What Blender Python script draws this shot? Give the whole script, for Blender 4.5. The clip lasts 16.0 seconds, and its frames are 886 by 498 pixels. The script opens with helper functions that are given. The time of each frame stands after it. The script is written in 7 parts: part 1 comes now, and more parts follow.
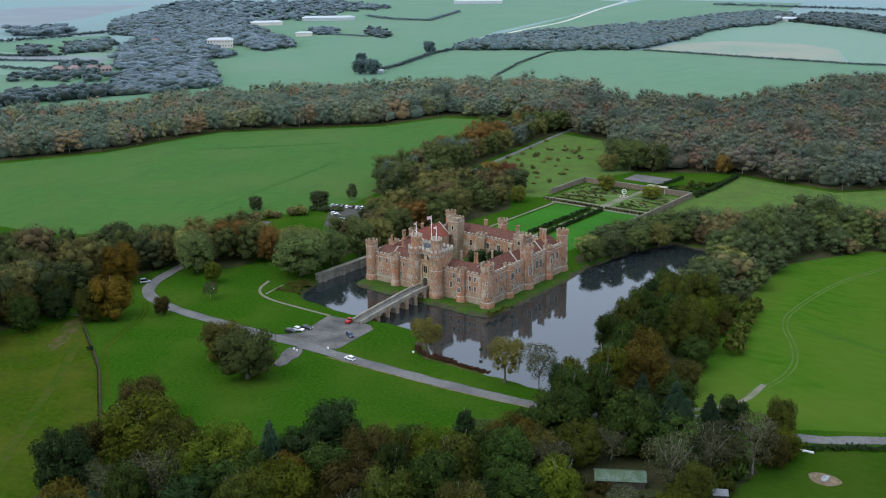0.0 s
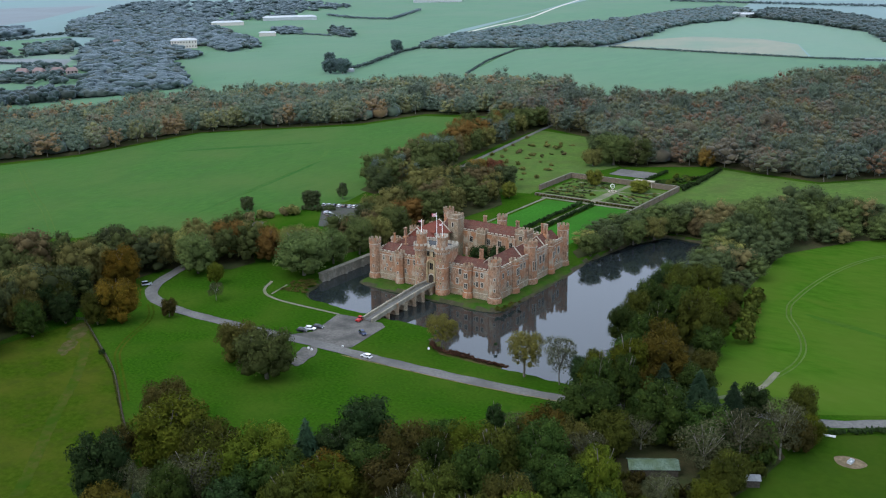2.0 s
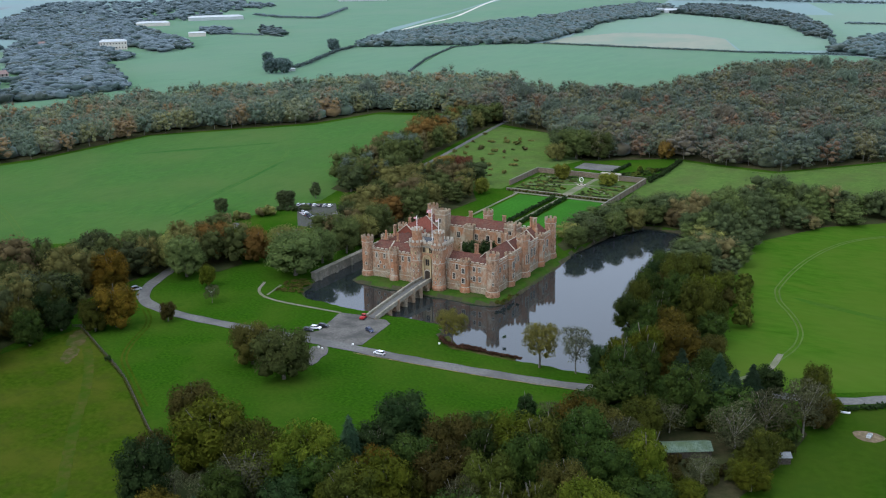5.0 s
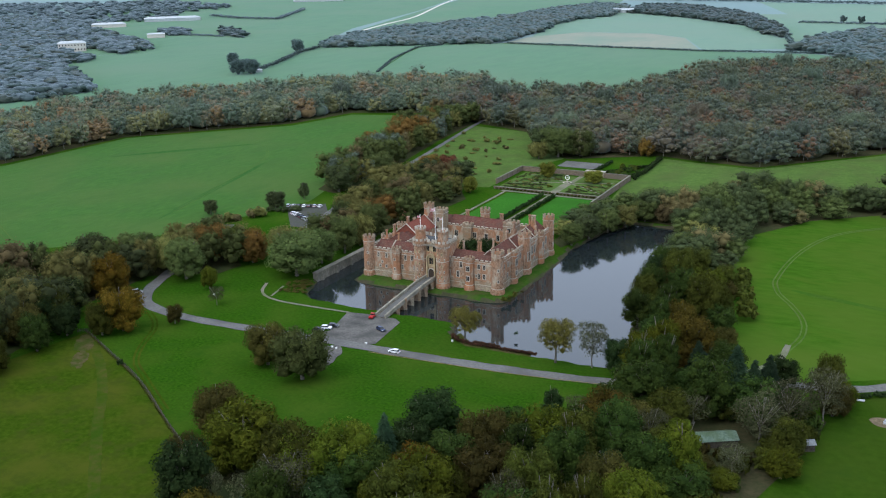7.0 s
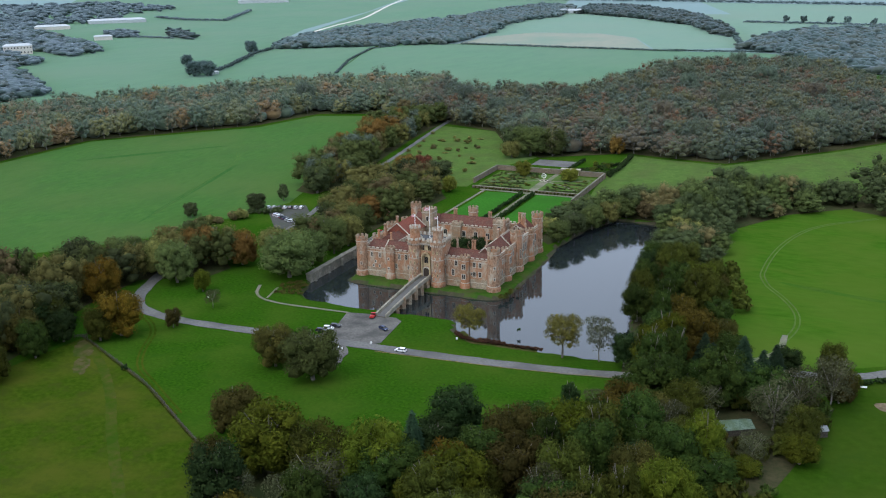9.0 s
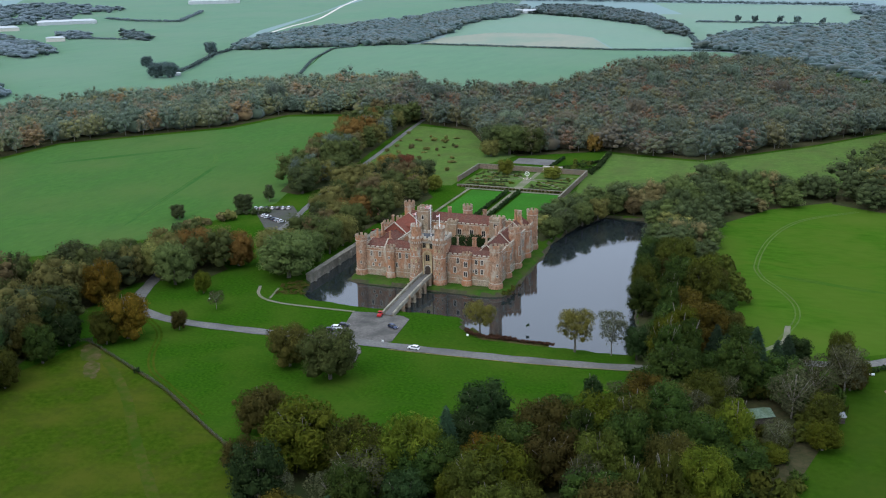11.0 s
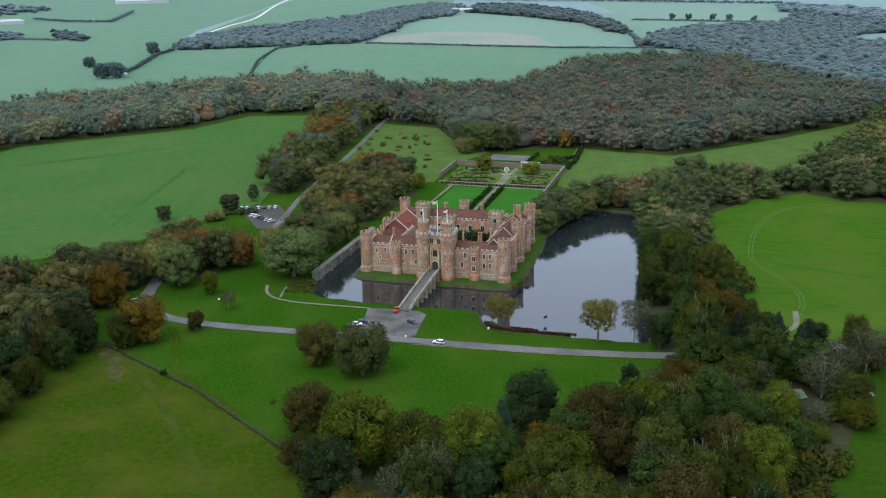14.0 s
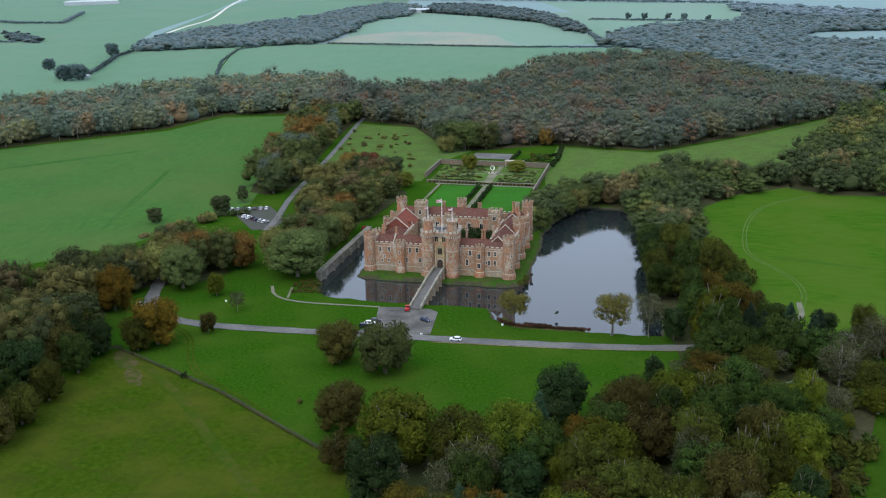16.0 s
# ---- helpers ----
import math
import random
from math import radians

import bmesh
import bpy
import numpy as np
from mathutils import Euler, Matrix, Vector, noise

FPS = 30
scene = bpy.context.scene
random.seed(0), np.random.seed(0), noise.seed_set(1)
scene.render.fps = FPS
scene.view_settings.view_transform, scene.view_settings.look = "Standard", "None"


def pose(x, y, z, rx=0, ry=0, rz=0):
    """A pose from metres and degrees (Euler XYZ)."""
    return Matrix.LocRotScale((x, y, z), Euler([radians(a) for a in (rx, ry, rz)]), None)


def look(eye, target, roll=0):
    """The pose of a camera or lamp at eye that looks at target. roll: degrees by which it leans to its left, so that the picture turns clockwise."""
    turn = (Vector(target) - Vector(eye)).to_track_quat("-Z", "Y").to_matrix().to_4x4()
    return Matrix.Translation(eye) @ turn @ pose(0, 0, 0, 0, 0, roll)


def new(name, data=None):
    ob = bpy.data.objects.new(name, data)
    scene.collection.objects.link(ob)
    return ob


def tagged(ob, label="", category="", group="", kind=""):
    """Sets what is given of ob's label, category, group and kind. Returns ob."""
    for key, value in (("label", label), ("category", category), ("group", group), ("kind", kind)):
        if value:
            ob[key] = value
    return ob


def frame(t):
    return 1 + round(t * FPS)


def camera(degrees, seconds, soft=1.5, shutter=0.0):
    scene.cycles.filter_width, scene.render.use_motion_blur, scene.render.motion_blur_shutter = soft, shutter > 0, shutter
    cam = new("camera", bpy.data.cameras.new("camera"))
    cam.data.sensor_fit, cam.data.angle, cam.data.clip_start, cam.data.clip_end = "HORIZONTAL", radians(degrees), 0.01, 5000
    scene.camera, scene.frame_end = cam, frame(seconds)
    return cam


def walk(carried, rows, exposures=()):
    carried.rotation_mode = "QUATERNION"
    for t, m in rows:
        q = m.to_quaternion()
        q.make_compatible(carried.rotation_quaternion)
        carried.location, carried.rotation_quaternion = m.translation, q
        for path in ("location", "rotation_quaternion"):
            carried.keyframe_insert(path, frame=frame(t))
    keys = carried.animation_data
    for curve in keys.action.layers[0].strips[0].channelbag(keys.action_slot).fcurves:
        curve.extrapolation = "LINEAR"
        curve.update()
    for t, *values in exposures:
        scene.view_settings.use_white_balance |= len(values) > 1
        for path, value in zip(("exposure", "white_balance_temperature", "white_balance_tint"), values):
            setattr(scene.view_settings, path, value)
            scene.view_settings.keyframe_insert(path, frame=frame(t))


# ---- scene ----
cam = camera(47.7, 16.0, soft=1.15)

PATH = [
    (0, (252.198, -315.503, 139.118), (1.069, 11.321, 16.281), -0.39),
    (0.5, (248.436, -319.005, 139.080), (1.031, 10.665, 16.260), -0.48),
    (1, (244.607, -322.486, 139.068), (0.946, 9.491, 16.285), -0.57),
    (1.5, (240.708, -325.945, 139.075), (0.970, 8.784, 15.970), -0.64),
    (2, (236.739, -329.377, 139.098), (0.944, 8.291, 15.579), -0.70),
    (2.5, (232.701, -332.778, 139.132), (1.336, 8.588, 15.546), -0.75),
    (3, (228.592, -336.145, 139.172), (2.451, 8.279, 15.261), -0.79),
    (3.5, (224.412, -339.475, 139.215), (3.222, 7.540, 15.256), -0.82),
    (4, (220.161, -342.764, 139.256), (3.812, 7.476, 15.060), -0.85),
    (6.5, (197.838, -358.504, 139.353), (4.989, 4.741, 14.534), -0.88),
    (7, (193.160, -361.494, 139.337), (4.616, 4.415, 14.576), -0.87),
    (7.5, (188.412, -364.426, 139.306), (4.753, 3.823, 14.852), -0.86),
    (8, (183.595, -367.299, 139.259), (5.882, 3.536, 14.707), -0.85),
    (8.5, (178.708, -370.110, 139.196), (6.772, 3.799, 14.632), -0.83),
    (9, (173.752, -372.859, 139.119), (7.510, 3.943, 14.465), -0.82),
    (11.5, (147.978, -385.624, 138.539), (6.948, 1.398, 13.860), -0.72),
    (12, (142.631, -387.976, 138.396), (5.963, 0.357, 13.697), -0.70),
    (12.5, (137.223, -390.260, 138.251), (5.442, -0.547, 13.833), -0.68),
    (13, (131.755, -392.476, 138.106), (5.428, -0.858, 13.565), -0.66),
    (13.5, (126.228, -394.624, 137.966), (5.695, -1.423, 12.887), -0.65),
    (14, (120.645, -396.704, 137.833), (5.855, -1.692, 12.898), -0.63),
    (14.5, (115.007, -398.716, 137.712), (5.524, -2.184, 12.705), -0.62),
    (15, (109.316, -400.662, 137.609), (4.731, -2.616, 12.515), -0.62),
    (15.5, (103.573, -402.542, 137.528), (4.661, -3.301, 12.454), -0.61),
    (16, (97.781, -404.356, 137.475), (4.147, -3.628, 12.463), -0.61),
]
walk(cam, [(t, look(eye, target, roll)) for t, eye, target, roll in PATH], exposures=((0, 0.23, 6100, 10), (16, 0.23, 6100, 10)))

# ---- world and light: a bright overcast sky ----
world = bpy.data.worlds.new("overcast_sky")
scene.world = world
world.use_nodes = True
wn, wl = world.node_tree.nodes, world.node_tree.links
sky = wn.new("ShaderNodeTexSky")
sky.sky_type, sky.sun_disc = "NISHITA", False
sky.sun_elevation, sky.sun_rotation = radians(48), radians(200)
sky.dust_density, sky.air_density = 9.0, 1.0
soft_sky = wn.new("ShaderNodeHueSaturation")
soft_sky.inputs["Saturation"].default_value = 0.55
wl.new(sky.outputs[0], soft_sky.inputs["Color"])
cloud = wn.new("ShaderNodeMix")
cloud.data_type = "RGBA"
cloud.inputs[0].default_value = 0.72
cloud.inputs[7].default_value = (8.3, 9.5, 11.5, 1)
wl.new(soft_sky.outputs[0], cloud.inputs[6])
wl.new(cloud.outputs[2], wn["Background"].inputs["Color"])
wn["Background"].inputs["Strength"].default_value = 0.15
sun = new("sun", bpy.data.lights.new("sun", "SUN"))
sun.data.energy, sun.data.angle, sun.data.color = 0.6, radians(25), (1.0, 0.96, 0.9)
sun.matrix_world = look((0, 0, 600), (0.35 * 600, 0.8 * 600, -0.55 * 600))


# ---- materials ----
def material(name, base, other, scale=1.0, rough=0.85, bump=0.3, metal=0.0, third=None, broad=0.05, spec=0.3, island=0.0, per_object=0.0, stretch=(1, 1, 1), fourth=None, patch=0.3, sheen=0.0):
    """Two colours by fine noise, a third by broad noise; relief from the fine noise; bluish sheen stands in for
    distance haze.
    """
    m = bpy.data.materials.new(name)
    m.use_nodes = True
    n, l = m.node_tree.nodes, m.node_tree.links
    p = n["Principled BSDF"]
    p.inputs["Roughness"].default_value, p.inputs["Metallic"].default_value = rough, metal
    p.inputs["Specular IOR Level"].default_value = spec
    p.inputs["Sheen Weight"].default_value, p.inputs["Sheen Roughness"].default_value = sheen, 0.5
    p.inputs["Sheen Tint"].default_value = (0.72, 0.86, 1.0, 1)
    at = n.new("ShaderNodeNewGeometry")
    fit_to = n.new("ShaderNodeMapping")
    fit_to.inputs["Scale"].default_value = stretch
    l.new(at.outputs["Position"], fit_to.inputs[0])
    fine = n.new("ShaderNodeTexNoise")
    fine.inputs["Scale"].default_value, fine.inputs["Detail"].default_value, fine.inputs["Roughness"].default_value = scale, 6, 0.65
    l.new(fit_to.outputs[0], fine.inputs["Vector"])
    ramp = n.new("ShaderNodeValToRGB")
    ramp.color_ramp.elements[0].position, ramp.color_ramp.elements[1].position = 0.36, 0.64
    ramp.color_ramp.elements[0].color, ramp.color_ramp.elements[1].color = (*base, 1), (*other, 1)
    l.new(fine.outputs["Fac"], ramp.inputs[0])
    colour = ramp.outputs[0]
    if third:
        wide = n.new("ShaderNodeTexNoise")
        wide.inputs["Scale"].default_value, wide.inputs["Detail"].default_value = broad, 4
        l.new(at.outputs["Position"], wide.inputs["Vector"])
        cut = n.new("ShaderNodeMapRange")
        cut.inputs["From Min"].default_value, cut.inputs["From Max"].default_value = 0.42, 0.68
        l.new(wide.outputs["Fac"], cut.inputs[0])
        mix = n.new("ShaderNodeMix")
        mix.data_type = "RGBA"
        mix.inputs[7].default_value = (*third, 1)
        l.new(cut.outputs[0], mix.inputs[0])
        l.new(colour, mix.inputs[6])
        colour = mix.outputs[2]
    if fourth:
        spots, edge, over = n.new("ShaderNodeTexNoise"), n.new("ShaderNodeMapRange"), n.new("ShaderNodeMix")
        spots.inputs["Scale"].default_value, spots.inputs["Detail"].default_value, spots.inputs["Roughness"].default_value = patch, 7, 0.7
        edge.inputs["From Min"].default_value, edge.inputs["From Max"].default_value = 0.5, 0.66
        over.data_type = "RGBA"
        over.inputs[7].default_value = (*fourth, 1)
        l.new(fit_to.outputs[0], spots.inputs["Vector"])
        l.new(spots.outputs["Fac"], edge.inputs[0])
        l.new(edge.outputs[0], over.inputs[0])
        l.new(colour, over.inputs[6])
        colour = over.outputs[2]
    for amount, source in ((island, at.outputs["Random Per Island"]), (per_object, None)):
        if amount:
            if source is None:
                source = n.new("ShaderNodeObjectInfo").outputs["Random"]
            value = n.new("ShaderNodeMapRange")
            value.inputs["To Min"].default_value, value.inputs["To Max"].default_value = 1 - amount, 1 + amount
            l.new(source, value.inputs[0])
            hue = n.new("ShaderNodeHueSaturation")
            l.new(value.outputs[0], hue.inputs["Value"])
            l.new(colour, hue.inputs["Color"])
            if not amount == island:
                turn = n.new("ShaderNodeMapRange")
                turn.inputs["To Min"].default_value, turn.inputs["To Max"].default_value = 0.488, 0.515
                l.new(source, turn.inputs[0])
                l.new(turn.outputs[0], hue.inputs["Hue"])
            colour = hue.outputs[0]
    l.new(colour, p.inputs["Base Color"])
    if bump:
        b = n.new("ShaderNodeBump")
        b.inputs["Strength"].default_value, b.inputs["Distance"].default_value = bump, 0.25 / max(scale, 0.2)
        l.new(fine.outputs["Fac"], b.inputs["Height"])
        l.new(b.outputs[0], p.inputs["Normal"])
    return m


GRASS = material("mown_grass", (0.014, 0.046, 0.003), (0.029, 0.078, 0.005), 0.9, 0.95, 0.5, third=(0.040, 0.075, 0.008), broad=0.035, spec=0.0, fourth=(0.022, 0.061, 0.005), patch=0.14)
LAWN = material("garden_lawn", (0.026, 0.104, 0.012), (0.040, 0.136, 0.017), 0.8, 0.95, 0.4, third=(0.030, 0.10, 0.014), broad=0.05, spec=0.0)
PASTURE = material("rough_pasture", (0.022, 0.045, 0.003), (0.038, 0.066, 0.005), 0.5, 0.95, 0.5, third=(0.052, 0.064, 0.008), broad=0.045, spec=0.0, fourth=(0.036, 0.050, 0.007), patch=0.12)
LOW_PADDOCK = material("low_paddock_grass", (0.017, 0.045, 0.003), (0.028, 0.063, 0.005), 0.35, 0.95, 0.4, third=(0.034, 0.058, 0.007), broad=0.03, spec=0.0, fourth=(0.026, 0.054, 0.006), patch=0.1)
# the bluish sheen on these two stands in for thin haze
MEADOW = material("dry_meadow", (0.054, 0.102, 0.015), (0.076, 0.126, 0.022), 0.35, 0.95, 0.5, third=(0.064, 0.088, 0.020), broad=0.06, spec=0.0, fourth=(0.048, 0.094, 0.014), patch=0.12, sheen=0.03)
BIG_FIELD = material("field_grass", (0.030, 0.088, 0.009), (0.045, 0.110, 0.013), 0.3, 0.95, 0.4, third=(0.054, 0.100, 0.016), broad=0.014, spec=0.0, stretch=(1, 0.4, 1), fourth=(0.038, 0.090, 0.012), patch=0.05, sheen=0.045)
EAST_FIELD = material("paddock_grass", (0.030, 0.078, 0.006), (0.044, 0.103, 0.009), 0.3, 0.95, 0.4, third=(0.060, 0.100, 0.013), broad=0.02, spec=0.0, stretch=(0.4, 1, 1), fourth=(0.050, 0.094, 0.010), patch=0.08)
# far fields: haze is put into the colours and a bluish sheen
FAR_FIELD = material("hazed_crop", (0.044, 0.118, 0.028), (0.058, 0.140, 0.036), 0.06, 0.95, 0.2, third=(0.068, 0.132, 0.040), broad=0.006, spec=0.0, stretch=(1, 0.3, 1), sheen=0.21)
FAR_FIELD_B = material("hazed_pale_crop", (0.074, 0.150, 0.060), (0.094, 0.172, 0.070), 0.05, 0.95, 0.2, third=(0.098, 0.156, 0.066), broad=0.004, spec=0.0, sheen=0.27)
FAR_LAND = material("hazed_grazing_land", (0.074, 0.136, 0.096), (0.092, 0.156, 0.108), 0.03, 0.92, 0.2, third=(0.098, 0.136, 0.104), broad=0.003, spec=0.0, sheen=0.34)
STUBBLE = material("stubble", (0.165, 0.168, 0.086), (0.195, 0.185, 0.096), 0.08, 0.95, 0.2, third=(0.118, 0.165, 0.076), broad=0.012, spec=0.0, stretch=(1, 0.3, 1), sheen=0.26)
EARTH = material("leafy_earth", (0.034, 0.038, 0.017), (0.060, 0.052, 0.027), 0.5, 0.95, 0.6, third=(0.032, 0.044, 0.016), broad=0.05, spec=0.0)
MUD = material("trodden_mud", (0.046, 0.052, 0.012), (0.088, 0.068, 0.034), 0.4, 0.95, 0.5, third=(0.036, 0.056, 0.010), broad=0.16, spec=0.0)
ISLAND_TURF = material("rank_bank_turf", (0.028, 0.066, 0.008), (0.050, 0.090, 0.014), 0.5, 0.95, 0.5, third=(0.056, 0.066, 0.022), broad=0.12, spec=0.0, fourth=(0.026, 0.070, 0.008), patch=0.1)
BANK_MUD = material("wet_bank_mud", (0.040, 0.036, 0.022), (0.066, 0.056, 0.034), 0.6, 0.9, 0.5, third=(0.034, 0.046, 0.016), broad=0.2, spec=0.1)
ASPHALT = material("worn_asphalt", (0.100, 0.098, 0.092), (0.150, 0.146, 0.134), 0.8, 0.9, 0.2, third=(0.085, 0.083, 0.078), broad=0.09, spec=0.2)
GRAVEL = material("gravel", (0.085, 0.082, 0.074), (0.145, 0.137, 0.122), 1.2, 0.95, 0.3, third=(0.058, 0.057, 0.052), broad=0.12, spec=0.1)
DARK_GRAVEL = material("dark_damp_gravel", (0.045, 0.046, 0.042), (0.085, 0.082, 0.074), 1.2, 0.95, 0.4, third=(0.055, 0.062, 0.042), broad=0.15, spec=0.1)
BARE_EARTH = material("bare_trodden_earth", (0.125, 0.095, 0.060), (0.190, 0.150, 0.098), 1.0, 0.95, 0.4, third=(0.10, 0.085, 0.05), broad=0.4, spec=0.0)
LEAF_LITTER = material("yellow_leaf_litter", (0.16, 0.135, 0.05), (0.25, 0.21, 0.08), 2.0, 0.95, 0.3, third=(0.10, 0.10, 0.05), broad=0.4, spec=0.0)
PATHWAY = material("pale_path", (0.13, 0.125, 0.09), (0.19, 0.178, 0.13), 1.5, 0.95, 0.3, third=(0.10, 0.12, 0.06), broad=0.1, spec=0.05)
BRICK = material("old_red_brick", (0.140, 0.078, 0.048), (0.395, 0.252, 0.160), 1.8, 0.92, 0.5, third=(0.350, 0.160, 0.080), broad=0.16, stretch=(1, 1, 0.5), fourth=(0.380, 0.330, 0.250), patch=0.30, spec=0.1)
PALE_BRICK = material("weathered_brick_and_stone", (0.165, 0.132, 0.092), (0.43, 0.36, 0.255), 1.8, 0.92, 0.5, third=(0.26, 0.15, 0.085), broad=0.25, fourth=(0.19, 0.165, 0.12), patch=0.9, spec=0.1)
STONE = material("pale_lime_stone", (0.36, 0.325, 0.26), (0.52, 0.475, 0.39), 1.2, 0.88, 0.3, third=(0.32, 0.285, 0.23), broad=0.2, spec=0.1)
GARDEN_BRICK = material("dull_garden_brick", (0.120, 0.092, 0.066), (0.230, 0.180, 0.130), 1.4, 0.92, 0.4, third=(0.150, 0.130, 0.095), broad=0.2, spec=0.1)
YELLOW_STONE = material("yellowed_ashlar", (0.31, 0.24, 0.13), (0.43, 0.35, 0.20), 1.0, 0.85, 0.3, third=(0.28, 0.20, 0.12), broad=0.3)
GREY_STONE = material("grey_lichened_stone", (0.13, 0.12, 0.095), (0.25, 0.23, 0.18), 0.9, 0.92, 0.4, third=(0.10, 0.10, 0.075), broad=0.15)
BRIDGE_STONE = material("pale_lichened_bridge_stone", (0.21, 0.19, 0.145), (0.36, 0.33, 0.26), 1.2, 0.92, 0.4, third=(0.17, 0.165, 0.12), broad=0.25)
TILE = material("plain_clay_roof_tile", (0.074, 0.032, 0.025), (0.150, 0.062, 0.046), 2.4, 0.92, 0.5, third=(0.094, 0.052, 0.042), broad=0.35, stretch=(1, 1, 2), fourth=(0.140, 0.084, 0.058), patch=0.8, spec=0.03)
RED_TILE = material("red_roof_tile", (0.150, 0.046, 0.032), (0.215, 0.074, 0.050), 2.2, 0.9, 0.4, third=(0.14, 0.056, 0.040), broad=0.2, spec=0.05)
# far village tile and brick, haze mixed into their colours
HAZY_TILE = material("hazed_roof_tile", (0.20, 0.150, 0.140), (0.25, 0.185, 0.170), 0.6, 0.9, 0.1, spec=0.05)
HAZY_BRICK = material("hazed_brick", (0.30, 0.25, 0.23), (0.36, 0.30, 0.27), 0.6, 0.9, 0.1, spec=0.05)
# far plough, its colour and sheen paled for haze
PLOUGH = material("hazed_bare_plough", (0.090, 0.088, 0.070), (0.110, 0.104, 0.082), 0.05, 0.95, 0.2, third=(0.115, 0.125, 0.10), broad=0.01, spec=0.0, sheen=0.32)
LEAD = material("roof_lead", (0.055, 0.058, 0.060), (0.085, 0.088, 0.09), 0.6, 0.8, 0.1, spec=0.1)
GLASS = material("dark_leaded_glass", (0.006, 0.007, 0.008), (0.016, 0.017, 0.018), 3.0, 0.4, 0.05, spec=0.08)
DOOR_WOOD = material("dark_oak", (0.030, 0.022, 0.015), (0.05, 0.036, 0.025), 3.0, 0.7, 0.2)
BARK = material("grey_bark", (0.085, 0.075, 0.06), (0.16, 0.145, 0.12), 2.0, 0.9, 0.5)
PALE_BARK = material("pale_grey_bark", (0.11, 0.10, 0.08), (0.19, 0.175, 0.145), 2.0, 0.9, 0.4)
WOOD = material("weathered_timber", (0.036, 0.030, 0.022), (0.078, 0.068, 0.052), 2.0, 0.9, 0.3)
WHITE_PAINT = material("white_paint", (0.74, 0.74, 0.72), (0.82, 0.82, 0.80), 2.0, 0.5, 0.05)
RUBBER = material("black_rubber", (0.012, 0.012, 0.012), (0.02, 0.02, 0.02), 5.0, 0.8, 0.0)
CAR_GLASS = material("tinted_car_glass", (0.012, 0.014, 0.016), (0.016, 0.018, 0.02), 1.0, 0.06, 0.0, spec=0.6)
RED_PAINT = material("red_paint", (0.36, 0.02, 0.02), (0.42, 0.03, 0.03), 2.0, 0.4, 0.0)
GREEN_SHEET = material("mossy_corrugated_sheet", (0.050, 0.085, 0.056), (0.120, 0.165, 0.120), 1.4, 0.8, 0.3, third=(0.055, 0.085, 0.038), broad=0.3)
GREY_SHEET = material("pale_roof_sheet", (0.36, 0.39, 0.40), (0.46, 0.49, 0.50), 0.4, 0.8, 0.1, spec=0.2)
DULL_SHEET = material("dull_grey_roof_sheet", (0.14, 0.15, 0.15), (0.22, 0.23, 0.23), 1.0, 0.85, 0.2, spec=0.2)
CREAM_WALL = material("cream_render", (0.50, 0.47, 0.42), (0.60, 0.56, 0.50), 0.5, 0.9, 0.1)


def foliage(name, dark, light, spread=0.28, per_object=0.3, sheen=0.0, through_light=0.2):
    """Leaves: uneven colour, part of the light passing through the blade."""
    m = material(name, dark, light, 0.45, 0.85, 0.0, third=tuple(0.75 * c for c in dark), broad=0.16, spec=0.04, island=spread, per_object=per_object, sheen=sheen)
    n, l = m.node_tree.nodes, m.node_tree.links
    p = n["Principled BSDF"]
    blade, both = n.new("ShaderNodeBsdfTranslucent"), n.new("ShaderNodeMixShader")
    l.new(p.inputs["Base Color"].links[0].from_socket, blade.inputs["Color"])
    both.inputs[0].default_value = through_light
    l.new(p.outputs[0], both.inputs[1])
    l.new(blade.outputs[0], both.inputs[2])
    l.new(both.outputs[0], n["Material Output"].inputs["Surface"])
    return m


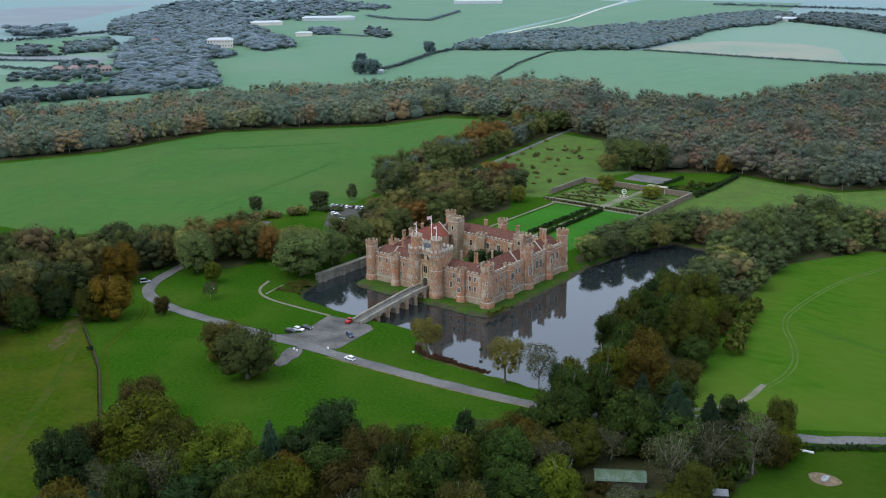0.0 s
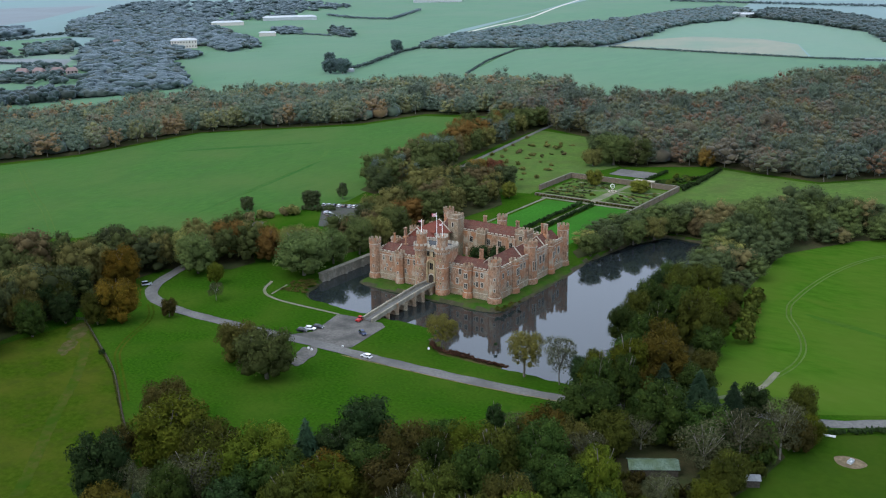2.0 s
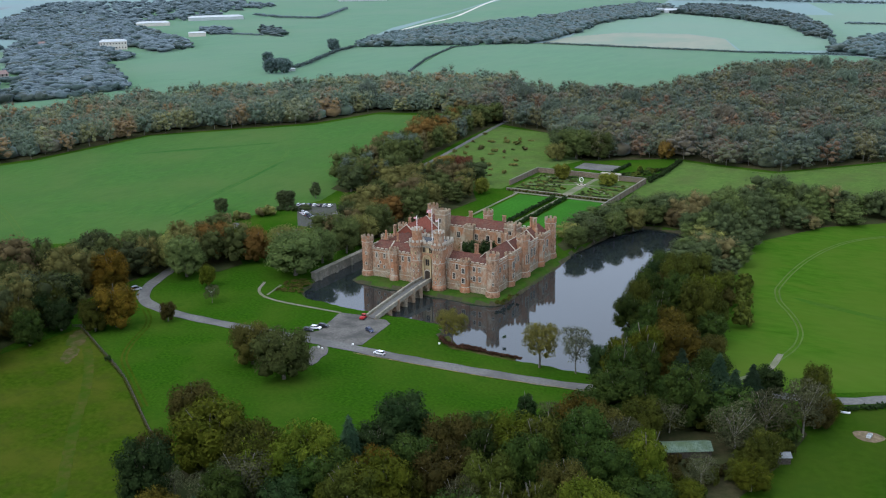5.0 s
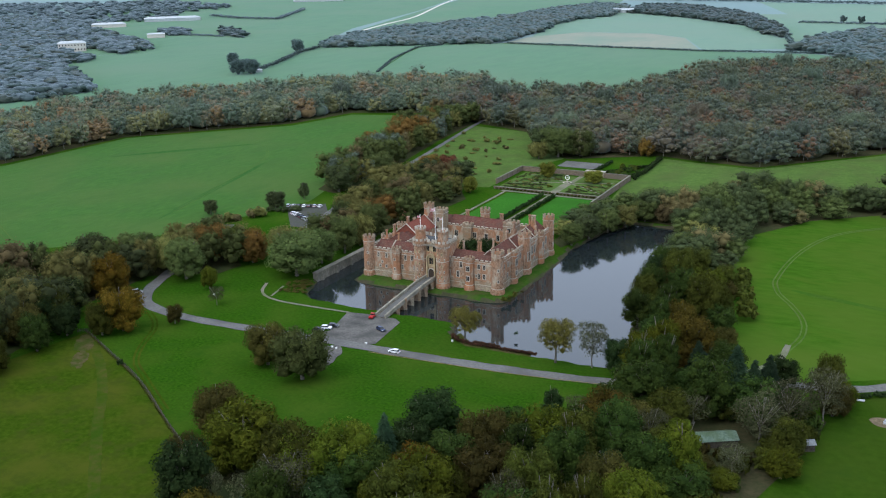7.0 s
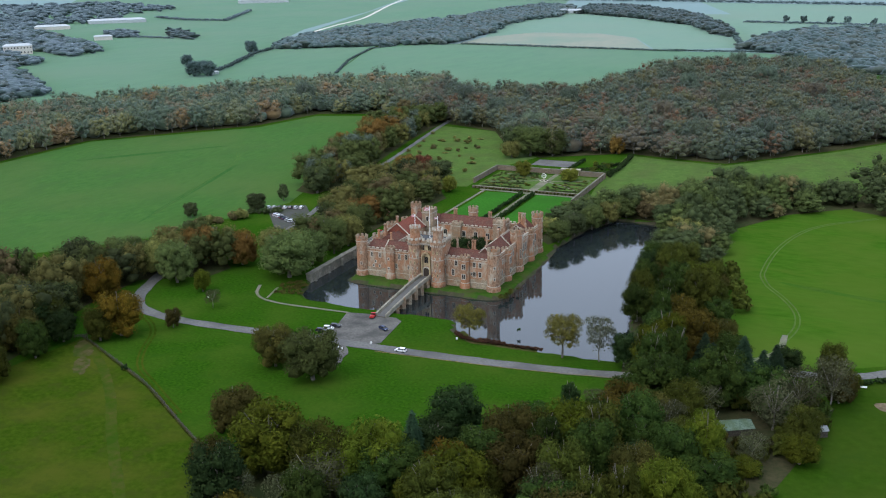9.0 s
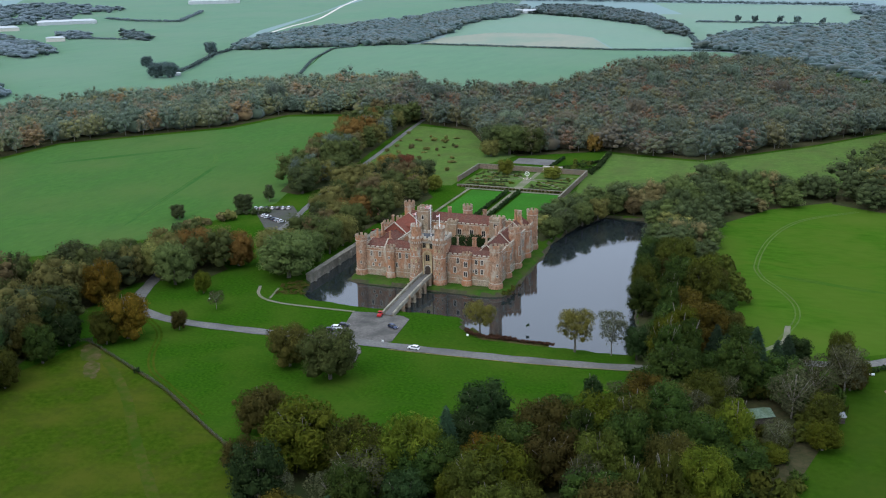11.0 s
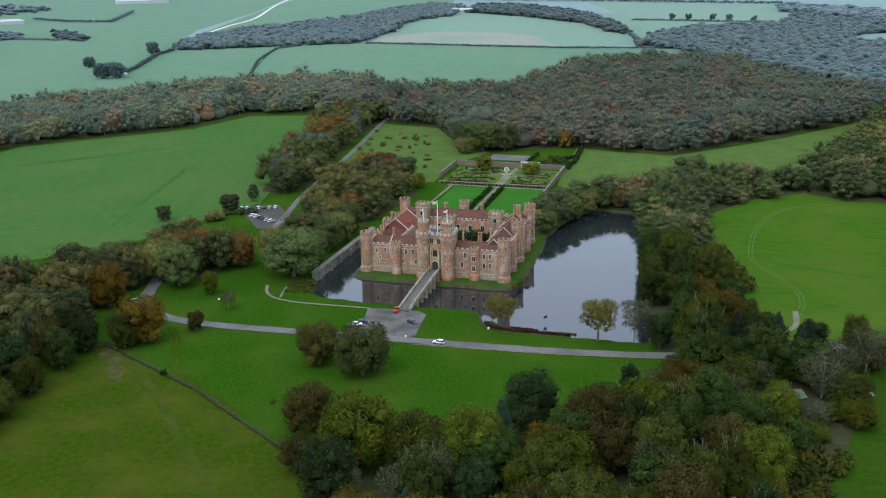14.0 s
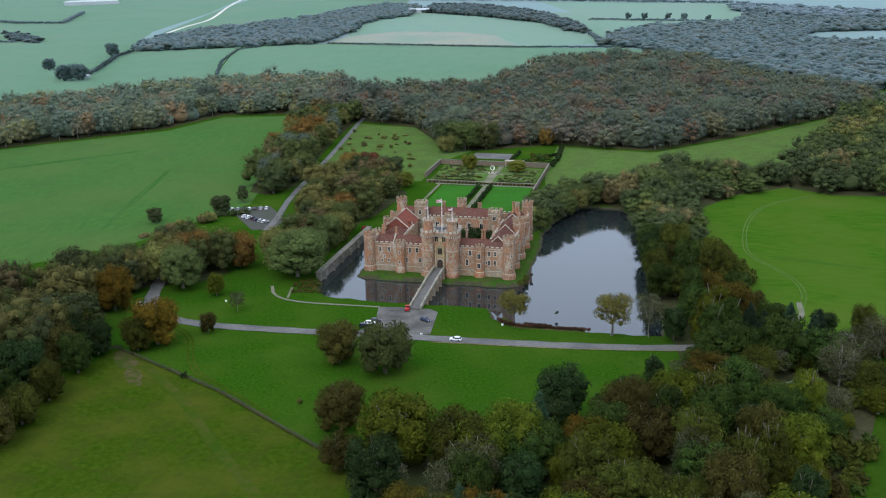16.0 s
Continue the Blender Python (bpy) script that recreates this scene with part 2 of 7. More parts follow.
LEAF = {
    "green": foliage("oak_leaves_green", (0.025, 0.044, 0.009), (0.047, 0.069, 0.012)),
    "dark": foliage("dark_green_leaves", (0.016, 0.03, 0.009), (0.031, 0.048, 0.014)),
    "olive": foliage("olive_leaves", (0.041, 0.05, 0.008), (0.072, 0.079, 0.012)),
    "yellow": foliage("yellow_green_leaves", (0.054, 0.07, 0.006), (0.092, 0.102, 0.01)),
    "orange": foliage("orange_autumn_leaves", (0.079, 0.055, 0.007), (0.132, 0.074, 0.009)),
    "gold": foliage("gold_brown_autumn_leaves", (0.060, 0.050, 0.008), (0.100, 0.074, 0.011)),
    "brown": foliage("brown_autumn_leaves", (0.046, 0.043, 0.01), (0.074, 0.061, 0.015)),
    "grey": foliage("thin_grey_green_leaves", (0.057, 0.062, 0.028), (0.086, 0.086, 0.041)),
    "reed": foliage("dead_reed_stems", (0.062, 0.034, 0.018), (0.100, 0.056, 0.030)),
    "willow": foliage("pale_willow_leaves", (0.15, 0.148, 0.03), (0.215, 0.2, 0.046)),
    "red": foliage("russet_leaves", (0.120, 0.040, 0.018), (0.165, 0.058, 0.026)),
    "fir": foliage("dark_green_needles", (0.018, 0.036, 0.018), (0.034, 0.056, 0.026)),
    # far leaves: distance haze painted in as paler blue-grey colour and sheen
    "far": foliage("hazed_far_leaves", (0.074, 0.114, 0.102), (0.088, 0.126, 0.11), 0.06, sheen=0.42, through_light=0.4),
    "far_brown": foliage("hazed_brown_far_leaves", (0.086, 0.112, 0.092), (0.098, 0.12, 0.096), 0.06, sheen=0.42, through_light=0.4),
    "farther": foliage("deep_hazed_far_leaves", (0.135, 0.185, 0.192), (0.152, 0.202, 0.208), 0.05, sheen=0.5, through_light=0.4),
    # wood leaves: colour lifted past real foliage to carry haze, plus bluish sheen
    "wood_green": foliage("hazed_wood_leaves_green", (0.122, 0.15, 0.088), (0.15, 0.178, 0.102), 0.06, sheen=0.25, through_light=0.35),
    "wood_dark": foliage("hazed_wood_leaves_dark", (0.098, 0.13, 0.086), (0.122, 0.152, 0.098), 0.06, sheen=0.25, through_light=0.35),
    "wood_olive": foliage("hazed_wood_leaves_olive", (0.146, 0.156, 0.084), (0.176, 0.182, 0.094), 0.06, sheen=0.25, through_light=0.35),
    "wood_brown": foliage("hazed_wood_leaves_brown", (0.16, 0.14, 0.088), (0.19, 0.164, 0.1), 0.06, sheen=0.25, through_light=0.35),
    "wood_orange": foliage("hazed_wood_leaves_orange", (0.2, 0.132, 0.068), (0.228, 0.148, 0.074), 0.06, sheen=0.25, through_light=0.35),
    "wood_yellow": foliage("hazed_wood_leaves_yellow", (0.172, 0.166, 0.074), (0.196, 0.186, 0.078), 0.06, sheen=0.25, through_light=0.35),
    "mid_yellow": foliage("garden_leaves_yellow", (0.115, 0.125, 0.018), (0.160, 0.160, 0.024), 0.2, sheen=0.01),
    "mid_red": foliage("russet_garden_leaves", (0.150, 0.062, 0.030), (0.195, 0.082, 0.038), 0.2, sheen=0.01),
    "lawn_olive": foliage("lawn_tree_leaves_olive", (0.044, 0.054, 0.016), (0.070, 0.078, 0.022), 0.28),
    # grove leaves: paler than the near ones, thin haze mixed into the colour
    "mid_green": foliage("hazed_grove_leaves_green", (0.078, 0.102, 0.032), (0.114, 0.138, 0.041), 0.14, through_light=0.3),
    "mid_dark": foliage("hazed_grove_leaves_dark", (0.05, 0.066, 0.026), (0.074, 0.09, 0.034), 0.2, sheen=0.01),
    "mid_olive": foliage("hazed_grove_leaves_olive", (0.145, 0.145, 0.044), (0.195, 0.188, 0.054), 0.14, through_light=0.3),
    "mid_brown": foliage("hazed_grove_leaves_brown", (0.14, 0.118, 0.052), (0.178, 0.142, 0.06), 0.14, through_light=0.3),
    "mid_orange": foliage("hazed_grove_leaves_orange", (0.16, 0.098, 0.026), (0.205, 0.12, 0.03), 0.14, through_light=0.3),
}
WATER = bpy.data.materials.new("still_moat_water")
WATER.use_nodes = True
_n, _l = WATER.node_tree.nodes, WATER.node_tree.links
_p = _n["Principled BSDF"]
_p.inputs["Base Color"].default_value = (0.014, 0.019, 0.020, 1)
_p.inputs["Roughness"].default_value, _p.inputs["IOR"].default_value = 0.04, 1.42
_p.inputs["Specular IOR Level"].default_value = 1.0
_g, _r, _b = _n.new("ShaderNodeNewGeometry"), _n.new("ShaderNodeTexNoise"), _n.new("ShaderNodeBump")
_r.inputs["Scale"].default_value, _r.inputs["Detail"].default_value = 1.1, 3
_b.inputs["Strength"].default_value, _b.inputs["Distance"].default_value = 0.08, 0.07
_l.new(_g.outputs["Position"], _r.inputs["Vector"])
_l.new(_r.outputs["Fac"], _b.inputs["Height"])
_l.new(_b.outputs[0], _p.inputs["Normal"])


# ---- mesh helpers ----
from mathutils import geometry

def thing(name, label, category, x=0.0, y=0.0, z=0.0, turn=0.0, group="", kind=""):
    ob = new(name)
    ob.empty_display_size = 0.2
    ob.matrix_basis = pose(x, y, z, 0, 0, turn)
    return tagged(ob, label, category, group, kind)


def mesh_of(name, bm, mat):
    me = bpy.data.meshes.new(name)
    bmesh.ops.recalc_face_normals(bm, faces=bm.faces)
    bm.to_mesh(me)
    bm.free()
    me.materials.append(mat)
    return me


def part(name, bm, mat, parent, label=""):
    me = bm if isinstance(bm, bpy.types.Mesh) else mesh_of(name, bm, mat)
    ob = new(name, me)
    ob.parent = parent
    return tagged(ob, label)


def solo(name, bm, mat, label, category, group="", kind=""):
    return tagged(new(name, mesh_of(name, bm, mat)), label, category, group, kind)


def box(bm, x0, y0, z0, x1, y1, z1):
    v = [bm.verts.new(c) for c in ((x0, y0, z0), (x1, y0, z0), (x1, y1, z0), (x0, y1, z0), (x0, y0, z1), (x1, y0, z1), (x1, y1, z1), (x0, y1, z1))]
    for f in ((3, 2, 1, 0), (4, 5, 6, 7), (0, 1, 5, 4), (1, 2, 6, 5), (2, 3, 7, 6), (3, 0, 4, 7)):
        bm.faces.new([v[i] for i in f])


def slab(bm, points, z0, z1):
    """An upright prism on a plan outline."""
    low, high = [bm.verts.new((x, y, z0)) for x, y in points], [bm.verts.new((x, y, z1)) for x, y in points]
    bm.faces.new(low[::-1]), bm.faces.new(high)
    for i in range(len(points)):
        j = (i + 1) % len(points)
        bm.faces.new((low[i], low[j], high[j], high[i]))


def turned(bm, x, y, rings, n=8, phase=0.0):
    """A solid of n sides through rings of (radius, height)."""
    loops = []
    for r, z in rings:
        loops.append([bm.verts.new((x + r * math.cos(phase + math.tau * i / n), y + r * math.sin(phase + math.tau * i / n), z)) for i in range(n)])
    for a, b in zip(loops, loops[1:]):
        for i in range(n):
            bm.faces.new((a[i], a[(i + 1) % n], b[(i + 1) % n], b[i]))
    bm.faces.new(loops[0][::-1]), bm.faces.new(loops[-1])


def block(bm, x, y, z0, z1, length, depth, angle):
    """An upright box about (x, y), its length turned by angle."""
    c, s = math.cos(angle), math.sin(angle)
    slab(bm, [(x + c * a - s * b, y + s * a + c * b) for a, b in ((-length / 2, -depth / 2), (length / 2, -depth / 2), (length / 2, depth / 2), (-length / 2, depth / 2))], z0, z1)


def merlons(bm, x0, y0, x1, y1, z, high=1.0, wide=1.25, gap=0.85, thick=0.5):
    length, angle = math.hypot(x1 - x0, y1 - y0), math.atan2(y1 - y0, x1 - x0)
    count = max(1, round(length / (wide + gap)))
    for i in range(count):
        f = (i + 0.5) / count
        block(bm, x0 + f * (x1 - x0), y0 + f * (y1 - y0), z, z + high, wide, thick, angle)


def crown_of_merlons(bm, x, y, r, z, count=8, high=1.0, wide=1.2, thick=0.5):
    for i in range(count):
        a = math.tau * (i + 0.5) / count
        block(bm, x + (r - thick / 2) * math.cos(a), y + (r - thick / 2) * math.sin(a), z, z + high, wide, thick, a + math.pi / 2)


def gable_roof(bm, x0, y0, x1, y1, z0, z1, along="x", hip=0.0):
    """A pitched roof with a ridge along x or y; hip: how far the ridge stops short of its ends."""
    if along == "x":
        m = (y0 + y1) / 2
        ridge = ((x0 + hip, m, z1), (x1 - hip, m, z1))
        base = ((x0, y0, z0), (x1, y0, z0), (x1, y1, z0), (x0, y1, z0))
    else:
        m = (x0 + x1) / 2
        ridge = ((m, y0 + hip, z1), (m, y1 - hip, z1))
        base = ((x1, y0, z0), (x1, y1, z0), (x0, y1, z0), (x0, y0, z0))
    b, r = [bm.verts.new(c) for c in base], [bm.verts.new(c) for c in ridge]
    for f in ((b[0], b[1], r[1], r[0]), (b[2], b[3], r[0], r[1]), (b[1], b[2], r[1]), (b[3], b[0], r[0]), (b[3], b[2], b[1], b[0])):
        bm.faces.new(f)


def sheet(name, points, z, mat, label="", category="", kind="structure"):
    """A thin ground surface with the given outline, 3 cm thick."""
    bm = bmesh.new()
    high, low = [bm.verts.new((x, y, z)) for x, y in points], [bm.verts.new((x, y, z - 0.04)) for x, y in points]
    for a, b, c in geometry.tessellate_polygon([[Vector((x, y, 0)) for x, y in points]]):
        bm.faces.new((high[a], high[b], high[c]))
    bm.normal_update()
    for f in bm.faces:
        if f.normal.z < 0:
            f.normal_flip()
    for i in range(len(points)):
        j = (i + 1) % len(points)
        bm.faces.new((low[i], low[j], high[j], high[i]))
    return solo(name, bm, mat, label or name.replace("_", " "), category or "ground", kind=kind)


def smooth_line(points, step=4.0):
    """A Catmull-Rom line through the points."""
    p = [np.array(q, float) for q in points]
    p = [2 * p[0] - p[1]] + p + [2 * p[-1] - p[-2]]
    out = []
    for a, b, c, d in zip(p, p[1:], p[2:], p[3:]):
        count = max(2, int(np.linalg.norm(c - b) / step))
        for k in range(count):
            t = k / count
            out.append(0.5 * (2 * b + (c - a) * t + (2 * a - 5 * b + 4 * c - d) * t * t + (3 * b - a - 3 * c + d) * t ** 3))
    return out + [p[-2]]


def strip(name, points, width, z, mat, label, category, step=4.0):
    """A road or track of even width along a smooth line."""
    line, bm, rows = smooth_line(points, step), bmesh.new(), []
    for i, q in enumerate(line):
        d = line[min(i + 1, len(line) - 1)] - line[max(i - 1, 0)]
        side = np.array((-d[1], d[0])) / (np.linalg.norm(d) + 1e-9) * width / 2 * (1 + 0.08 * math.sin(i * 1.7))
        rows.append([bm.verts.new((*(q + s * side), h)) for s, h in ((1, z - 0.04), (1, z), (-1, z), (-1, z - 0.04))])
    for a, b in zip(rows, rows[1:]):
        for k in range(3):
            bm.faces.new((a[k], a[k + 1], b[k + 1], b[k]))
    return solo(name, bm, mat, label, category, kind="structure")


def inside(points, outline):
    """Which of the points (n, 2) lie in the outline."""
    x, y = points[:, 0], points[:, 1]
    hit = np.zeros(len(points), bool)
    for (xa, ya), (xb, yb) in zip(outline, outline[1:] + outline[:1]):
        if ya != yb:
            hit ^= ((ya > y) != (yb > y)) & (x < (xb - xa) * (y - ya) / (yb - ya) + xa)
    return hit


def edge_distance(points, outline):
    best = np.full(len(points), 1e9)
    for a, b in zip(outline, outline[1:] + outline[:1]):
        a, b = np.array(a, float), np.array(b, float)
        t = np.clip(((points - a) @ (b - a)) / ((b - a) @ (b - a)), 0, 1)
        best = np.minimum(best, np.linalg.norm(points - a - t[:, None] * (b - a), axis=1))
    return best


# ---- ground, moat and fields ----
MOAT = [(-48, 58), (-48, -14), (-43, -30), (-35, -36.5), (-10, -37.5), (30, -36), (35, -48), (44, -54.5), (70, -54), (98, -53), (97, -30), (91, 0), (86, 60),
        (81, 105), (73, 131), (52, 133), (42, 110), (37, 72), (39, 58), (39.5, 0), (37, -7), (30, -8.6), (-29, -8.8), (-34.5, -6), (-36, 58)]
WATER_LEVEL = -1.6


def build_ground():
    out = [4.0 * 1.33 ** i for i in range(1, 28)]
    out = [d for d in np.cumsum(out) if d < 9000]
    xs = np.array([-62 - d for d in out[::-1]] + list(np.arange(-62, 112, 1.5)) + [112 + d for d in out])
    ys = np.array([-64 - d for d in out[::-1]] + list(np.arange(-64, 146, 1.5)) + [146 + d for d in out])
    gx, gy = np.meshgrid(xs, ys)
    flat = np.stack((gx.ravel(), gy.ravel()), 1)
    wavy = flat + np.stack((0.3 * np.sin(flat[:, 1] * 0.35) + 0.2 * np.sin(flat[:, 1] * 0.9), 0.3 * np.sin(flat[:, 0] * 0.3) + 0.2 * np.sin(flat[:, 0] * 0.8 + 1)), 1)
    d = edge_distance(wavy, MOAT) * np.where(inside(wavy, MOAT), -1, 1)
    z = np.clip(-1.5 + d * 0.75, -3.2, 0.0)
    me = bpy.data.meshes.new("ground")
    cols = len(xs)
    verts = np.column_stack((flat, z))
    i = np.arange(len(ys) - 1)[:, None] * cols + np.arange(cols - 1)[None]
    quads = np.stack((i, i + 1, i + cols + 1, i + cols), 2).reshape(-1, 4)
    me.from_pydata(verts.tolist(), [], quads.tolist())
    me.polygons.foreach_set("use_smooth", [True] * len(quads))
    me.materials.append(GRASS)
    me.materials.append(ISLAND_TURF)
    me.materials.append(BANK_MUD)
    mid = verts[quads].mean(1)
    kind = np.where((mid[:, 0] > -38) & (mid[:, 0] < 41.5) & (mid[:, 1] > -11) & (mid[:, 1] < 60), 1, 0)
    kind[(mid[:, 2] < -0.75)] = 2
    me.polygons.foreach_set("material_index", kind.astype(np.int32))
    tagged(new("ground", me), "green grassland around the moated castle", "ground", kind="structure")


build_ground()
bm = bmesh.new()
slab(bm, [(-60, -60), (106, -60), (106, 140), (-60, 140)], WATER_LEVEL - 0.02, WATER_LEVEL)
solo("water", bm, WATER, "still dark moat water reflecting the sky", "water", kind="structure")

sheet("field_west", [(-378, 100), (-375, 210), (-288, 306), (-272, 372), (-222, 388), (-190, 320), (-150, 180), (-130, 100), (-142, 60), (-156, 14), (-184, -22), (-211, -44), (-300, -60), (-420, 0)], 0.05, BIG_FIELD, "large green pasture beside the woods", "field")
sheet("field_east", [(104, 85), (104, 132), (126, 180), (168, 216), (230, 200), (330, 120), (330, 40), (192, -20), (150, -46), (120, -44), (104, 0)], 0.05, EAST_FIELD, "bright green pasture with faint wheel tracks", "field")
sheet("field_south", [(-92, -107), (-66, -119), (-41, -132), (-11, -152), (20, -173), (60, -230), (-40, -280), (-140, -220), (-100, -160)], 0.05, PASTURE, "yellowish rough pasture below a ditch", "field")
sheet("field_south_east", [(150, -84), (160, -52), (196, -34), (240, -4), (330, 50), (330, -250), (100, -250), (122, -162), (140, -124)], 0.05, LOW_PADDOCK, "green paddock beside a lane", "field")
sheet("meadow", [(-153, 362), (-100, 352), (-74, 304), (-38, 268), (-52, 226), (-50, 172), (-80, 164), (-108, 150), (-116, 160), (-128, 228)], 0.05, MEADOW, "rough yellowish meadow with scrub", "field")
sheet("meadow_north_east", [(22, 200), (18, 296), (41, 290), (85, 284), (152, 358), (222, 454), (250, 480), (235, 430), (205, 320), (186, 250), (176, 196), (150, 200), (92, 220), (69, 185), (40, 170), (26, 170)], 0.05, MEADOW, "open grass ride between the woods", "field")
# far land and fields, in the materials that carry painted haze
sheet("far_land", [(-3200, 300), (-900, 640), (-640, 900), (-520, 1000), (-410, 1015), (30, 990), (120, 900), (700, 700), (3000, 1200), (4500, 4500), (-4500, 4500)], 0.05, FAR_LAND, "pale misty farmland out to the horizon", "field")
sheet("far_land_west", [(-3200, 300), (-900, 640), (-560, 440), (-570, 120), (-700, -300), (-3000, -900)], 0.05, FAR_FIELD_B, "hazy grazing land beyond the wood", "field")
sheet("far_pasture", [(-905, 640), (-402, 548), (-270, 562), (-240, 500), (-560, 40), (-720, -100), (-900, 100)], 0.07, FAR_FIELD, "hazy pasture behind the west wood", "field")
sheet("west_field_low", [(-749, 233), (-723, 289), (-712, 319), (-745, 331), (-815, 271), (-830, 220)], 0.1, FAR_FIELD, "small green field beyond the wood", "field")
sheet("west_plough", [(-1056, 408), (-915, 469), (-969, 520), (-1047, 487), (-1115, 441), (-1120, 400)], 0.1, PLOUGH, "hazy brown ploughed field", "field")
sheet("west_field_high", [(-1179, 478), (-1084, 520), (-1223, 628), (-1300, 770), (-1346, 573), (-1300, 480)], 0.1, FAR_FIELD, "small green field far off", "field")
sheet("west_plough_high", [(-1596, 705), (-1749, 990), (-2143, 1448), (-2300, 1200), (-2256, 1076)], 0.1, PLOUGH, "hazy ploughed land far off", "field")
sheet("far_field", [(-640, 470), (-402, 545), (-403, 630), (-480, 840), (-525, 994), (-640, 900), (-905, 640)], 0.09, FAR_FIELD, "hazy green crop field", "field")
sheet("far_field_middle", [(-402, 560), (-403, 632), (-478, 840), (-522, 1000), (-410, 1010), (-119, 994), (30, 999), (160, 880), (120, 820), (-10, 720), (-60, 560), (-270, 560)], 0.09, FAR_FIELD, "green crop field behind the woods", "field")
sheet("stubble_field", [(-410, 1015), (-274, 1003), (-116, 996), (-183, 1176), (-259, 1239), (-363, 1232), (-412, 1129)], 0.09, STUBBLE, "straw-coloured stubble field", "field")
sheet("upper_field", [(-412, 1132), (-363, 1235), (-259, 1242), (-183, 1179), (-112, 996), (-12, 1065), (-30, 1242), (-136, 1512), (-350, 1789), (-515, 1751), (-493, 1417)], 0.09, FAR_FIELD_B, "hazy green field above the stubble", "field")
sheet("north_field", [(-640, 894), (-680, 940), (-780, 1190), (-900, 1660), (-1090, 2260), (-2600, 2700), (-1500, 1300), (-915, 634)], 0.08, FAR_FIELD, "long hazy field with a white track", "field")
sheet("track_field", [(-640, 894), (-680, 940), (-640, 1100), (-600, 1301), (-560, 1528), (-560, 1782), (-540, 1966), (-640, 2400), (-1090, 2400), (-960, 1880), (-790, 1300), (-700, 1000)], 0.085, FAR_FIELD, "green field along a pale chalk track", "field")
sheet("east_rise_field", [(-38, 1205), (-8, 1041), (10, 1188), (60, 1345), (150, 1402), (200, 1458), (245, 1696), (200, 1800), (-200, 1720), (-120, 1480)], 0.1, FAR_FIELD_B, "hazy green field between far woods", "field")
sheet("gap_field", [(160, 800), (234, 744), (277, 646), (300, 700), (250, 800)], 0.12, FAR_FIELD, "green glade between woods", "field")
sheet("hill_field", [(-31, 1396), (190, 1524), (214, 2068), (-249, 2146), (-105, 1688)], 0.09, FAR_FIELD_B, "hazy field on the far rise", "field")

# woodland floors under the trees
WOODS = {
    "west_wood": [(-430, 0), (-384, 105), (-380, 212), (-294, 314), (-276, 382), (-226, 398), (-200, 404), (-228, 572), (-290, 556), (-354, 516), (-408, 432), (-506, 308), (-502, 208), (-562, 108), (-562, 0)],
    "north_wood": [(-222, 404), (-159, 376), (-100, 352), (-75, 306), (-36, 268), (17, 302), (41, 296), (85, 290), (152, 364), (224, 462), (275, 515), (255, 565), (180, 650), (104, 826), (20, 798), (-40, 780), (-68, 632), (-85, 535), (-140, 530), (-178, 505), (-230, 556)],
    "east_ride_wood": [(165, 192), (172, 258), (196, 320), (212, 370), (228, 430), (276, 470), (300, 430), (290, 200), (225, 182), (190, 180)],
    "lake_wood": [(33, 72), (38, 90), (45, 114), (52, 135), (74, 132), (84, 104), (90, 50), (114, 60), (110, 128), (134, 170), (168, 198), (164, 216), (134, 212), (93, 218), (66, 172), (42, 160), (28, 146), (25, 110), (26, 80)],
    "south_wood": [(87, 50), (92, 0), (97, -25), (101, -56), (106, -82), (100, -112), (86, -128), (70, -138), (54, -158), (22, -160), (20, -205), (60, -225), (128, -215), (141, -170), (158, -124), (168, -84), (170, -66), (160, -52), (148, -47), (138, -40), (131, -26), (126, -8), (124, 14), (113, 49), (110, 60)],
    "car_park_wood": [(-86, 52), (-80, 26), (-64, 18), (-58, 40), (-58, 76), (-54, 92), (-50, 140), (-62, 158), (-84, 166), (-106, 150), (-104, 118), (-90, 84)],
    "avenue": [(-128, 122), (-120, 146), (-137, 236), (-147, 296), (-156, 385), (-196, 372), (-166, 215), (-142, 126)],
    "drive_wood": [(-106, -210), (-98, -181), (-98, -150), (-104, -116), (-106, -96), (-116, -86), (-118, -44), (-104, -34), (-92, -28), (-90, -14), (-100, -6), (-124, 2), (-138, -26), (-150, -46), (-172, -74), (-210, -92), (-240, -140), (-170, -220)],
}
for key, outline in WOODS.items():
    sheet(key + "_floor", outline, 0.11, EARTH, "dark leaf litter under the trees", "woodland floor")

# roads, forecourt and paths
strip("drive", [(-140, 40), (-122, -10), (-112, -40), (-104, -60), (-93, -72), (-72, -77.5), (-38, -77), (0, -74.5), (30, -73.5), (70, -70.5), (105, -65), (140, -52)], 5.4, 0.17, ASPHALT, "grey asphalt drive", "road")
sheet("forecourt", [(-12.5, -46), (-4, -44.5), (8.5, -44.5), (12, -47), (14.5, -70), (6, -77), (-16, -76), (-8, -66)], 0.14, GRAVEL, "patched grey gravel forecourt", "forecourt")
strip("moat_path", [(-64, -30), (-58, -41), (-45, -46.5), (-12, -46)], 1.3, 0.16, PATHWAY, "narrow pale footpath by the moat", "path")
strip("drive_verge", [(16, -77.6), (40, -75.9), (70, -73.4), (104, -68.0)], 0.4, 0.178, LEAF_LITTER, "thin line of yellow leaf litter along the drive", "verge", 2.0)
strip("moat_path_fork", [(-55, -30), (-52, -43)], 1.0, 0.155, PATHWAY, "pale footpath fork", "path")
strip("lane", [(138, -46), (172, -39), (194, -25), (240, 4), (330, 60)], 5.0, 0.16, ASPHALT, "narrow asphalt lane", "road")
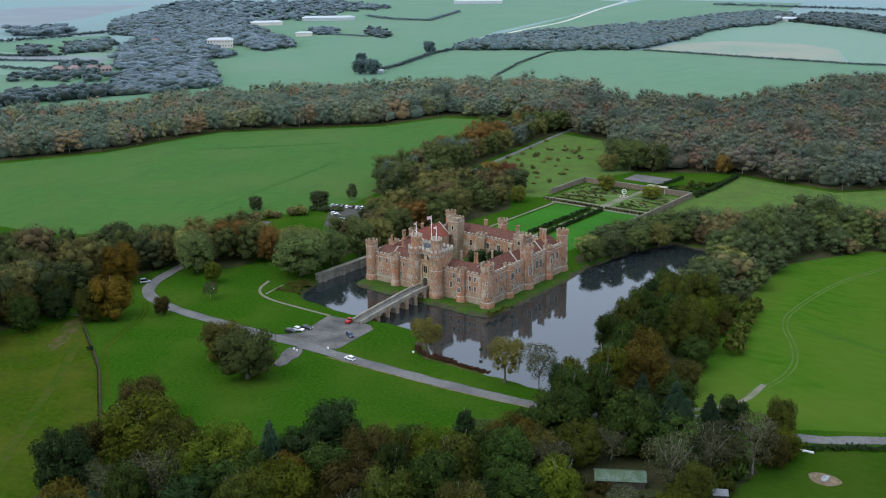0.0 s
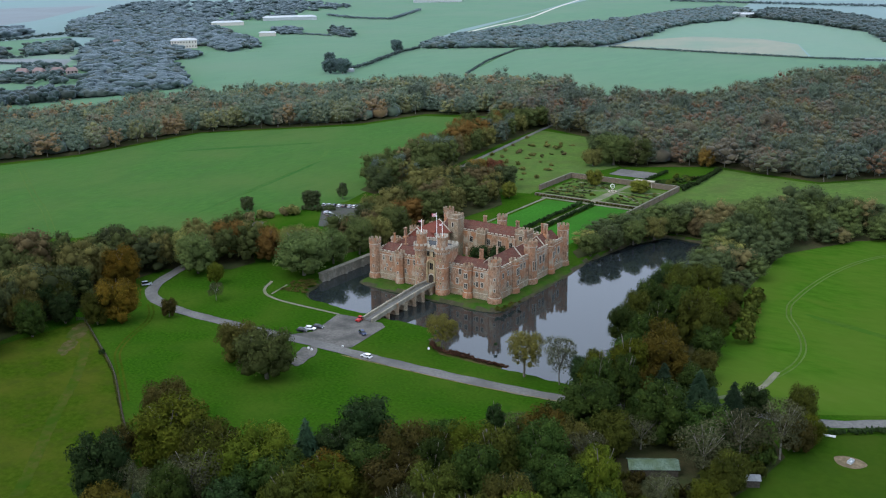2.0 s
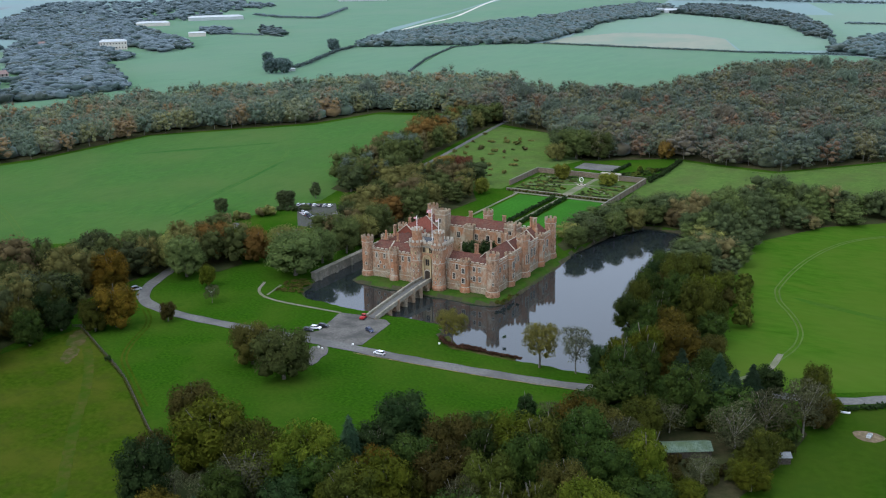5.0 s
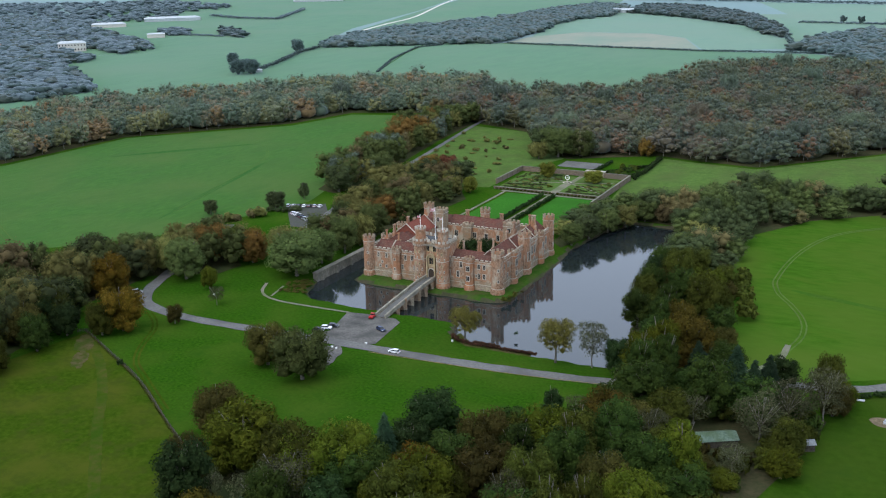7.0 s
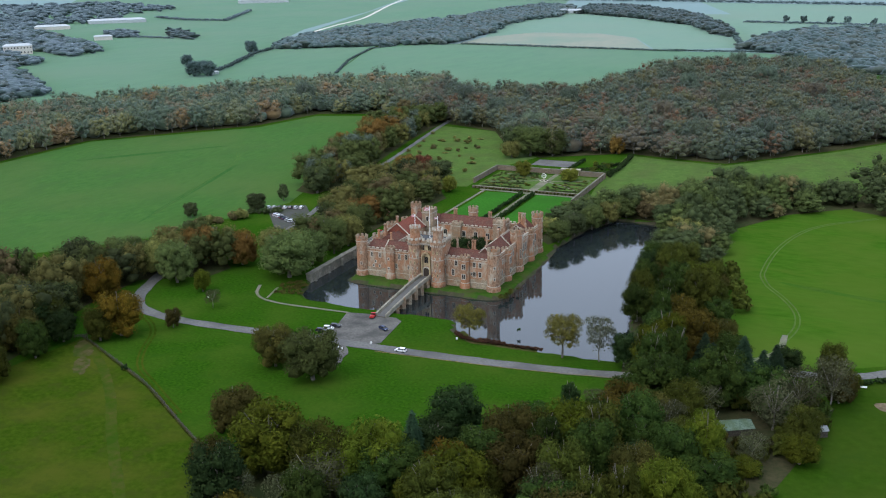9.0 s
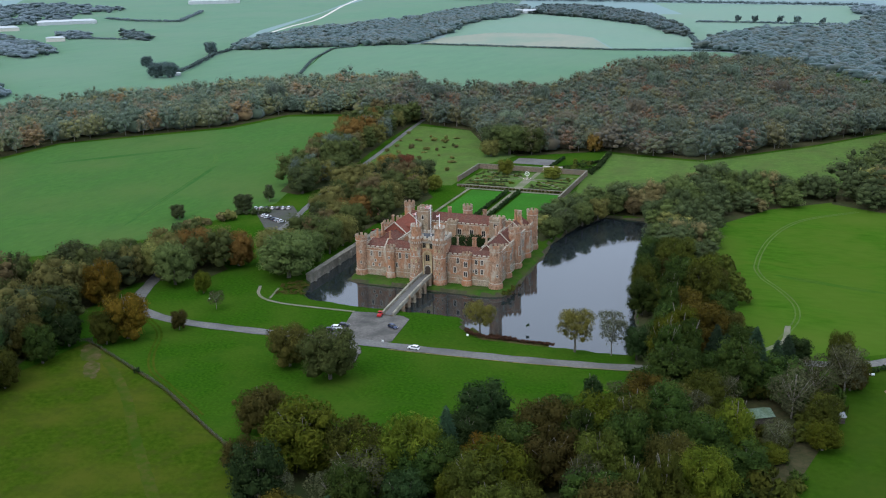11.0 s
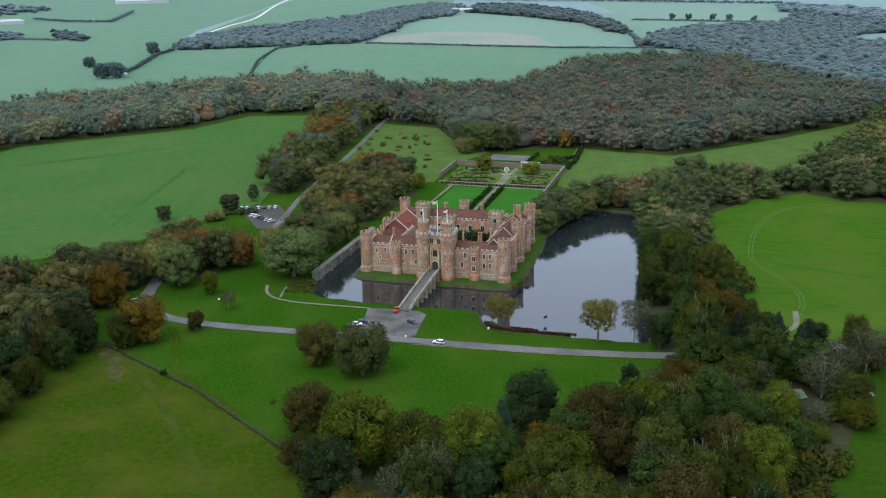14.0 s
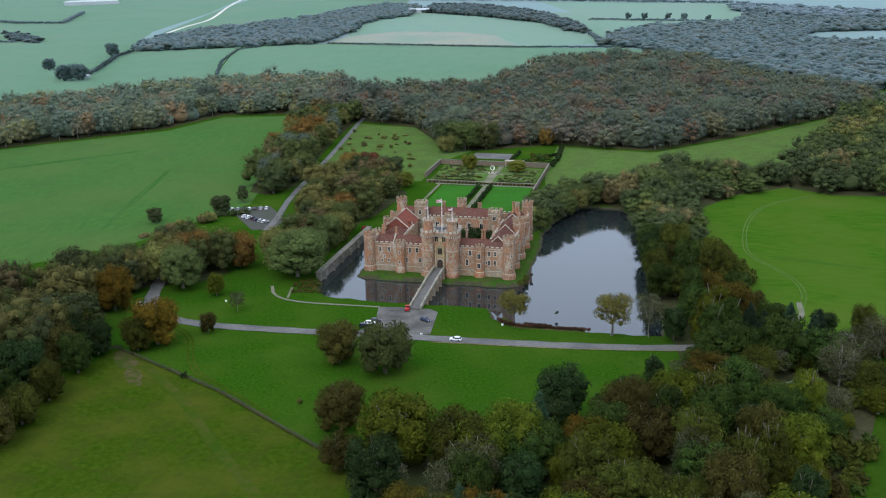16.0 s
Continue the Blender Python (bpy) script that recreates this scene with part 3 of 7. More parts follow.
strip("field_track", [(132, -46), (140, -39), (149, -25), (150, -8)], 2.2, 0.155, PATHWAY, "short bare track into the field", "track")
strip("avenue_track", [(-100, 50), (-104, 75), (-114, 123), (-130, 235), (-150, 360), (-158, 430)], 3.4, 0.16, ASPHALT, "straight grey track beside the avenue", "road")
sheet("car_park", [(-138, 88), (-118, 98), (-98, 72), (-98, 52), (-108, 50)], 0.13, DARK_GRAVEL, "gravel car park among trees", "car park")
strip("white_track", [(-738, 1156), (-775, 1305), (-813, 1481), (-959, 1885), (-1094, 2290)], 6, 0.2, CREAM_WALL, "pale chalk track over a far field", "track", 40)
strip("ditch_bank", [(-94, -105), (-70, -117), (-41, -132), (-11, -152), (22, -174), (60, -205)], 0.9, 0.12, EARTH, "rough bank along a field fence", "bank")
sheet("reed_bank", [(36, -52), (45, -57.5), (70, -57), (70, -54.5), (46, -54.5), (38, -47)], 0.02, MUD, "brown reedy bank of the moat", "bank")


def wheel_tracks(points, mat, label, width=0.5, gap=1.7, z=0.115):
    """Two narrow worn lines side by side."""
    line = smooth_line(points, 5)
    for s in (-0.5, 0.5):
        moved = []
        for i, q in enumerate(line):
            d = line[min(i + 1, len(line) - 1)] - line[max(i - 1, 0)]
            moved.append(tuple(q + s * gap * np.array((-d[1], d[0])) / (np.linalg.norm(d) + 1e-9)))
        strip("wheel_track", moved[::2] + moved[-1:], width, z, mat, label, "track")


wheel_tracks([(-86, -79), (-72, -90), (-67, -100), (-56, -118), (-43, -128), (-18, -145)], PASTURE, "worn wheel track on the lawn", 0.8)
wheel_tracks([(148, -23), (153, 1), (151, 20), (143, 38), (134, 60), (137, 110), (150, 150), (178, 178)], MEADOW, "faint wheel track in the paddock", 0.6)
wheel_tracks([(-186, 50), (-204, 113), (-226, 185), (-243, 212)], MEADOW, "faint wheel track in the large pasture", 0.3)
wheel_tracks([(-218, -33), (-262, -8), (-298, 10), (-376, 52)], MEADOW, "faint wheel track in the large pasture", 0.4, 3.0)


def patch(name, x, y, rx, ry, turn, z, mat, label, seed=1):
    """A bare patch with a ragged edge."""
    pts = []
    for i in range(56):
        a = math.tau * i / 56
        k = 1 + 0.32 * noise.noise(Vector((math.cos(a) * 1.6, math.sin(a) * 1.6, seed))) + 0.16 * noise.noise(Vector((math.cos(a) * 6, math.sin(a) * 6, seed)))
        u, v = rx * k * math.cos(a), ry * k * math.sin(a)
        c, s = math.cos(radians(turn)), math.sin(radians(turn))
        pts.append((x + c * u - s * v, y + s * u + c * v))
    sheet(name, pts, z, mat, label, "ground")


patch("trodden_gateway", -84, -115, 9, 3.6, -50, 0.105, MUD, "trodden muddy ground by the gate", 1)
patch("trodden_ground", -74, -127, 8, 2.6, -52, 0.107, MUD, "trodden muddy ground in the pasture", 2)
patch("spur", 4.5, -84.5, 8.5, 3.6, -68, 0.15, GRAVEL, "short gravel spur beside the lawn", 9)
PADDOCK_DULL = material("dull_paddock_grass", (0.036, 0.078, 0.010), (0.048, 0.094, 0.013), 0.3, 0.95, 0.4, third=(0.034, 0.088, 0.009), broad=0.08, spec=0.0)
patch("worn_paddock", 164, 48, 24, 2.2, -14, 0.065, PADDOCK_DULL, "dull worn strip across the paddock", 11)
WORN = material("worn_pasture", (0.034, 0.060, 0.005), (0.056, 0.060, 0.013), 0.25, 0.95, 0.5, third=(0.026, 0.056, 0.005), broad=0.1, spec=0.0)
strip("worn_line", [(-84, -112), (-64, -127), (-46, -144), (-29, -163), (-2, -191), (6, -200)], 3.4, 0.104, WORN, "faint worn line across the pasture", "track", 2.0)
DULL = material("dull_field_grass", (0.030, 0.088, 0.020), (0.042, 0.108, 0.026), 0.3, 0.95, 0.4, third=(0.046, 0.104, 0.028), broad=0.05, spec=0.0)
for x, y, rx, ry, turn, seed in ((-203, 112, 72, 2.2, 104, 14), (-300, 190, 50, 3.0, 50, 15)):
    patch("dull_grass", x, y, rx, ry, turn, 0.08, DULL, "duller grass along an old track", seed)
patch("bare_bank", 52, -138, 9, 3.0, 30, 0.125, EARTH, "bare brown earth at the wood edge", 3)


# ---- the castle ----
castle = thing("castle", "red brick moated castle with octagonal battlemented towers", "castle")
WEST, EAST, NORTH = -29.8, 32.5, 60.0
GATE = 2.6


def window(x, y, z, wide, high, facing, lights=2, stone=None):
    """A stone-framed window, its middle at (x, y, z) on a wall whose outside faces the given degrees (-90: south, 0: east)."""
    a = radians(facing)
    wide, high = 1.15 * wide, 1.1 * high
    key = (round(wide, 2), round(high, 2), lights, (stone or STONE).name)
    if key not in window.made:
        surround, glass, bar = bmesh.new(), bmesh.new(), bmesh.new()
        t = 0.25
        rings = []
        for grow, back in ((t, 0.10), (t, -0.14), (0, -0.14), (0, 0.0)):
            u, v = wide / 2 + grow, high / 2 + grow
            rings.append([surround.verts.new(p) for p in ((-u, back, -v), (u, back, -v), (u, back, v), (-u, back, v))])
        for p, q in zip(rings, rings[1:]):
            for i in range(4):
                surround.faces.new((p[i], p[(i + 1) % 4], q[(i + 1) % 4], q[i]))
        box(glass, -wide / 2, -0.03, -high / 2, wide / 2, -0.01, high / 2)
        box(bar, -0.05, -0.10, -high / 2, 0.05, -0.02, high / 2)
        window.made[key] = mesh_of("window", surround, stone or STONE), mesh_of("pane", glass, GLASS), mesh_of("mullion", bar, stone or STONE)
    surround_mesh, pane_mesh, bar_mesh = window.made[key]
    w = part("window", surround_mesh, None, castle)
    w.matrix_basis = Matrix.Translation((x, y, z)) @ Matrix.Rotation(a + math.pi / 2, 4, "Z")
    part("pane", pane_mesh, None, w)
    for i in range(1, lights):
        part("mullion", bar_mesh, None, w).location.x = -wide / 2 + wide * i / lights


window.made = {}


def tower(x, y, r, top, sides=8, mat=None, base=-1.2, count=8, merlon=1.1):
    """An octagonal tower: plinth, shaft, string course, corbelled parapet with merlons."""
    ph = math.pi / sides
    bm = bmesh.new()
    turned(bm, x, y, [(r + 0.45, base), (r + 0.45, 1.6), (r + 0.05, 2.3), (r, 2.35), (r, top - 1.5), (r + 0.12, top - 1.3), (r + 0.12, top), (r - 0.4, top), (r - 0.4, top - 0.9)], sides, ph)
    shaft = part("tower", bm, mat or BRICK, castle)
    bm = bmesh.new()
    crown_of_merlons(bm, x, y, r + 0.14, top - 0.02, count, merlon, math.tau * r / count / 1.75, 0.45)
    tagged(part("battlement", bm, PALE_BRICK, shaft), kind="stuff")
    bm = bmesh.new()
    turned(bm, x, y, [(r + 0.12, 2.25), (r + 0.12, 2.55)], sides, ph)
    part("string_course", bm, STONE, shaft)
    bm = bmesh.new()
    turned(bm, x, y, [(r + 0.2, top - 1.45), (r + 0.2, top - 1.25)], sides, ph)
    part("coping", bm, STONE, shaft)
    return shaft


def wall(name, x0, y0, x1, y1, top, thick=1.3, mat=None, base=-1.2, plinth=True, capped=True):
    """A straight wall whose outer face runs from (x0, y0) to (x1, y1), the outside on its right hand."""
    length, a = math.hypot(x1 - x0, y1 - y0), math.atan2(y1 - y0, x1 - x0)
    nx, ny = -math.sin(a), math.cos(a)
    mx, my = (x0 + x1) / 2, (y0 + y1) / 2
    bm = bmesh.new()
    block(bm, mx + nx * thick / 2, my + ny * thick / 2, base, top, length, thick, a)
    w = part(name, bm, mat or BRICK, castle)
    if plinth:
        bm = bmesh.new()
        block(bm, mx, my, base, 1.9, length - 0.1, 0.5, a)
        block(bm, mx, my, 1.9, 2.4, length - 0.1, 0.34, a)
        part("plinth", bm, PALE_BRICK, w, "weathered pale plinth")
        bm = bmesh.new()
        block(bm, mx, my, 2.64, 4.0, length - 0.1, 0.08, a)
        part("weathered_course", bm, PALE_BRICK, w, "pale weathered brickwork above the plinth")
        bm = bmesh.new()
        block(bm, mx, my, 2.42, 2.62, length - 0.1, 0.26, a)
        part("string_course", bm, STONE, w)
        bm = bmesh.new()
        block(bm, mx, my, top - 1.1, top - 0.9, length - 0.1, 0.2, a)
        part("string_course", bm, STONE, w)
    if capped:
        bm = bmesh.new()
        merlons(bm, x0 + nx * 0.25, y0 + ny * 0.25, x1 + nx * 0.25, y1 + ny * 0.25, top - 0.02, 0.75, 1.25, 0.95, 0.5)
        tagged(part("battlement", bm, PALE_BRICK, w), kind="stuff")
        bm = bmesh.new()
        merlons(bm, x0 + nx * 0.25, y0 + ny * 0.25, x1 + nx * 0.25, y1 + ny * 0.25, top + 0.72, 0.24, 1.35, 0.85, 0.64)
        tagged(part("battlement_coping", bm, STONE, w, "pale stone merlon coping"), kind="stuff")
        bm = bmesh.new()
        block(bm, mx + nx * 0.25, my + ny * 0.25, top, top + 0.1, length, 0.6, a)
        part("parapet_coping", bm, STONE, w)
    return w


wall("south_wall", WEST, 0, GATE - 6, 0, 12.2)
wall("south_wall", GATE + 6, 0, EAST, 0, 12.4)
wall("east_wall", EAST, 0, EAST, NORTH, 13.0)
wall("north_wall", EAST, NORTH, WEST, NORTH, 12.6)
wall("west_wall", WEST, NORTH, WEST, 0, 12.2)

# inner walls round the court
COURT = (-17.5, 10.5, 21.5, 48.0)
wall("court_wall", COURT[0], COURT[1], WEST + 2, COURT[1], 11.8, 0.8, plinth=False, capped=False)
wall("court_wall", COURT[2], COURT[1] + 0.8, COURT[0], COURT[1] + 0.8, 11.8, 0.8, plinth=False, capped=False)
wall("court_wall", COURT[2], COURT[3], COURT[2], COURT[1], 12.2, 0.8, plinth=False)
wall("court_wall", COURT[0], COURT[3], COURT[2], COURT[3], 12.2, 0.8, plinth=False)
wall("court_wall", COURT[0], COURT[1], COURT[0], 31, 12.2, 0.8, plinth=False)

# corner and wall towers
for x, y, r, top, count in ((WEST, 0.2, 2.55, 16.9, 8), (EAST - 0.2, -0.2, 2.65, 17.6, 8), (EAST - 1.2, NORTH, 2.6, 18.2, 8), (-31.4, NORTH, 2.5, 17.4, 8)):
    tower(x, y, r, top, 12 if y < 5 else 8, count=count)
for x in (-15.6, 19.6):
    tower(x, -0.5, 2.0, 13.4, 8, count=8, merlon=1.0)
tower(EAST - 0.2, 15.2, 2.1, 13.6, 8, merlon=1.0)
tower(EAST - 0.6, 29.6, 2.9, 18.0, 8, count=8)
tower(EAST - 0.2, 46.0, 2.1, 14.2, 8, merlon=1.0)
tower(-1.0, NORTH, 2.3, 18.0, 8)
tower(WEST + 0.2, 15, 2.3, 13.6, 8)
tower(WEST + 0.2, 29, 2.1, 15.5, 8)
tower(WEST + 0.2, 45, 2.3, 13.6, 8)


def square_tower(x0, y0, x1, y1, top, mat=None):
    bm = bmesh.new()
    box(bm, x0, y0, -0.5, x1, y1, top)
    t = part("square_tower", bm, mat or BRICK, castle)
    bm = bmesh.new()
    for a in ((x0, y0, x1, y0), (x1, y0, x1, y1), (x1, y1, x0, y1), (x0, y1, x0, y0)):
        merlons(bm, *a, top - 0.02, 1.0, 1.1, 0.8, 0.5)
    tagged(part("battlement", bm, PALE_BRICK, t), kind="stuff")
    bm = bmesh.new()
    box(bm, x0 - 0.15, y0 - 0.15, top - 1.1, x1 + 0.15, y1 + 0.15, top - 0.85)
    part("string_course", bm, STONE, t)


square_tower(-20.6, 43.5, -15.2, 49.0, 19.4, PALE_BRICK)
square_tower(14.6, 45.5, 20.6, 51.5, 16.4, PALE_BRICK)
square_tower(-6.5, 46.5, -2.2, 49.6, 13.4, PALE_BRICK)

# roofs
def roof(x0, y0, x1, y1, z0, z1, along, hip=0.0, mat=None):
    bm = bmesh.new()
    gable_roof(bm, x0, y0, x1, y1, z0, z1, along, hip)
    r = part("roof", bm, mat or TILE, castle)
    bm = bmesh.new()
    if along == "x":
        m = (y0 + y1) / 2
        box(bm, x0 + hip, m - 0.16, z1 - 0.14, x1 - hip, m + 0.16, z1 + 0.08)
    else:
        m = (x0 + x1) / 2
        box(bm, m - 0.16, y0 + hip, z1 - 0.14, m + 0.16, y1 - hip, z1 + 0.08)
    part("ridge_tiles", bm, mat or TILE, r)
    return r


def coping(x0, y0, x1, y1, z0, z1):
    """Pale stone coping up both slopes of a gable between two eaves."""
    bm = bmesh.new()
    mx, my = (x0 + x1) / 2, (y0 + y1) / 2
    dx, dy = (0.0, 0.22) if abs(x1 - x0) > abs(y1 - y0) else (0.22, 0.0)
    for xa, ya in ((x0, y0), (x1, y1)):
        v = []
        for s in (-1, 1):
            for x, y, z in ((xa, ya, z0), (mx, my, z1), (mx, my, z1 + 0.4), (xa, ya, z0 + 0.4)):
                v.append(bm.verts.new((x + s * dx, y + s * dy, z)))
        for f in ((0, 1, 2, 3), (7, 6, 5, 4), (0, 4, 5, 1), (1, 5, 6, 2), (2, 6, 7, 3), (3, 7, 4, 0)):
            bm.faces.new([v[i] for i in f])
    part("gable_coping", bm, STONE, castle, "pale stone gable coping")


roof(WEST + 1.4, 1.4, GATE - 7.4, 10.6, 11.7, 15.0, "x", 1.5)
roof(GATE + 7.2, 1.4, EAST - 3.5, 10.6, 11.7, 15.0, "x", 0.2)
roof(COURT[2] + 0.4, 5.0, EAST - 1.4, 24.5, 12.3, 16.6, "y", 0.0)
roof(COURT[2] + 0.4, 24.5, EAST - 1.4, 44.0, 12.3, 15.8, "y", 0.0)
roof(COURT[2] + 0.4, 44.0, EAST - 1.4, NORTH - 1.5, 12.3, 16.4, "y", 1.0)
roof(-15, COURT[3] + 0.6, 15, NORTH - 1.4, 11.9, 16.0, "x", 0.3)
roof(WEST + 1.4, COURT[3] + 2, -15, NORTH - 1.4, 11.9, 15.5, "x", 0.6)
roof(WEST + 1.4, 10.6, COURT[0] - 0.4, 20.0, 11.7, 15.4, "y", 1.0)
roof(WEST + 1.4, 20.0, COURT[0] - 0.4, 23.6, 11.7, 14.4, "y", 0.0)
roof(WEST + 1.4, 41.4, COURT[0] - 0.4, COURT[3] + 2, 11.7, 14.6, "y", 0.2)
for x0, y0, x1, y1, z0, z1 in ((COURT[2] + 0.4, 5.1, EAST - 1.4, 5.1, 12.3, 16.6), (COURT[2] + 0.4, 24.4, EAST - 1.4, 24.4, 12.3, 16.6), (COURT[2] + 0.4, 44.1, EAST - 1.4, 44.1, 12.3, 16.4)):
    coping(x0, y0, x1, y1, z0, z1)
for x in (-19.5, 8.9):
    coping(x, 1.4, x, 10.6, 11.8, 15.0)

# the great hall with its red roof
bm = bmesh.new()
box(bm, -29.4, 23.6, -0.5, -18.4, 41.4, 12.8)
part("hall", bm, BRICK, castle)
roof(-30.0, 23.6, -18.0, 41.2, 12.6, 17.6, "y", 0.0, RED_TILE)
coping(-30.2, 41.3, -17.8, 41.3, 12.6, 17.7)
coping(-30.2, 23.5, -17.8, 23.5, 12.6, 17.7)
dormer = bmesh.new()
gable_roof(dormer, -21.6, 29.2, -18.4, 31.6, 14.6, 15.9, "x")
box(dormer, -21.4, 29.4, 13.2, -18.6, 31.4, 14.6)
part("dormer", dormer, RED_TILE, castle)
window(-18.58, 30.4, 13.9, 0.9, 0.9, 0, 2)


def chimney(x, y, z0, z1, shafts=2, along="x", size=0.95):
    """Brick stack with moulded shafts and corbelled caps."""
    bm = bmesh.new()
    half = shafts * size * 0.55
    hx, hy = (half + 0.25, size * 0.75) if along == "x" else (size * 0.75, half + 0.25)
    box(bm, x - hx, y - hy, z0, x + hx, y + hy, z0 + (z1 - z0) * 0.4)
    stack = part("chimney", bm, BRICK, castle)
    for i in range(shafts):
        o = (i - (shafts - 1) / 2) * size * 1.1
        bm = bmesh.new()
        turned(bm, x + (o if along == "x" else 0), y + (0 if along == "x" else o), [(size * 0.5, z0 + (z1 - z0) * 0.4), (size * 0.45, z1 - 0.7), (size * 0.62, z1 - 0.4), (size * 0.62, z1), (size * 0.3, z1), (size * 0.3, z1 - 0.4)], 8, math.pi / 8)
        part("chimney_shaft", bm, BRICK, stack)


for row in ((-26.4, 10.0, 12, 18.2, 1, "x"), (-20.4, 10.2, 12, 17.4, 1, "x"), (-29.0, 21.5, 11, 17.6, 2, "y"), (11.6, 10.4, 11, 17.6, 1, "x"), (19.2, 10.4, 11, 18.0, 2, "x"),
            (22.2, 18.0, 11, 17.8, 1, "y"), (22.0, 33.0, 11, 17.2, 2, "y"), (27.2, 50.0, 13, 21.0, 3, "x", 1.1), (20.5, 44.6, 12, 18.4, 2, "y"), (-10, 59.2, 11.5, 17.5, 2, "x"), (8, 59.0, 11.5, 17.5, 2, "x"), (-30, 36, 11, 17.5, 2, "y")):
    chimney(*row)

# gatehouse
bm = bmesh.new()
box(bm, GATE - 7.4, -2.6, -1.2, GATE + 7.4, 6.5, 18.6)
gatehouse = part("gatehouse", bm, BRICK, castle)
bm = bmesh.new()
box(bm, GATE - 7.7, -3.1, 18.6, GATE + 7.7, 6.8, 19.3)
box(bm, GATE - 7.5, -2.9, 18.2, GATE + 7.5, 6.65, 18.6)
part("parapet", bm, PALE_BRICK, gatehouse)
bm = bmesh.new()
for i in range(12):
    box(bm, GATE - 2.2 + i * 0.38, -3.15, 17.6, GATE - 2.0 + i * 0.38, -2.6, 18.25)
tagged(part("corbels", bm, STONE, gatehouse), kind="stuff")
bm = bmesh.new()
for a in ((GATE - 7.6, 6.6, GATE + 7.6, 6.6), (GATE - 7.6, -2.8, GATE - 7.6, 6.6), (GATE + 7.6, -2.8, GATE + 7.6, 6.6), (GATE - 2.2, -2.9, GATE + 2.2, -2.9)):
    merlons(bm, *a, 19.28, 1.3, 1.1, 0.7, 0.45)
tagged(part("battlement", bm, STONE, gatehouse), kind="stuff")
bm = bmesh.new()
box(bm, GATE - 6.8, -1.0, 19.3, GATE + 6.8, 6.0, 19.36)
part("lead_roof", bm, LEAD, gatehouse)
for x in (GATE - 5.3, GATE + 5.3):
    bm = bmesh.new()
    turned(bm, x, -2.4, [(3.25, -1.2), (3.25, 1.4), (2.85, 2.2), (2.8, 17.6), (3.2, 18.5), (3.2, 19.8), (2.6, 19.8), (2.6, 19.4)], 20)
    drum = part("gate_tower", bm, BRICK, castle)
    bm = bmesh.new()
    crown_of_merlons(bm, x, -2.4, 3.25, 19.78, 10, 0.95, 1.1, 0.45)
    tagged(part("battlement", bm, STONE, drum), kind="stuff")
    bm = bmesh.new()
    for i in range(22):
        a = math.tau * i / 22
        block(bm, x + 3.0 * math.cos(a), -2.4 + 3.0 * math.sin(a), 17.7, 18.5, 0.32, 0.6, a + math.pi / 2)
    turned(bm, x, -2.4, [(2.92, 11.7), (2.92, 11.95)], 20)
    turned(bm, x, -2.4, [(2.98, 2.3), (2.98, 2.6)], 20)
    tagged(part("corbels", bm, STONE, drum), kind="stuff")
    bm = bmesh.new()
    turned(bm, x, -2.0, [(2.15, 19.0), (2.15, 23.6), (2.35, 24.0), (2.35, 24.7), (1.85, 24.7), (1.85, 24.3)], 16)
    turret = part("turret", bm, BRICK, castle)
    bm = bmesh.new()
    crown_of_merlons(bm, x, -2.0, 2.4, 24.68, 9, 0.8, 0.95, 0.4)
    tagged(part("battlement", bm, STONE, turret), kind="stuff")
    for z in (5.2, 9.9, 15.2):
        for f in (-110, -72):
            window(x + 2.84 * math.cos(radians(f)), -2.4 + 2.84 * math.sin(radians(f)), z, 0.2, 0.8, f, 1, YELLOW_STONE)
    for z, turns in ((3.6, (-128, -91, -50)), (7.4, (-128, -91, -50)), (12.6, (-130, -91, -48))):
        for f in turns:
            bm = bmesh.new()
            block(bm, x + 2.82 * math.cos(radians(f)), -2.4 + 2.82 * math.sin(radians(f)), z - 0.6, z + 0.6, 0.55, 0.22, radians(f) + math.pi / 2)
            slit = part("blocked_slit", bm, STONE, drum, "pale stone slit frame")
            # thin dark block on the stone, standing in for the shade inside a slit
            bm = bmesh.new()
            block(bm, x + 2.94 * math.cos(radians(f)), -2.4 + 2.94 * math.sin(radians(f)), z - 0.4, z + 0.4, 0.14, 0.03, radians(f) + math.pi / 2)
            part("dark_slit_panel", bm, GLASS, slit)

# the tall arched recess over the gate
def arch_outline(half, spring, foot, rise, n=12):
    pts = [(half, foot), (half, spring)]
    pts += [(half * math.cos(math.pi * i / n), spring + rise * math.sin(math.pi * i / n)) for i in range(1, n)]
    return pts + [(-half, spring), (-half, foot)]


def arch_band(outer, inner, y0, y1, x):
    """A band between two arched outlines with the same count of points."""
    bm = bmesh.new()
    rings = [[bm.verts.new((x + a, y, z)) for a, z in outline] for outline, y in ((outer, y0), (inner, y0), (inner, y1), (outer, y1))]
    for i in range(len(outer) - 1):
        for a, b in zip(rings, rings[1:] + rings[:1]):
            bm.faces.new((a[i], a[i + 1], b[i + 1], b[i]))
    for k in (0, -1):
        bm.faces.new([r[k] for r in rings])
    return bm


part("recess_arch", arch_band(arch_outline(2.1, 12.4, 3.6, 2.0), arch_outline(1.55, 12.2, 3.6, 1.5), -3.5, -2.55, GATE), YELLOW_STONE, castle, "yellowed stone arch over the gate")
bm = bmesh.new()
box(bm, GATE - 1.5, -2.72, 8.2, GATE + 1.5, -2.6, 13.2)
part("recess_back", bm, YELLOW_STONE, castle)
part("gate_arch", arch_band(arch_outline(1.75, 6.2, 3.6, 1.7), arch_outline(1.35, 6.1, 3.6, 1.4), -3.0, -2.6, GATE), STONE, castle)
bm = bmesh.new()
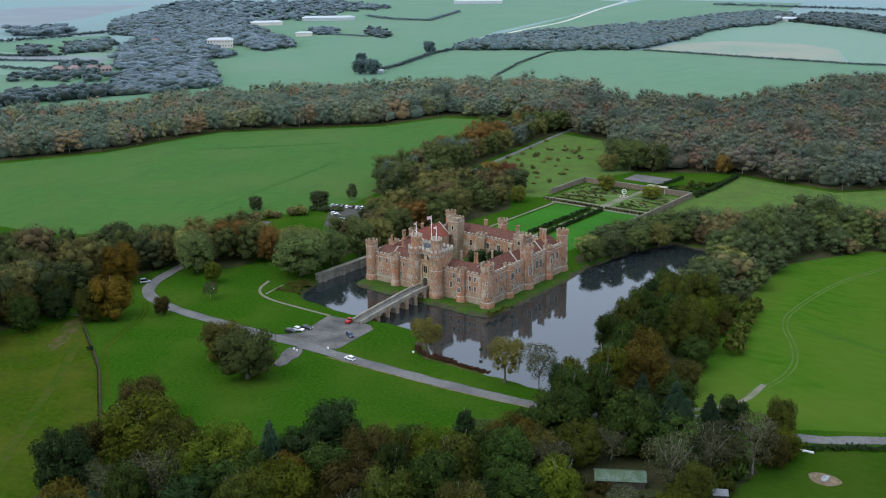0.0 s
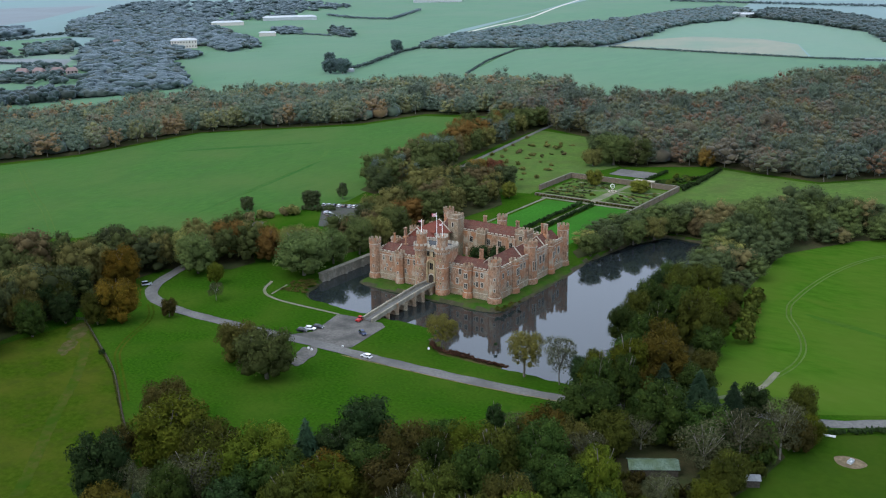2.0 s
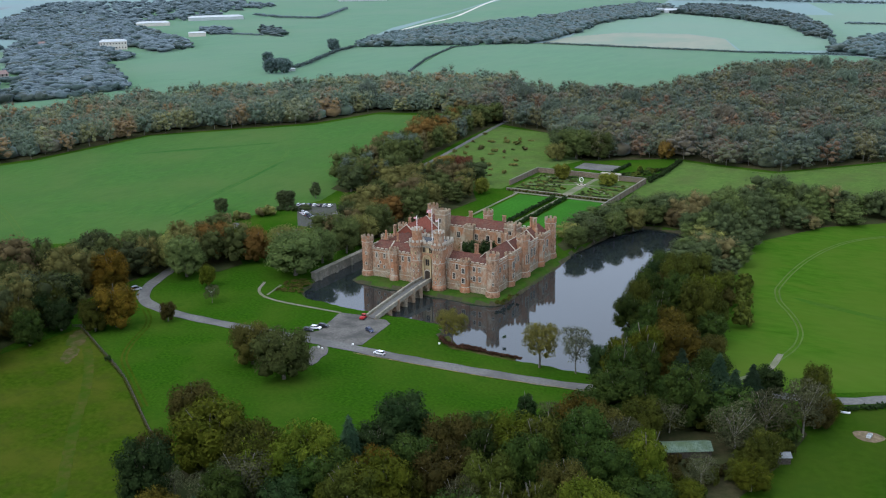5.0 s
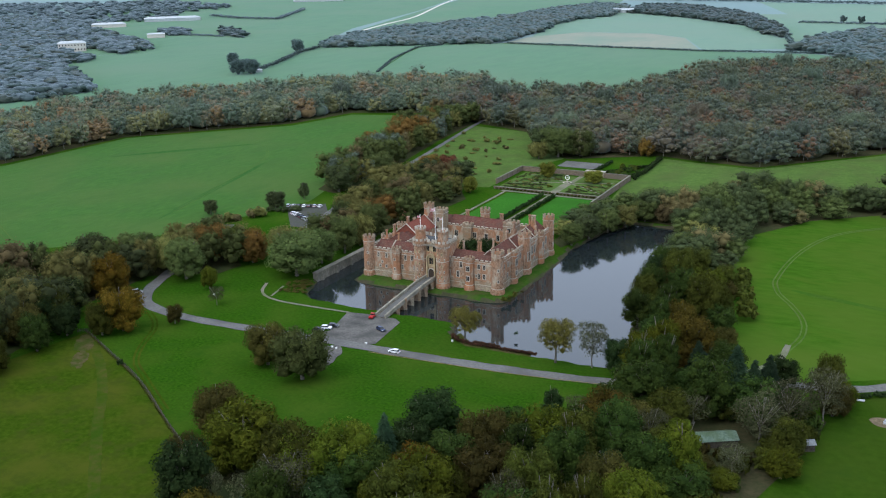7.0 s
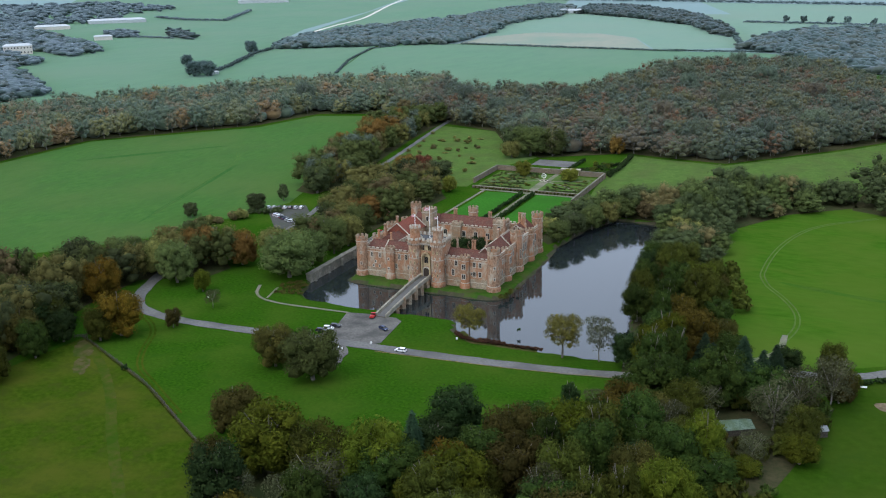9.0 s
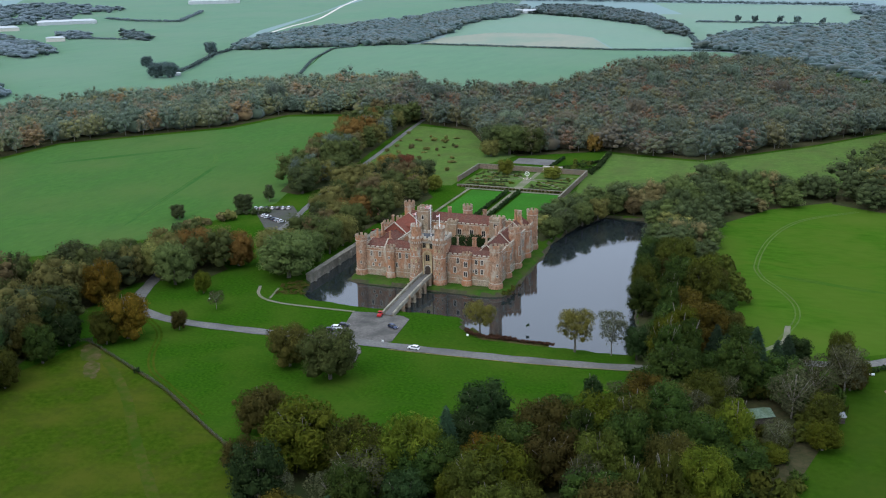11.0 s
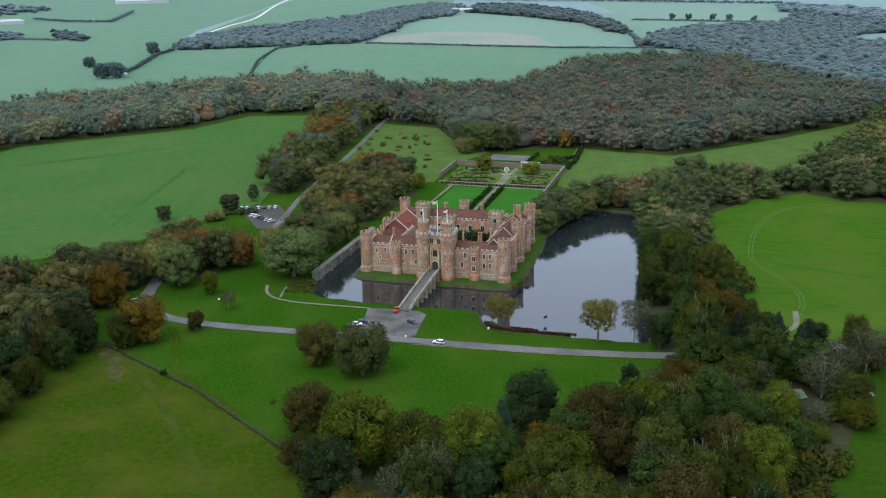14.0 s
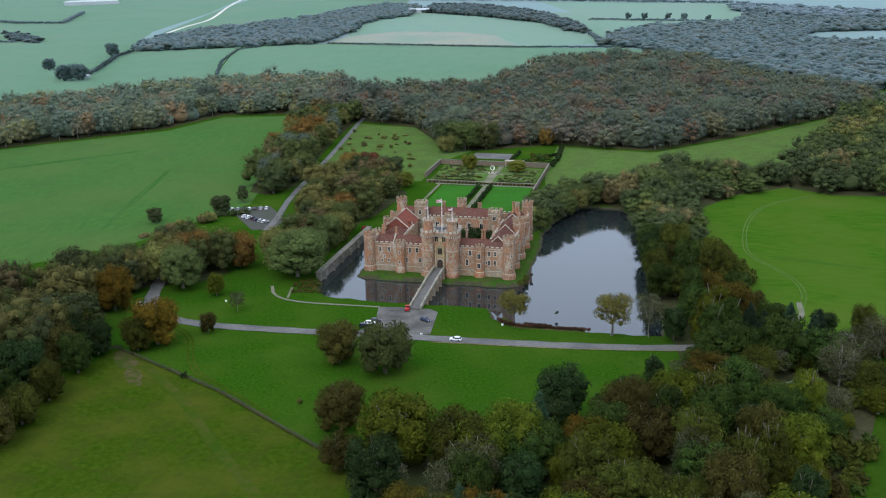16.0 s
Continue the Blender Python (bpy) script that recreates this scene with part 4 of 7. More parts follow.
slab(bm, [(GATE + a, z) for a, z in arch_outline(1.35, 6.1, 3.6, 1.4)], 0, 0.1)
bmesh.ops.rotate(bm, cent=(0, 0, 0), matrix=Matrix.Rotation(math.pi / 2, 3, "X"), verts=bm.verts)
bmesh.ops.translate(bm, vec=(0, -2.62, 0), verts=bm.verts)
part("gate_door", bm, DOOR_WOOD, castle, "dark oak gate under a stone arch")
window(GATE, -2.74, 11.0, 1.5, 2.6, -90, 2, YELLOW_STONE)
for dx in (-1.55, 1.55):
    window(GATE + dx, -2.62, 16.4, 1.15, 2.1, -90, 2, YELLOW_STONE)
bm = bmesh.new()
box(bm, GATE - 0.85, -2.72, 15.3, GATE + 0.85, -2.6, 17.5)
part("carved_panel", bm, YELLOW_STONE, castle, "carved yellow stone panel")

# windows of the south front
for x, z, w, h in ((-25.0, 9.8, 0.7, 1.9), (-21.0, 9.8, 0.7, 1.9), (-23.2, 6.6, 0.5, 0.9), (-24.2, 4.7, 0.5, 0.9), (-21.2, 4.8, 0.5, 0.9), (-11.5, 10.0, 0.8, 2.1), (-8.3, 10.2, 0.8, 2.1),
                   (-13.0, 5.5, 0.7, 1.8), (-7.0, 5.6, 0.7, 1.7), (9.7, 10.3, 0.9, 2.3), (15.3, 10.3, 0.9, 2.1), (9.7, 5.9, 0.9, 2.3), (13.9, 6.0, 0.9, 2.3),
                   (23.6, 10.4, 0.85, 1.9), (26.1, 10.4, 0.85, 1.9), (23.6, 6.1, 0.85, 1.9), (26.1, 6.2, 0.85, 1.9), (22.4, 6.2, 0.4, 0.9)):
    window(x, -0.02, z, w, h, -90, 1 if w < 0.6 else 2)
for z in (4.9, 9.2):
    window(-15.6, -2.36, z, 0.45, 0.8, -90, 1)
for z in (5.3, 9.6):
    window(19.6, -2.36, z, 1.15, 1.9, -90, 2)
for z in (5.8, 10.6):
    for x, y, f in ((EAST - 0.2 + 2.6 * math.cos(radians(-60)), -0.2 + 2.6 * math.sin(radians(-60)), -60), (WEST + 2.5 * math.cos(radians(-75)), 0.2 + 2.5 * math.sin(radians(-75)), -75)):
        window(x, y, z, 0.42, 0.8, f, 1)
# windows of the east front
for y, z, w, h in ((6.0, 9.6, 0.9, 1.8), (9.6, 5.0, 0.8, 1.9), (10.0, 9.8, 0.8, 1.8), (19.4, 4.8, 0.8, 1.6), (20.6, 9.8, 0.9, 2.0), (23.4, 9.8, 0.9, 2.0), (37.0, 8.6, 1.3, 3.2), (40.0, 8.6, 1.3, 3.2), (39.6, 4.0, 0.8, 1.6),
                   (50.0, 9.2, 1.3, 2.8), (53.6, 8.8, 1.3, 2.8), (52.0, 4.0, 0.8, 1.6)):
    window(EAST + 0.02, y, z, w, h, 0, 2)
window(EAST + 1.76, 15.2, 9.4, 1.7, 2.6, 0, 3)
window(EAST + 1.76, 15.2, 4.6, 1.2, 1.7, 0, 2)
for f in (-22, 22):
    window(EAST - 0.6 + 2.72 * math.cos(radians(f)), 29.6 + 2.72 * math.sin(radians(f)), 8.2, 1.3, 3.6, f, 3)
window(EAST - 0.6 + 2.72, 29.6, 15.6, 0.5, 1.1, 0, 1)
for z in (8.6,):
    window(EAST + 1.76, 46.0, z, 1.1, 2.6, 0, 2)
for z in (5.5, 10.5, 15.5):
    window(EAST - 1.2 + 2.44, NORTH, z, 0.45, 0.9, 0, 1)
# court windows seen over the roofs
for x in (-10.5, -1.0, 5.0, 11.0):
    window(x, COURT[3] - 0.02, 8.6, 1.3, 2.4, -90, 2)
for y in (16, 24, 32, 40):
    window(COURT[2] - 0.02, y, 8.6, 1.2, 2.2, 180, 2)
window(-17.9, 43.48, 15.5, 0.8, 1.8, -90, 1)
window(17.6, 45.48, 13.6, 1.2, 1.6, -90, 2)
bm = bmesh.new()
box(bm, COURT[0], COURT[1] + 1.6, -0.5, COURT[2], COURT[3], 0.25)
solo("courtyard", bm, LAWN, "grassed inner courtyard", "courtyard", kind="structure")


def flag_on_pole(x, y, z0, z1, flag_wide, mat, label):
    pole = thing("flagpole", label, "flagpole", x, y, z0, group="flagpoles on the gatehouse")
    bm = bmesh.new()
    turned(bm, 0, 0, [(0.16, 0), (0.13, (z1 - z0) * 0.6), (0.09, z1 - z0), (0.16, z1 - z0 + 0.02), (0.12, z1 - z0 + 0.2)], 8)
    part("pole", bm, WHITE_PAINT, pole)
    bm = bmesh.new()
    cols, h = 8, flag_wide * 0.55
    grid = [[bm.verts.new((-0.1 - flag_wide * i / cols, 0.18 * math.sin(i * 1.1), z1 - z0 - 0.15 - h * j / 3 - 0.05 * i)) for j in range(4)] for i in range(cols + 1)]
    for i in range(cols):
        for j in range(3):
            bm.faces.new((grid[i][j], grid[i + 1][j], grid[i + 1][j + 1], grid[i][j + 1]))
    bmesh.ops.solidify(bm, geom=bm.faces[:], thickness=0.03)
    part("flag", bm, mat, pole)


FLAG = material("red_white_flag", (0.80, 0.74, 0.74), (0.84, 0.80, 0.80), 2.5, 0.8, 0.1, third=(0.55, 0.05, 0.08), broad=1.1)
flag_on_pole(GATE - 5.3, -2.0, 24.4, 30.4, 1.5, FLAG, "white pole with a small red and white flag")
flag_on_pole(GATE, 1.5, 19.4, 33.2, 2.4, FLAG, "tall white pole with a large flag")
flag_on_pole(GATE + 5.3, -2.0, 24.4, 30.4, 1.5, FLAG, "white pole with a small red and white flag")


# ---- bridge over the moat ----
def build_bridge():
    bridge = thing("bridge", "long stone and brick bridge with low arches", "bridge")
    x0, x1, south, north = GATE - 2.3, GATE + 2.1, -45.5, -3.2
    deck = lambda y: 0.45 + 3.2 * min(1.0, max(0.0, (y - south) / 34.0)) ** 0.85
    edge = [(south, -2.4), (-41.5, -2.4)]
    for i in range(6):
        a = -41.0 + i * 5.9
        width, foot, head = 4.5, -1.9, deck(a + 2.2) - 0.75
        edge.append((a, -2.9))
        edge += [(a + width / 2 - width / 2 * math.cos(math.pi * k / 8), foot + (head - foot) * math.sin(math.pi * k / 8)) for k in range(9)]
        edge.append((a + width, -2.9))
    edge += [(north, -2.9)] + [(y, deck(y)) for y in np.linspace(north, south, 24)]
    bm = bmesh.new()
    va, vb = [bm.verts.new((x0, y, z)) for y, z in edge], [bm.verts.new((x1, y, z)) for y, z in edge]
    bm.faces.new(va), bm.faces.new(vb[::-1])
    for i in range(len(edge)):
        j = (i + 1) % len(edge)
        bm.faces.new((va[i], va[j], vb[j], vb[i]))
    bmesh.ops.triangulate(bm, faces=bm.faces)
    part("arches", bm, PALE_BRICK, bridge, "brick arches")
    bm = bmesh.new()
    ys = np.linspace(north, south - 0.5, 24)
    rows = [[bm.verts.new((x, y, deck(y) + h)) for x, h in ((x0 + 0.5, 0.0), (x0 + 0.5, 0.05), (x1 - 0.5, 0.05), (x1 - 0.5, 0.0))] for y in ys]
    for a, b in zip(rows, rows[1:]):
        for k in range(3):
            bm.faces.new((a[k], a[k + 1], b[k + 1], b[k]))
    part("deck", bm, ASPHALT, bridge, "grey worn deck")
    for side, out in ((x0, -1), (x1, 1)):
        bm = bmesh.new()
        for ya, yb in zip(ys, ys[1:]):
            z = (deck(ya) + deck(yb)) / 2
            box(bm, side - 0.28, yb, z - 0.6, side + 0.28, ya, z + 0.95)
            box(bm, side - 0.38, yb, z + 0.95, side + 0.38, ya, z + 1.1)
        part("parapet", bm, BRIDGE_STONE, bridge, "pale lichened stone parapet")
    for i in range(6):
        y = -41.0 + i * 5.9 + 5.2
        for side, out in ((x0, -1), (x1, 1)):
            bm = bmesh.new()
            slab(bm, [(side, y - 0.65), (side + out * 0.8, y - 0.25), (side + out * 0.8, y + 0.25), (side, y + 0.65)], -2.9, deck(y) + (1.1 if i in (1, 3) else -0.6))
            part("pier", bm, PALE_BRICK, bridge)


build_bridge()


# the causeway wall west of the castle
def build_causeway():
    w = thing("causeway_wall", "long grey stone wall along the moat's edge", "wall")
    bm = bmesh.new()
    box(bm, -49.6, -15.5, -2.6, -47.4, 60, 2.2)
    part("wall", bm, GREY_STONE, w)
    bm = bmesh.new()
    box(bm, -49.8, -15.8, 2.2, -47.2, 60, 2.5)
    part("coping", bm, GREY_STONE, w)
    for y in (-12, 0, 12, 24, 36, 48):
        bm = bmesh.new()
        slab(bm, [(-47.4, y - 0.7), (-46.3, y - 0.5), (-46.3, y + 0.5), (-47.4, y + 0.7)], -2.6, 1.6)
        part("buttress", bm, GREY_STONE, w)


build_causeway()


# ---- trees ----
ICO = {}


def ico(level):
    if level not in ICO:
        bm = bmesh.new()
        bmesh.ops.create_icosphere(bm, subdivisions=level, radius=1.0)
        bm.verts.ensure_lookup_table()
        ICO[level] = np.array([v.co[:] for v in bm.verts]), np.array([[v.index for v in f.verts] for f in bm.faces])
        bm.free()
    return ICO[level]


def crown_shape(seed, radius, low, high, lobes, leaves, leaf, level=1, pointed=0.0, core=0.62, lift=0.0, plump=1.0, loose=0.42, spray=0.0):
    """Verts and triangles of a crown: overlapping uneven lobes, each covered with small bent sprays of leaves."""
    rng = np.random.default_rng(seed)
    mid, tall = (low + high) / 2, (high - low) / 2
    centres, sizes = [], []
    for i in range(lobes):
        u = (i + 0.5) / lobes
        h = -0.62 + 1.24 * u
        spread = math.sqrt(max(0.04, 1 - h * h)) * (1 - pointed * u)
        a = i * 2.39996 + rng.uniform(-0.5, 0.5)
        d = radius * 0.66 * spread * rng.uniform(0.7, 1.12)
        centres.append((d * math.cos(a), d * math.sin(a), mid + tall * h * 0.95))
        sizes.append(radius * rng.uniform(0.27, 0.46) * (1 - 0.55 * pointed * u))
    centres.append((0, 0, mid)), sizes.append(radius * 0.55 * (1 - 0.3 * pointed))
    centres, sizes = np.array(centres), np.array(sizes) * plump
    verts, faces, count = [], [], 0
    v, f = ico(level)
    for c, s in zip(centres, sizes):
        bump = 1 + 0.16 * rng.standard_normal(len(v))[:, None]
        verts.append(c + v * s * core * bump * np.array((1, 1, 0.95 + 0.3 * spray)))
        faces.append(f + count)
        count += len(v)
    owner = rng.choice(len(sizes), leaves * 3, p=sizes ** 2 / (sizes ** 2).sum())
    way = rng.standard_normal((leaves * 3, 3))
    way[:, 2] = np.where(way[:, 2] < -0.3, -0.6 * way[:, 2], way[:, 2]) + lift
    way /= np.linalg.norm(way, axis=1)[:, None]
    at = centres[owner] + way * np.array((1, 1, 1 + 0.35 * spray)) * sizes[owner, None] * rng.uniform(0.66, 1.14, (leaves * 3, 1))
    gap = np.linalg.norm(at[:, None] - centres[None], axis=2) / sizes[None]
    gap[np.arange(len(at)), owner] = 9
    keep = np.nonzero(gap.min(1) > 0.72)[0][:leaves]
    at, way = at[keep], way[keep]
    facing = way + rng.standard_normal(at.shape) * loose
    facing /= np.linalg.norm(facing, axis=1)[:, None]
    side = np.cross(facing, rng.standard_normal(at.shape))
    if spray:
        rise = way * 0.7 + np.array((0, 0, 0.8)) + rng.standard_normal(at.shape) * 0.4
        side = side * (1 - spray) + spray * (rise - facing * (rise * facing).sum(1)[:, None])
    side /= np.linalg.norm(side, axis=1)[:, None]
    up = np.cross(facing, side)
    size = leaf * rng.uniform(0.6, 1.4, (len(at), 1))
    long, wide = size * (1 + 0.55 * spray), size * (0.7 - 0.26 * spray)
    a, b, c, d = at - side * long, at - up * wide + facing * size * 0.25, at + side * long, at + up * wide + facing * size * 0.1
    verts.append(np.stack((a, b, c, d), 1).reshape(-1, 3))
    k = np.arange(len(at))[:, None] * 4 + count
    faces.append(np.concatenate((k + np.array((0, 1, 2)), k + np.array((0, 2, 3))), 0))
    return np.concatenate(verts), np.concatenate(faces)


def fir_shape(seed, radius, high, leaves, leaf):
    """A conifer: tiers of drooping sprays round a slim cone."""
    rng = np.random.default_rng(seed)
    v, f = ico(1)
    verts, faces, count = [], [], 0
    for i in range(6):
        u = i / 6
        s = radius * (1 - u) * 0.72 + 0.2
        verts.append(v * np.array((s, s, high * 0.13)) * (1 + 0.12 * rng.standard_normal(len(v))[:, None]) + np.array((0, 0, high * (0.16 + 0.78 * u))))
        faces.append(f + count)
        count += len(v)
    u = 1 - np.sqrt(rng.uniform(0, 1, leaves))
    ang = rng.uniform(0, math.tau, leaves)
    tier = 1 + 0.12 * np.sin(u * 40 + 2 * np.sin(ang))
    r = (radius * (1 - u) * tier + 0.15) * rng.uniform(0.8, 1.1, leaves)
    out = np.stack((np.cos(ang), np.sin(ang), np.zeros(leaves)), 1)
    at = out * r[:, None] + np.array((0, 0, 1)) * (high * (0.08 + 0.92 * u))[:, None]
    side = np.stack((-np.sin(ang), np.cos(ang), np.zeros(leaves)), 1)
    droop = out * 0.9 - np.array((0, 0, 0.45)) + 0.3 * rng.standard_normal((leaves, 3))
    size = leaf * rng.uniform(0.6, 1.3, (leaves, 1))
    verts.append(np.stack((at - side * size * 0.55, at + droop * size * 1.2, at + side * size * 0.55, at - droop * size * 0.6 + np.array((0, 0, 0.2))), 1).reshape(-1, 3))
    k = np.arange(leaves)[:, None] * 4 + count
    faces.append(np.concatenate((k + np.array((0, 1, 2)), k + np.array((0, 2, 3))), 0))
    return np.concatenate(verts), np.concatenate(faces)


def mesh_from(name, verts, faces, mats, slots=None):
    me = bpy.data.meshes.new(name)
    me.vertices.add(len(verts))
    me.vertices.foreach_set("co", np.ascontiguousarray(verts, np.float32).ravel())
    me.loops.add(faces.size)
    me.loops.foreach_set("vertex_index", np.ascontiguousarray(faces, np.int32).ravel())
    me.polygons.add(len(faces))
    me.polygons.foreach_set("loop_start", np.arange(len(faces), dtype=np.int32) * 3)
    me.polygons.foreach_set("use_smooth", np.ones(len(faces), bool))
    for m in mats:
        me.materials.append(m)
    if slots is not None:
        me.polygons.foreach_set("material_index", np.ascontiguousarray(slots, np.int32))
    me.update(calc_edges=True)
    return me


def trunk_mesh(seed, high, thick, reach, limbs=5, mat=None):
    """A tapered trunk that forks into rising limbs."""
    rng = random.Random(seed)
    bm = bmesh.new()

    def limb(p, q, ra, rb, n=6):
        axis = (q - p).to_track_quat("Z", "Y").to_matrix()
        loops = [[bm.verts.new(c + axis @ Vector((r * math.cos(math.tau * i / n), r * math.sin(math.tau * i / n), 0))) for i in range(n)] for c, r in ((p, ra), ((p + q) / 2 + Vector((rng.uniform(-0.15, 0.15), rng.uniform(-0.15, 0.15), 0)), (ra + rb) / 2), (q, rb))]
        for a, b in zip(loops, loops[1:]):
            for i in range(n):
                bm.faces.new((a[i], a[(i + 1) % n], b[(i + 1) % n], b[i]))
        bm.faces.new(loops[-1])

    fork = Vector((0, 0, high * 0.38))
    limb(Vector((0, 0, -0.3)), fork, thick, thick * 0.7, 8)
    for i in range(limbs):
        a = math.tau * i / limbs + rng.uniform(-0.4, 0.4)
        tip = Vector((reach * math.cos(a) * rng.uniform(0.6, 1), reach * math.sin(a) * rng.uniform(0.6, 1), high * rng.uniform(0.7, 0.92)))
        limb(fork - Vector((0, 0, rng.uniform(0, 0.8))), tip, thick * 0.45, 0.05)
        mid = fork.lerp(tip, 0.55)
        limb(mid, mid + Vector((rng.uniform(-1, 1) * reach * 0.5, rng.uniform(-1, 1) * reach * 0.5, high * 0.2)), thick * 0.2, 0.03, 4)
    return mesh_of("trunk", bm, mat or BARK)


KINDS = {}
LABELS = {"willow": "pale olive willow on the bank", 
    "green": "broad green oak in full leaf", "dark": "dense dark green tree", "olive": "olive-green broadleaf tree turning in autumn", "yellow": "yellow-green tree turning in autumn",
    "orange": "tree with orange autumn leaves", "gold": "broad tree with gold-brown autumn leaves", "brown": "tree with brown autumn leaves", "grey": "thin grey-green tree losing its leaves", "red": "small tree with russet leaves", "fir": "slim dark blue-green conifer", "far": "round hazy tree in a far field", "mid_dark": "dark round tree at the field edge", "mid_green": "broad green oak beside the moat", "mid_olive": "olive-green tree turning in autumn", "mid_orange": "orange autumn tree beside the drive",
}


def tree(kind, x, y, radius, high, form=None, group="", label=""):
    """A tree of a leaf kind: first of its form built, later ones copied, turned and scaled."""
    form = form if form is not None else tree_rng.randrange(3)
    slim = high / radius > 2.9
    key = (kind, form, slim)
    if key not in KINDS:
        seed = 17 * form + len(KINDS) * 101
        if kind == "fir":
            v, f = fir_shape(seed, 1.0 * 3.2, 13.0, 2200, 0.46)
            thick, reach = 0.28, 0.5
        elif kind == "grey":
            v, f = crown_shape(seed, 4.6, 1.4, 13.0, 26, 3200, 0.17, core=0.02, lift=0.1)
            thick, reach = 0.2, 3.4
        elif kind == "willow":
            v, f = crown_shape(seed, 5.2, 2.4, 13.0, 24, 5200, 0.19, core=0.3, lift=0.3, spray=1.0)
            thick, reach = 0.34, 4.0
        elif slim:
            v, f = crown_shape(seed, 4.0, -0.4, 13.0, 26, 3400, 0.19, level=1, pointed=0.5, lift=0.25, core=0.66, spray=1.0)
            thick, reach = 0.30, 2.2
        else:
            v, f = crown_shape(seed, 5.5, -0.9, 13.0, 36, 4000, 0.22, level=1, lift=0.2, core=0.62, plump=0.98, spray=0.0 if kind in ("green", "dark", "mid_dark", "mid_green") else 0.8)
            thick, reach = 0.42, 3.6
        top = v[:, 2].max()
        wide = np.percentile(np.hypot(v[:, 0], v[:, 1]), 96)
        KINDS[key] = mesh_from("crown", v, f, [LEAF[kind]]), trunk_mesh(seed, 13.0, thick, reach, 9 if kind in ("grey", "willow") else 5, PALE_BARK if kind == "grey" else BARK), wide, top
    crown, trunk, wide, top = KINDS[key]
    t = new("tree")
    t.empty_display_size = 0.2
    tagged(t, label or LABELS[kind], "tree", group)
    part("trunk", trunk, None, t)
    part("crown", crown, None, t)
    s = radius / wide
    t.matrix_basis = Matrix.LocRotScale((x, y, 0.0), Euler((0, 0, tree_rng.uniform(0, math.tau))), (s * tree_rng.uniform(0.92, 1.08), s * tree_rng.uniform(0.92, 1.08), high / top))
    return t


tree_rng = random.Random(5)


def scatter(outline, spacing, seed, inset=0.0, jitter=0.42):
    """Uneven points on a loose grid within an outline."""
    rng = np.random.default_rng(seed)
    o = np.array(outline, float)
    (xa, ya), (xb, yb) = o.min(0), o.max(0)
    gx, gy = np.meshgrid(np.arange(xa, xb, spacing), np.arange(ya, yb, spacing * 0.88))
    gx[1::2] += spacing / 2
    p = np.stack((gx.ravel(), gy.ravel()), 1) + rng.uniform(-jitter, jitter, (gx.size, 2)) * spacing
    p = p[inside(p, outline)]
    return p[edge_distance(p, outline) > inset] if inset else p


def pick(mix, r):
    for kind, share in mix:
        r -= share
        if r <= 0:
            return kind
    return mix[-1][0]


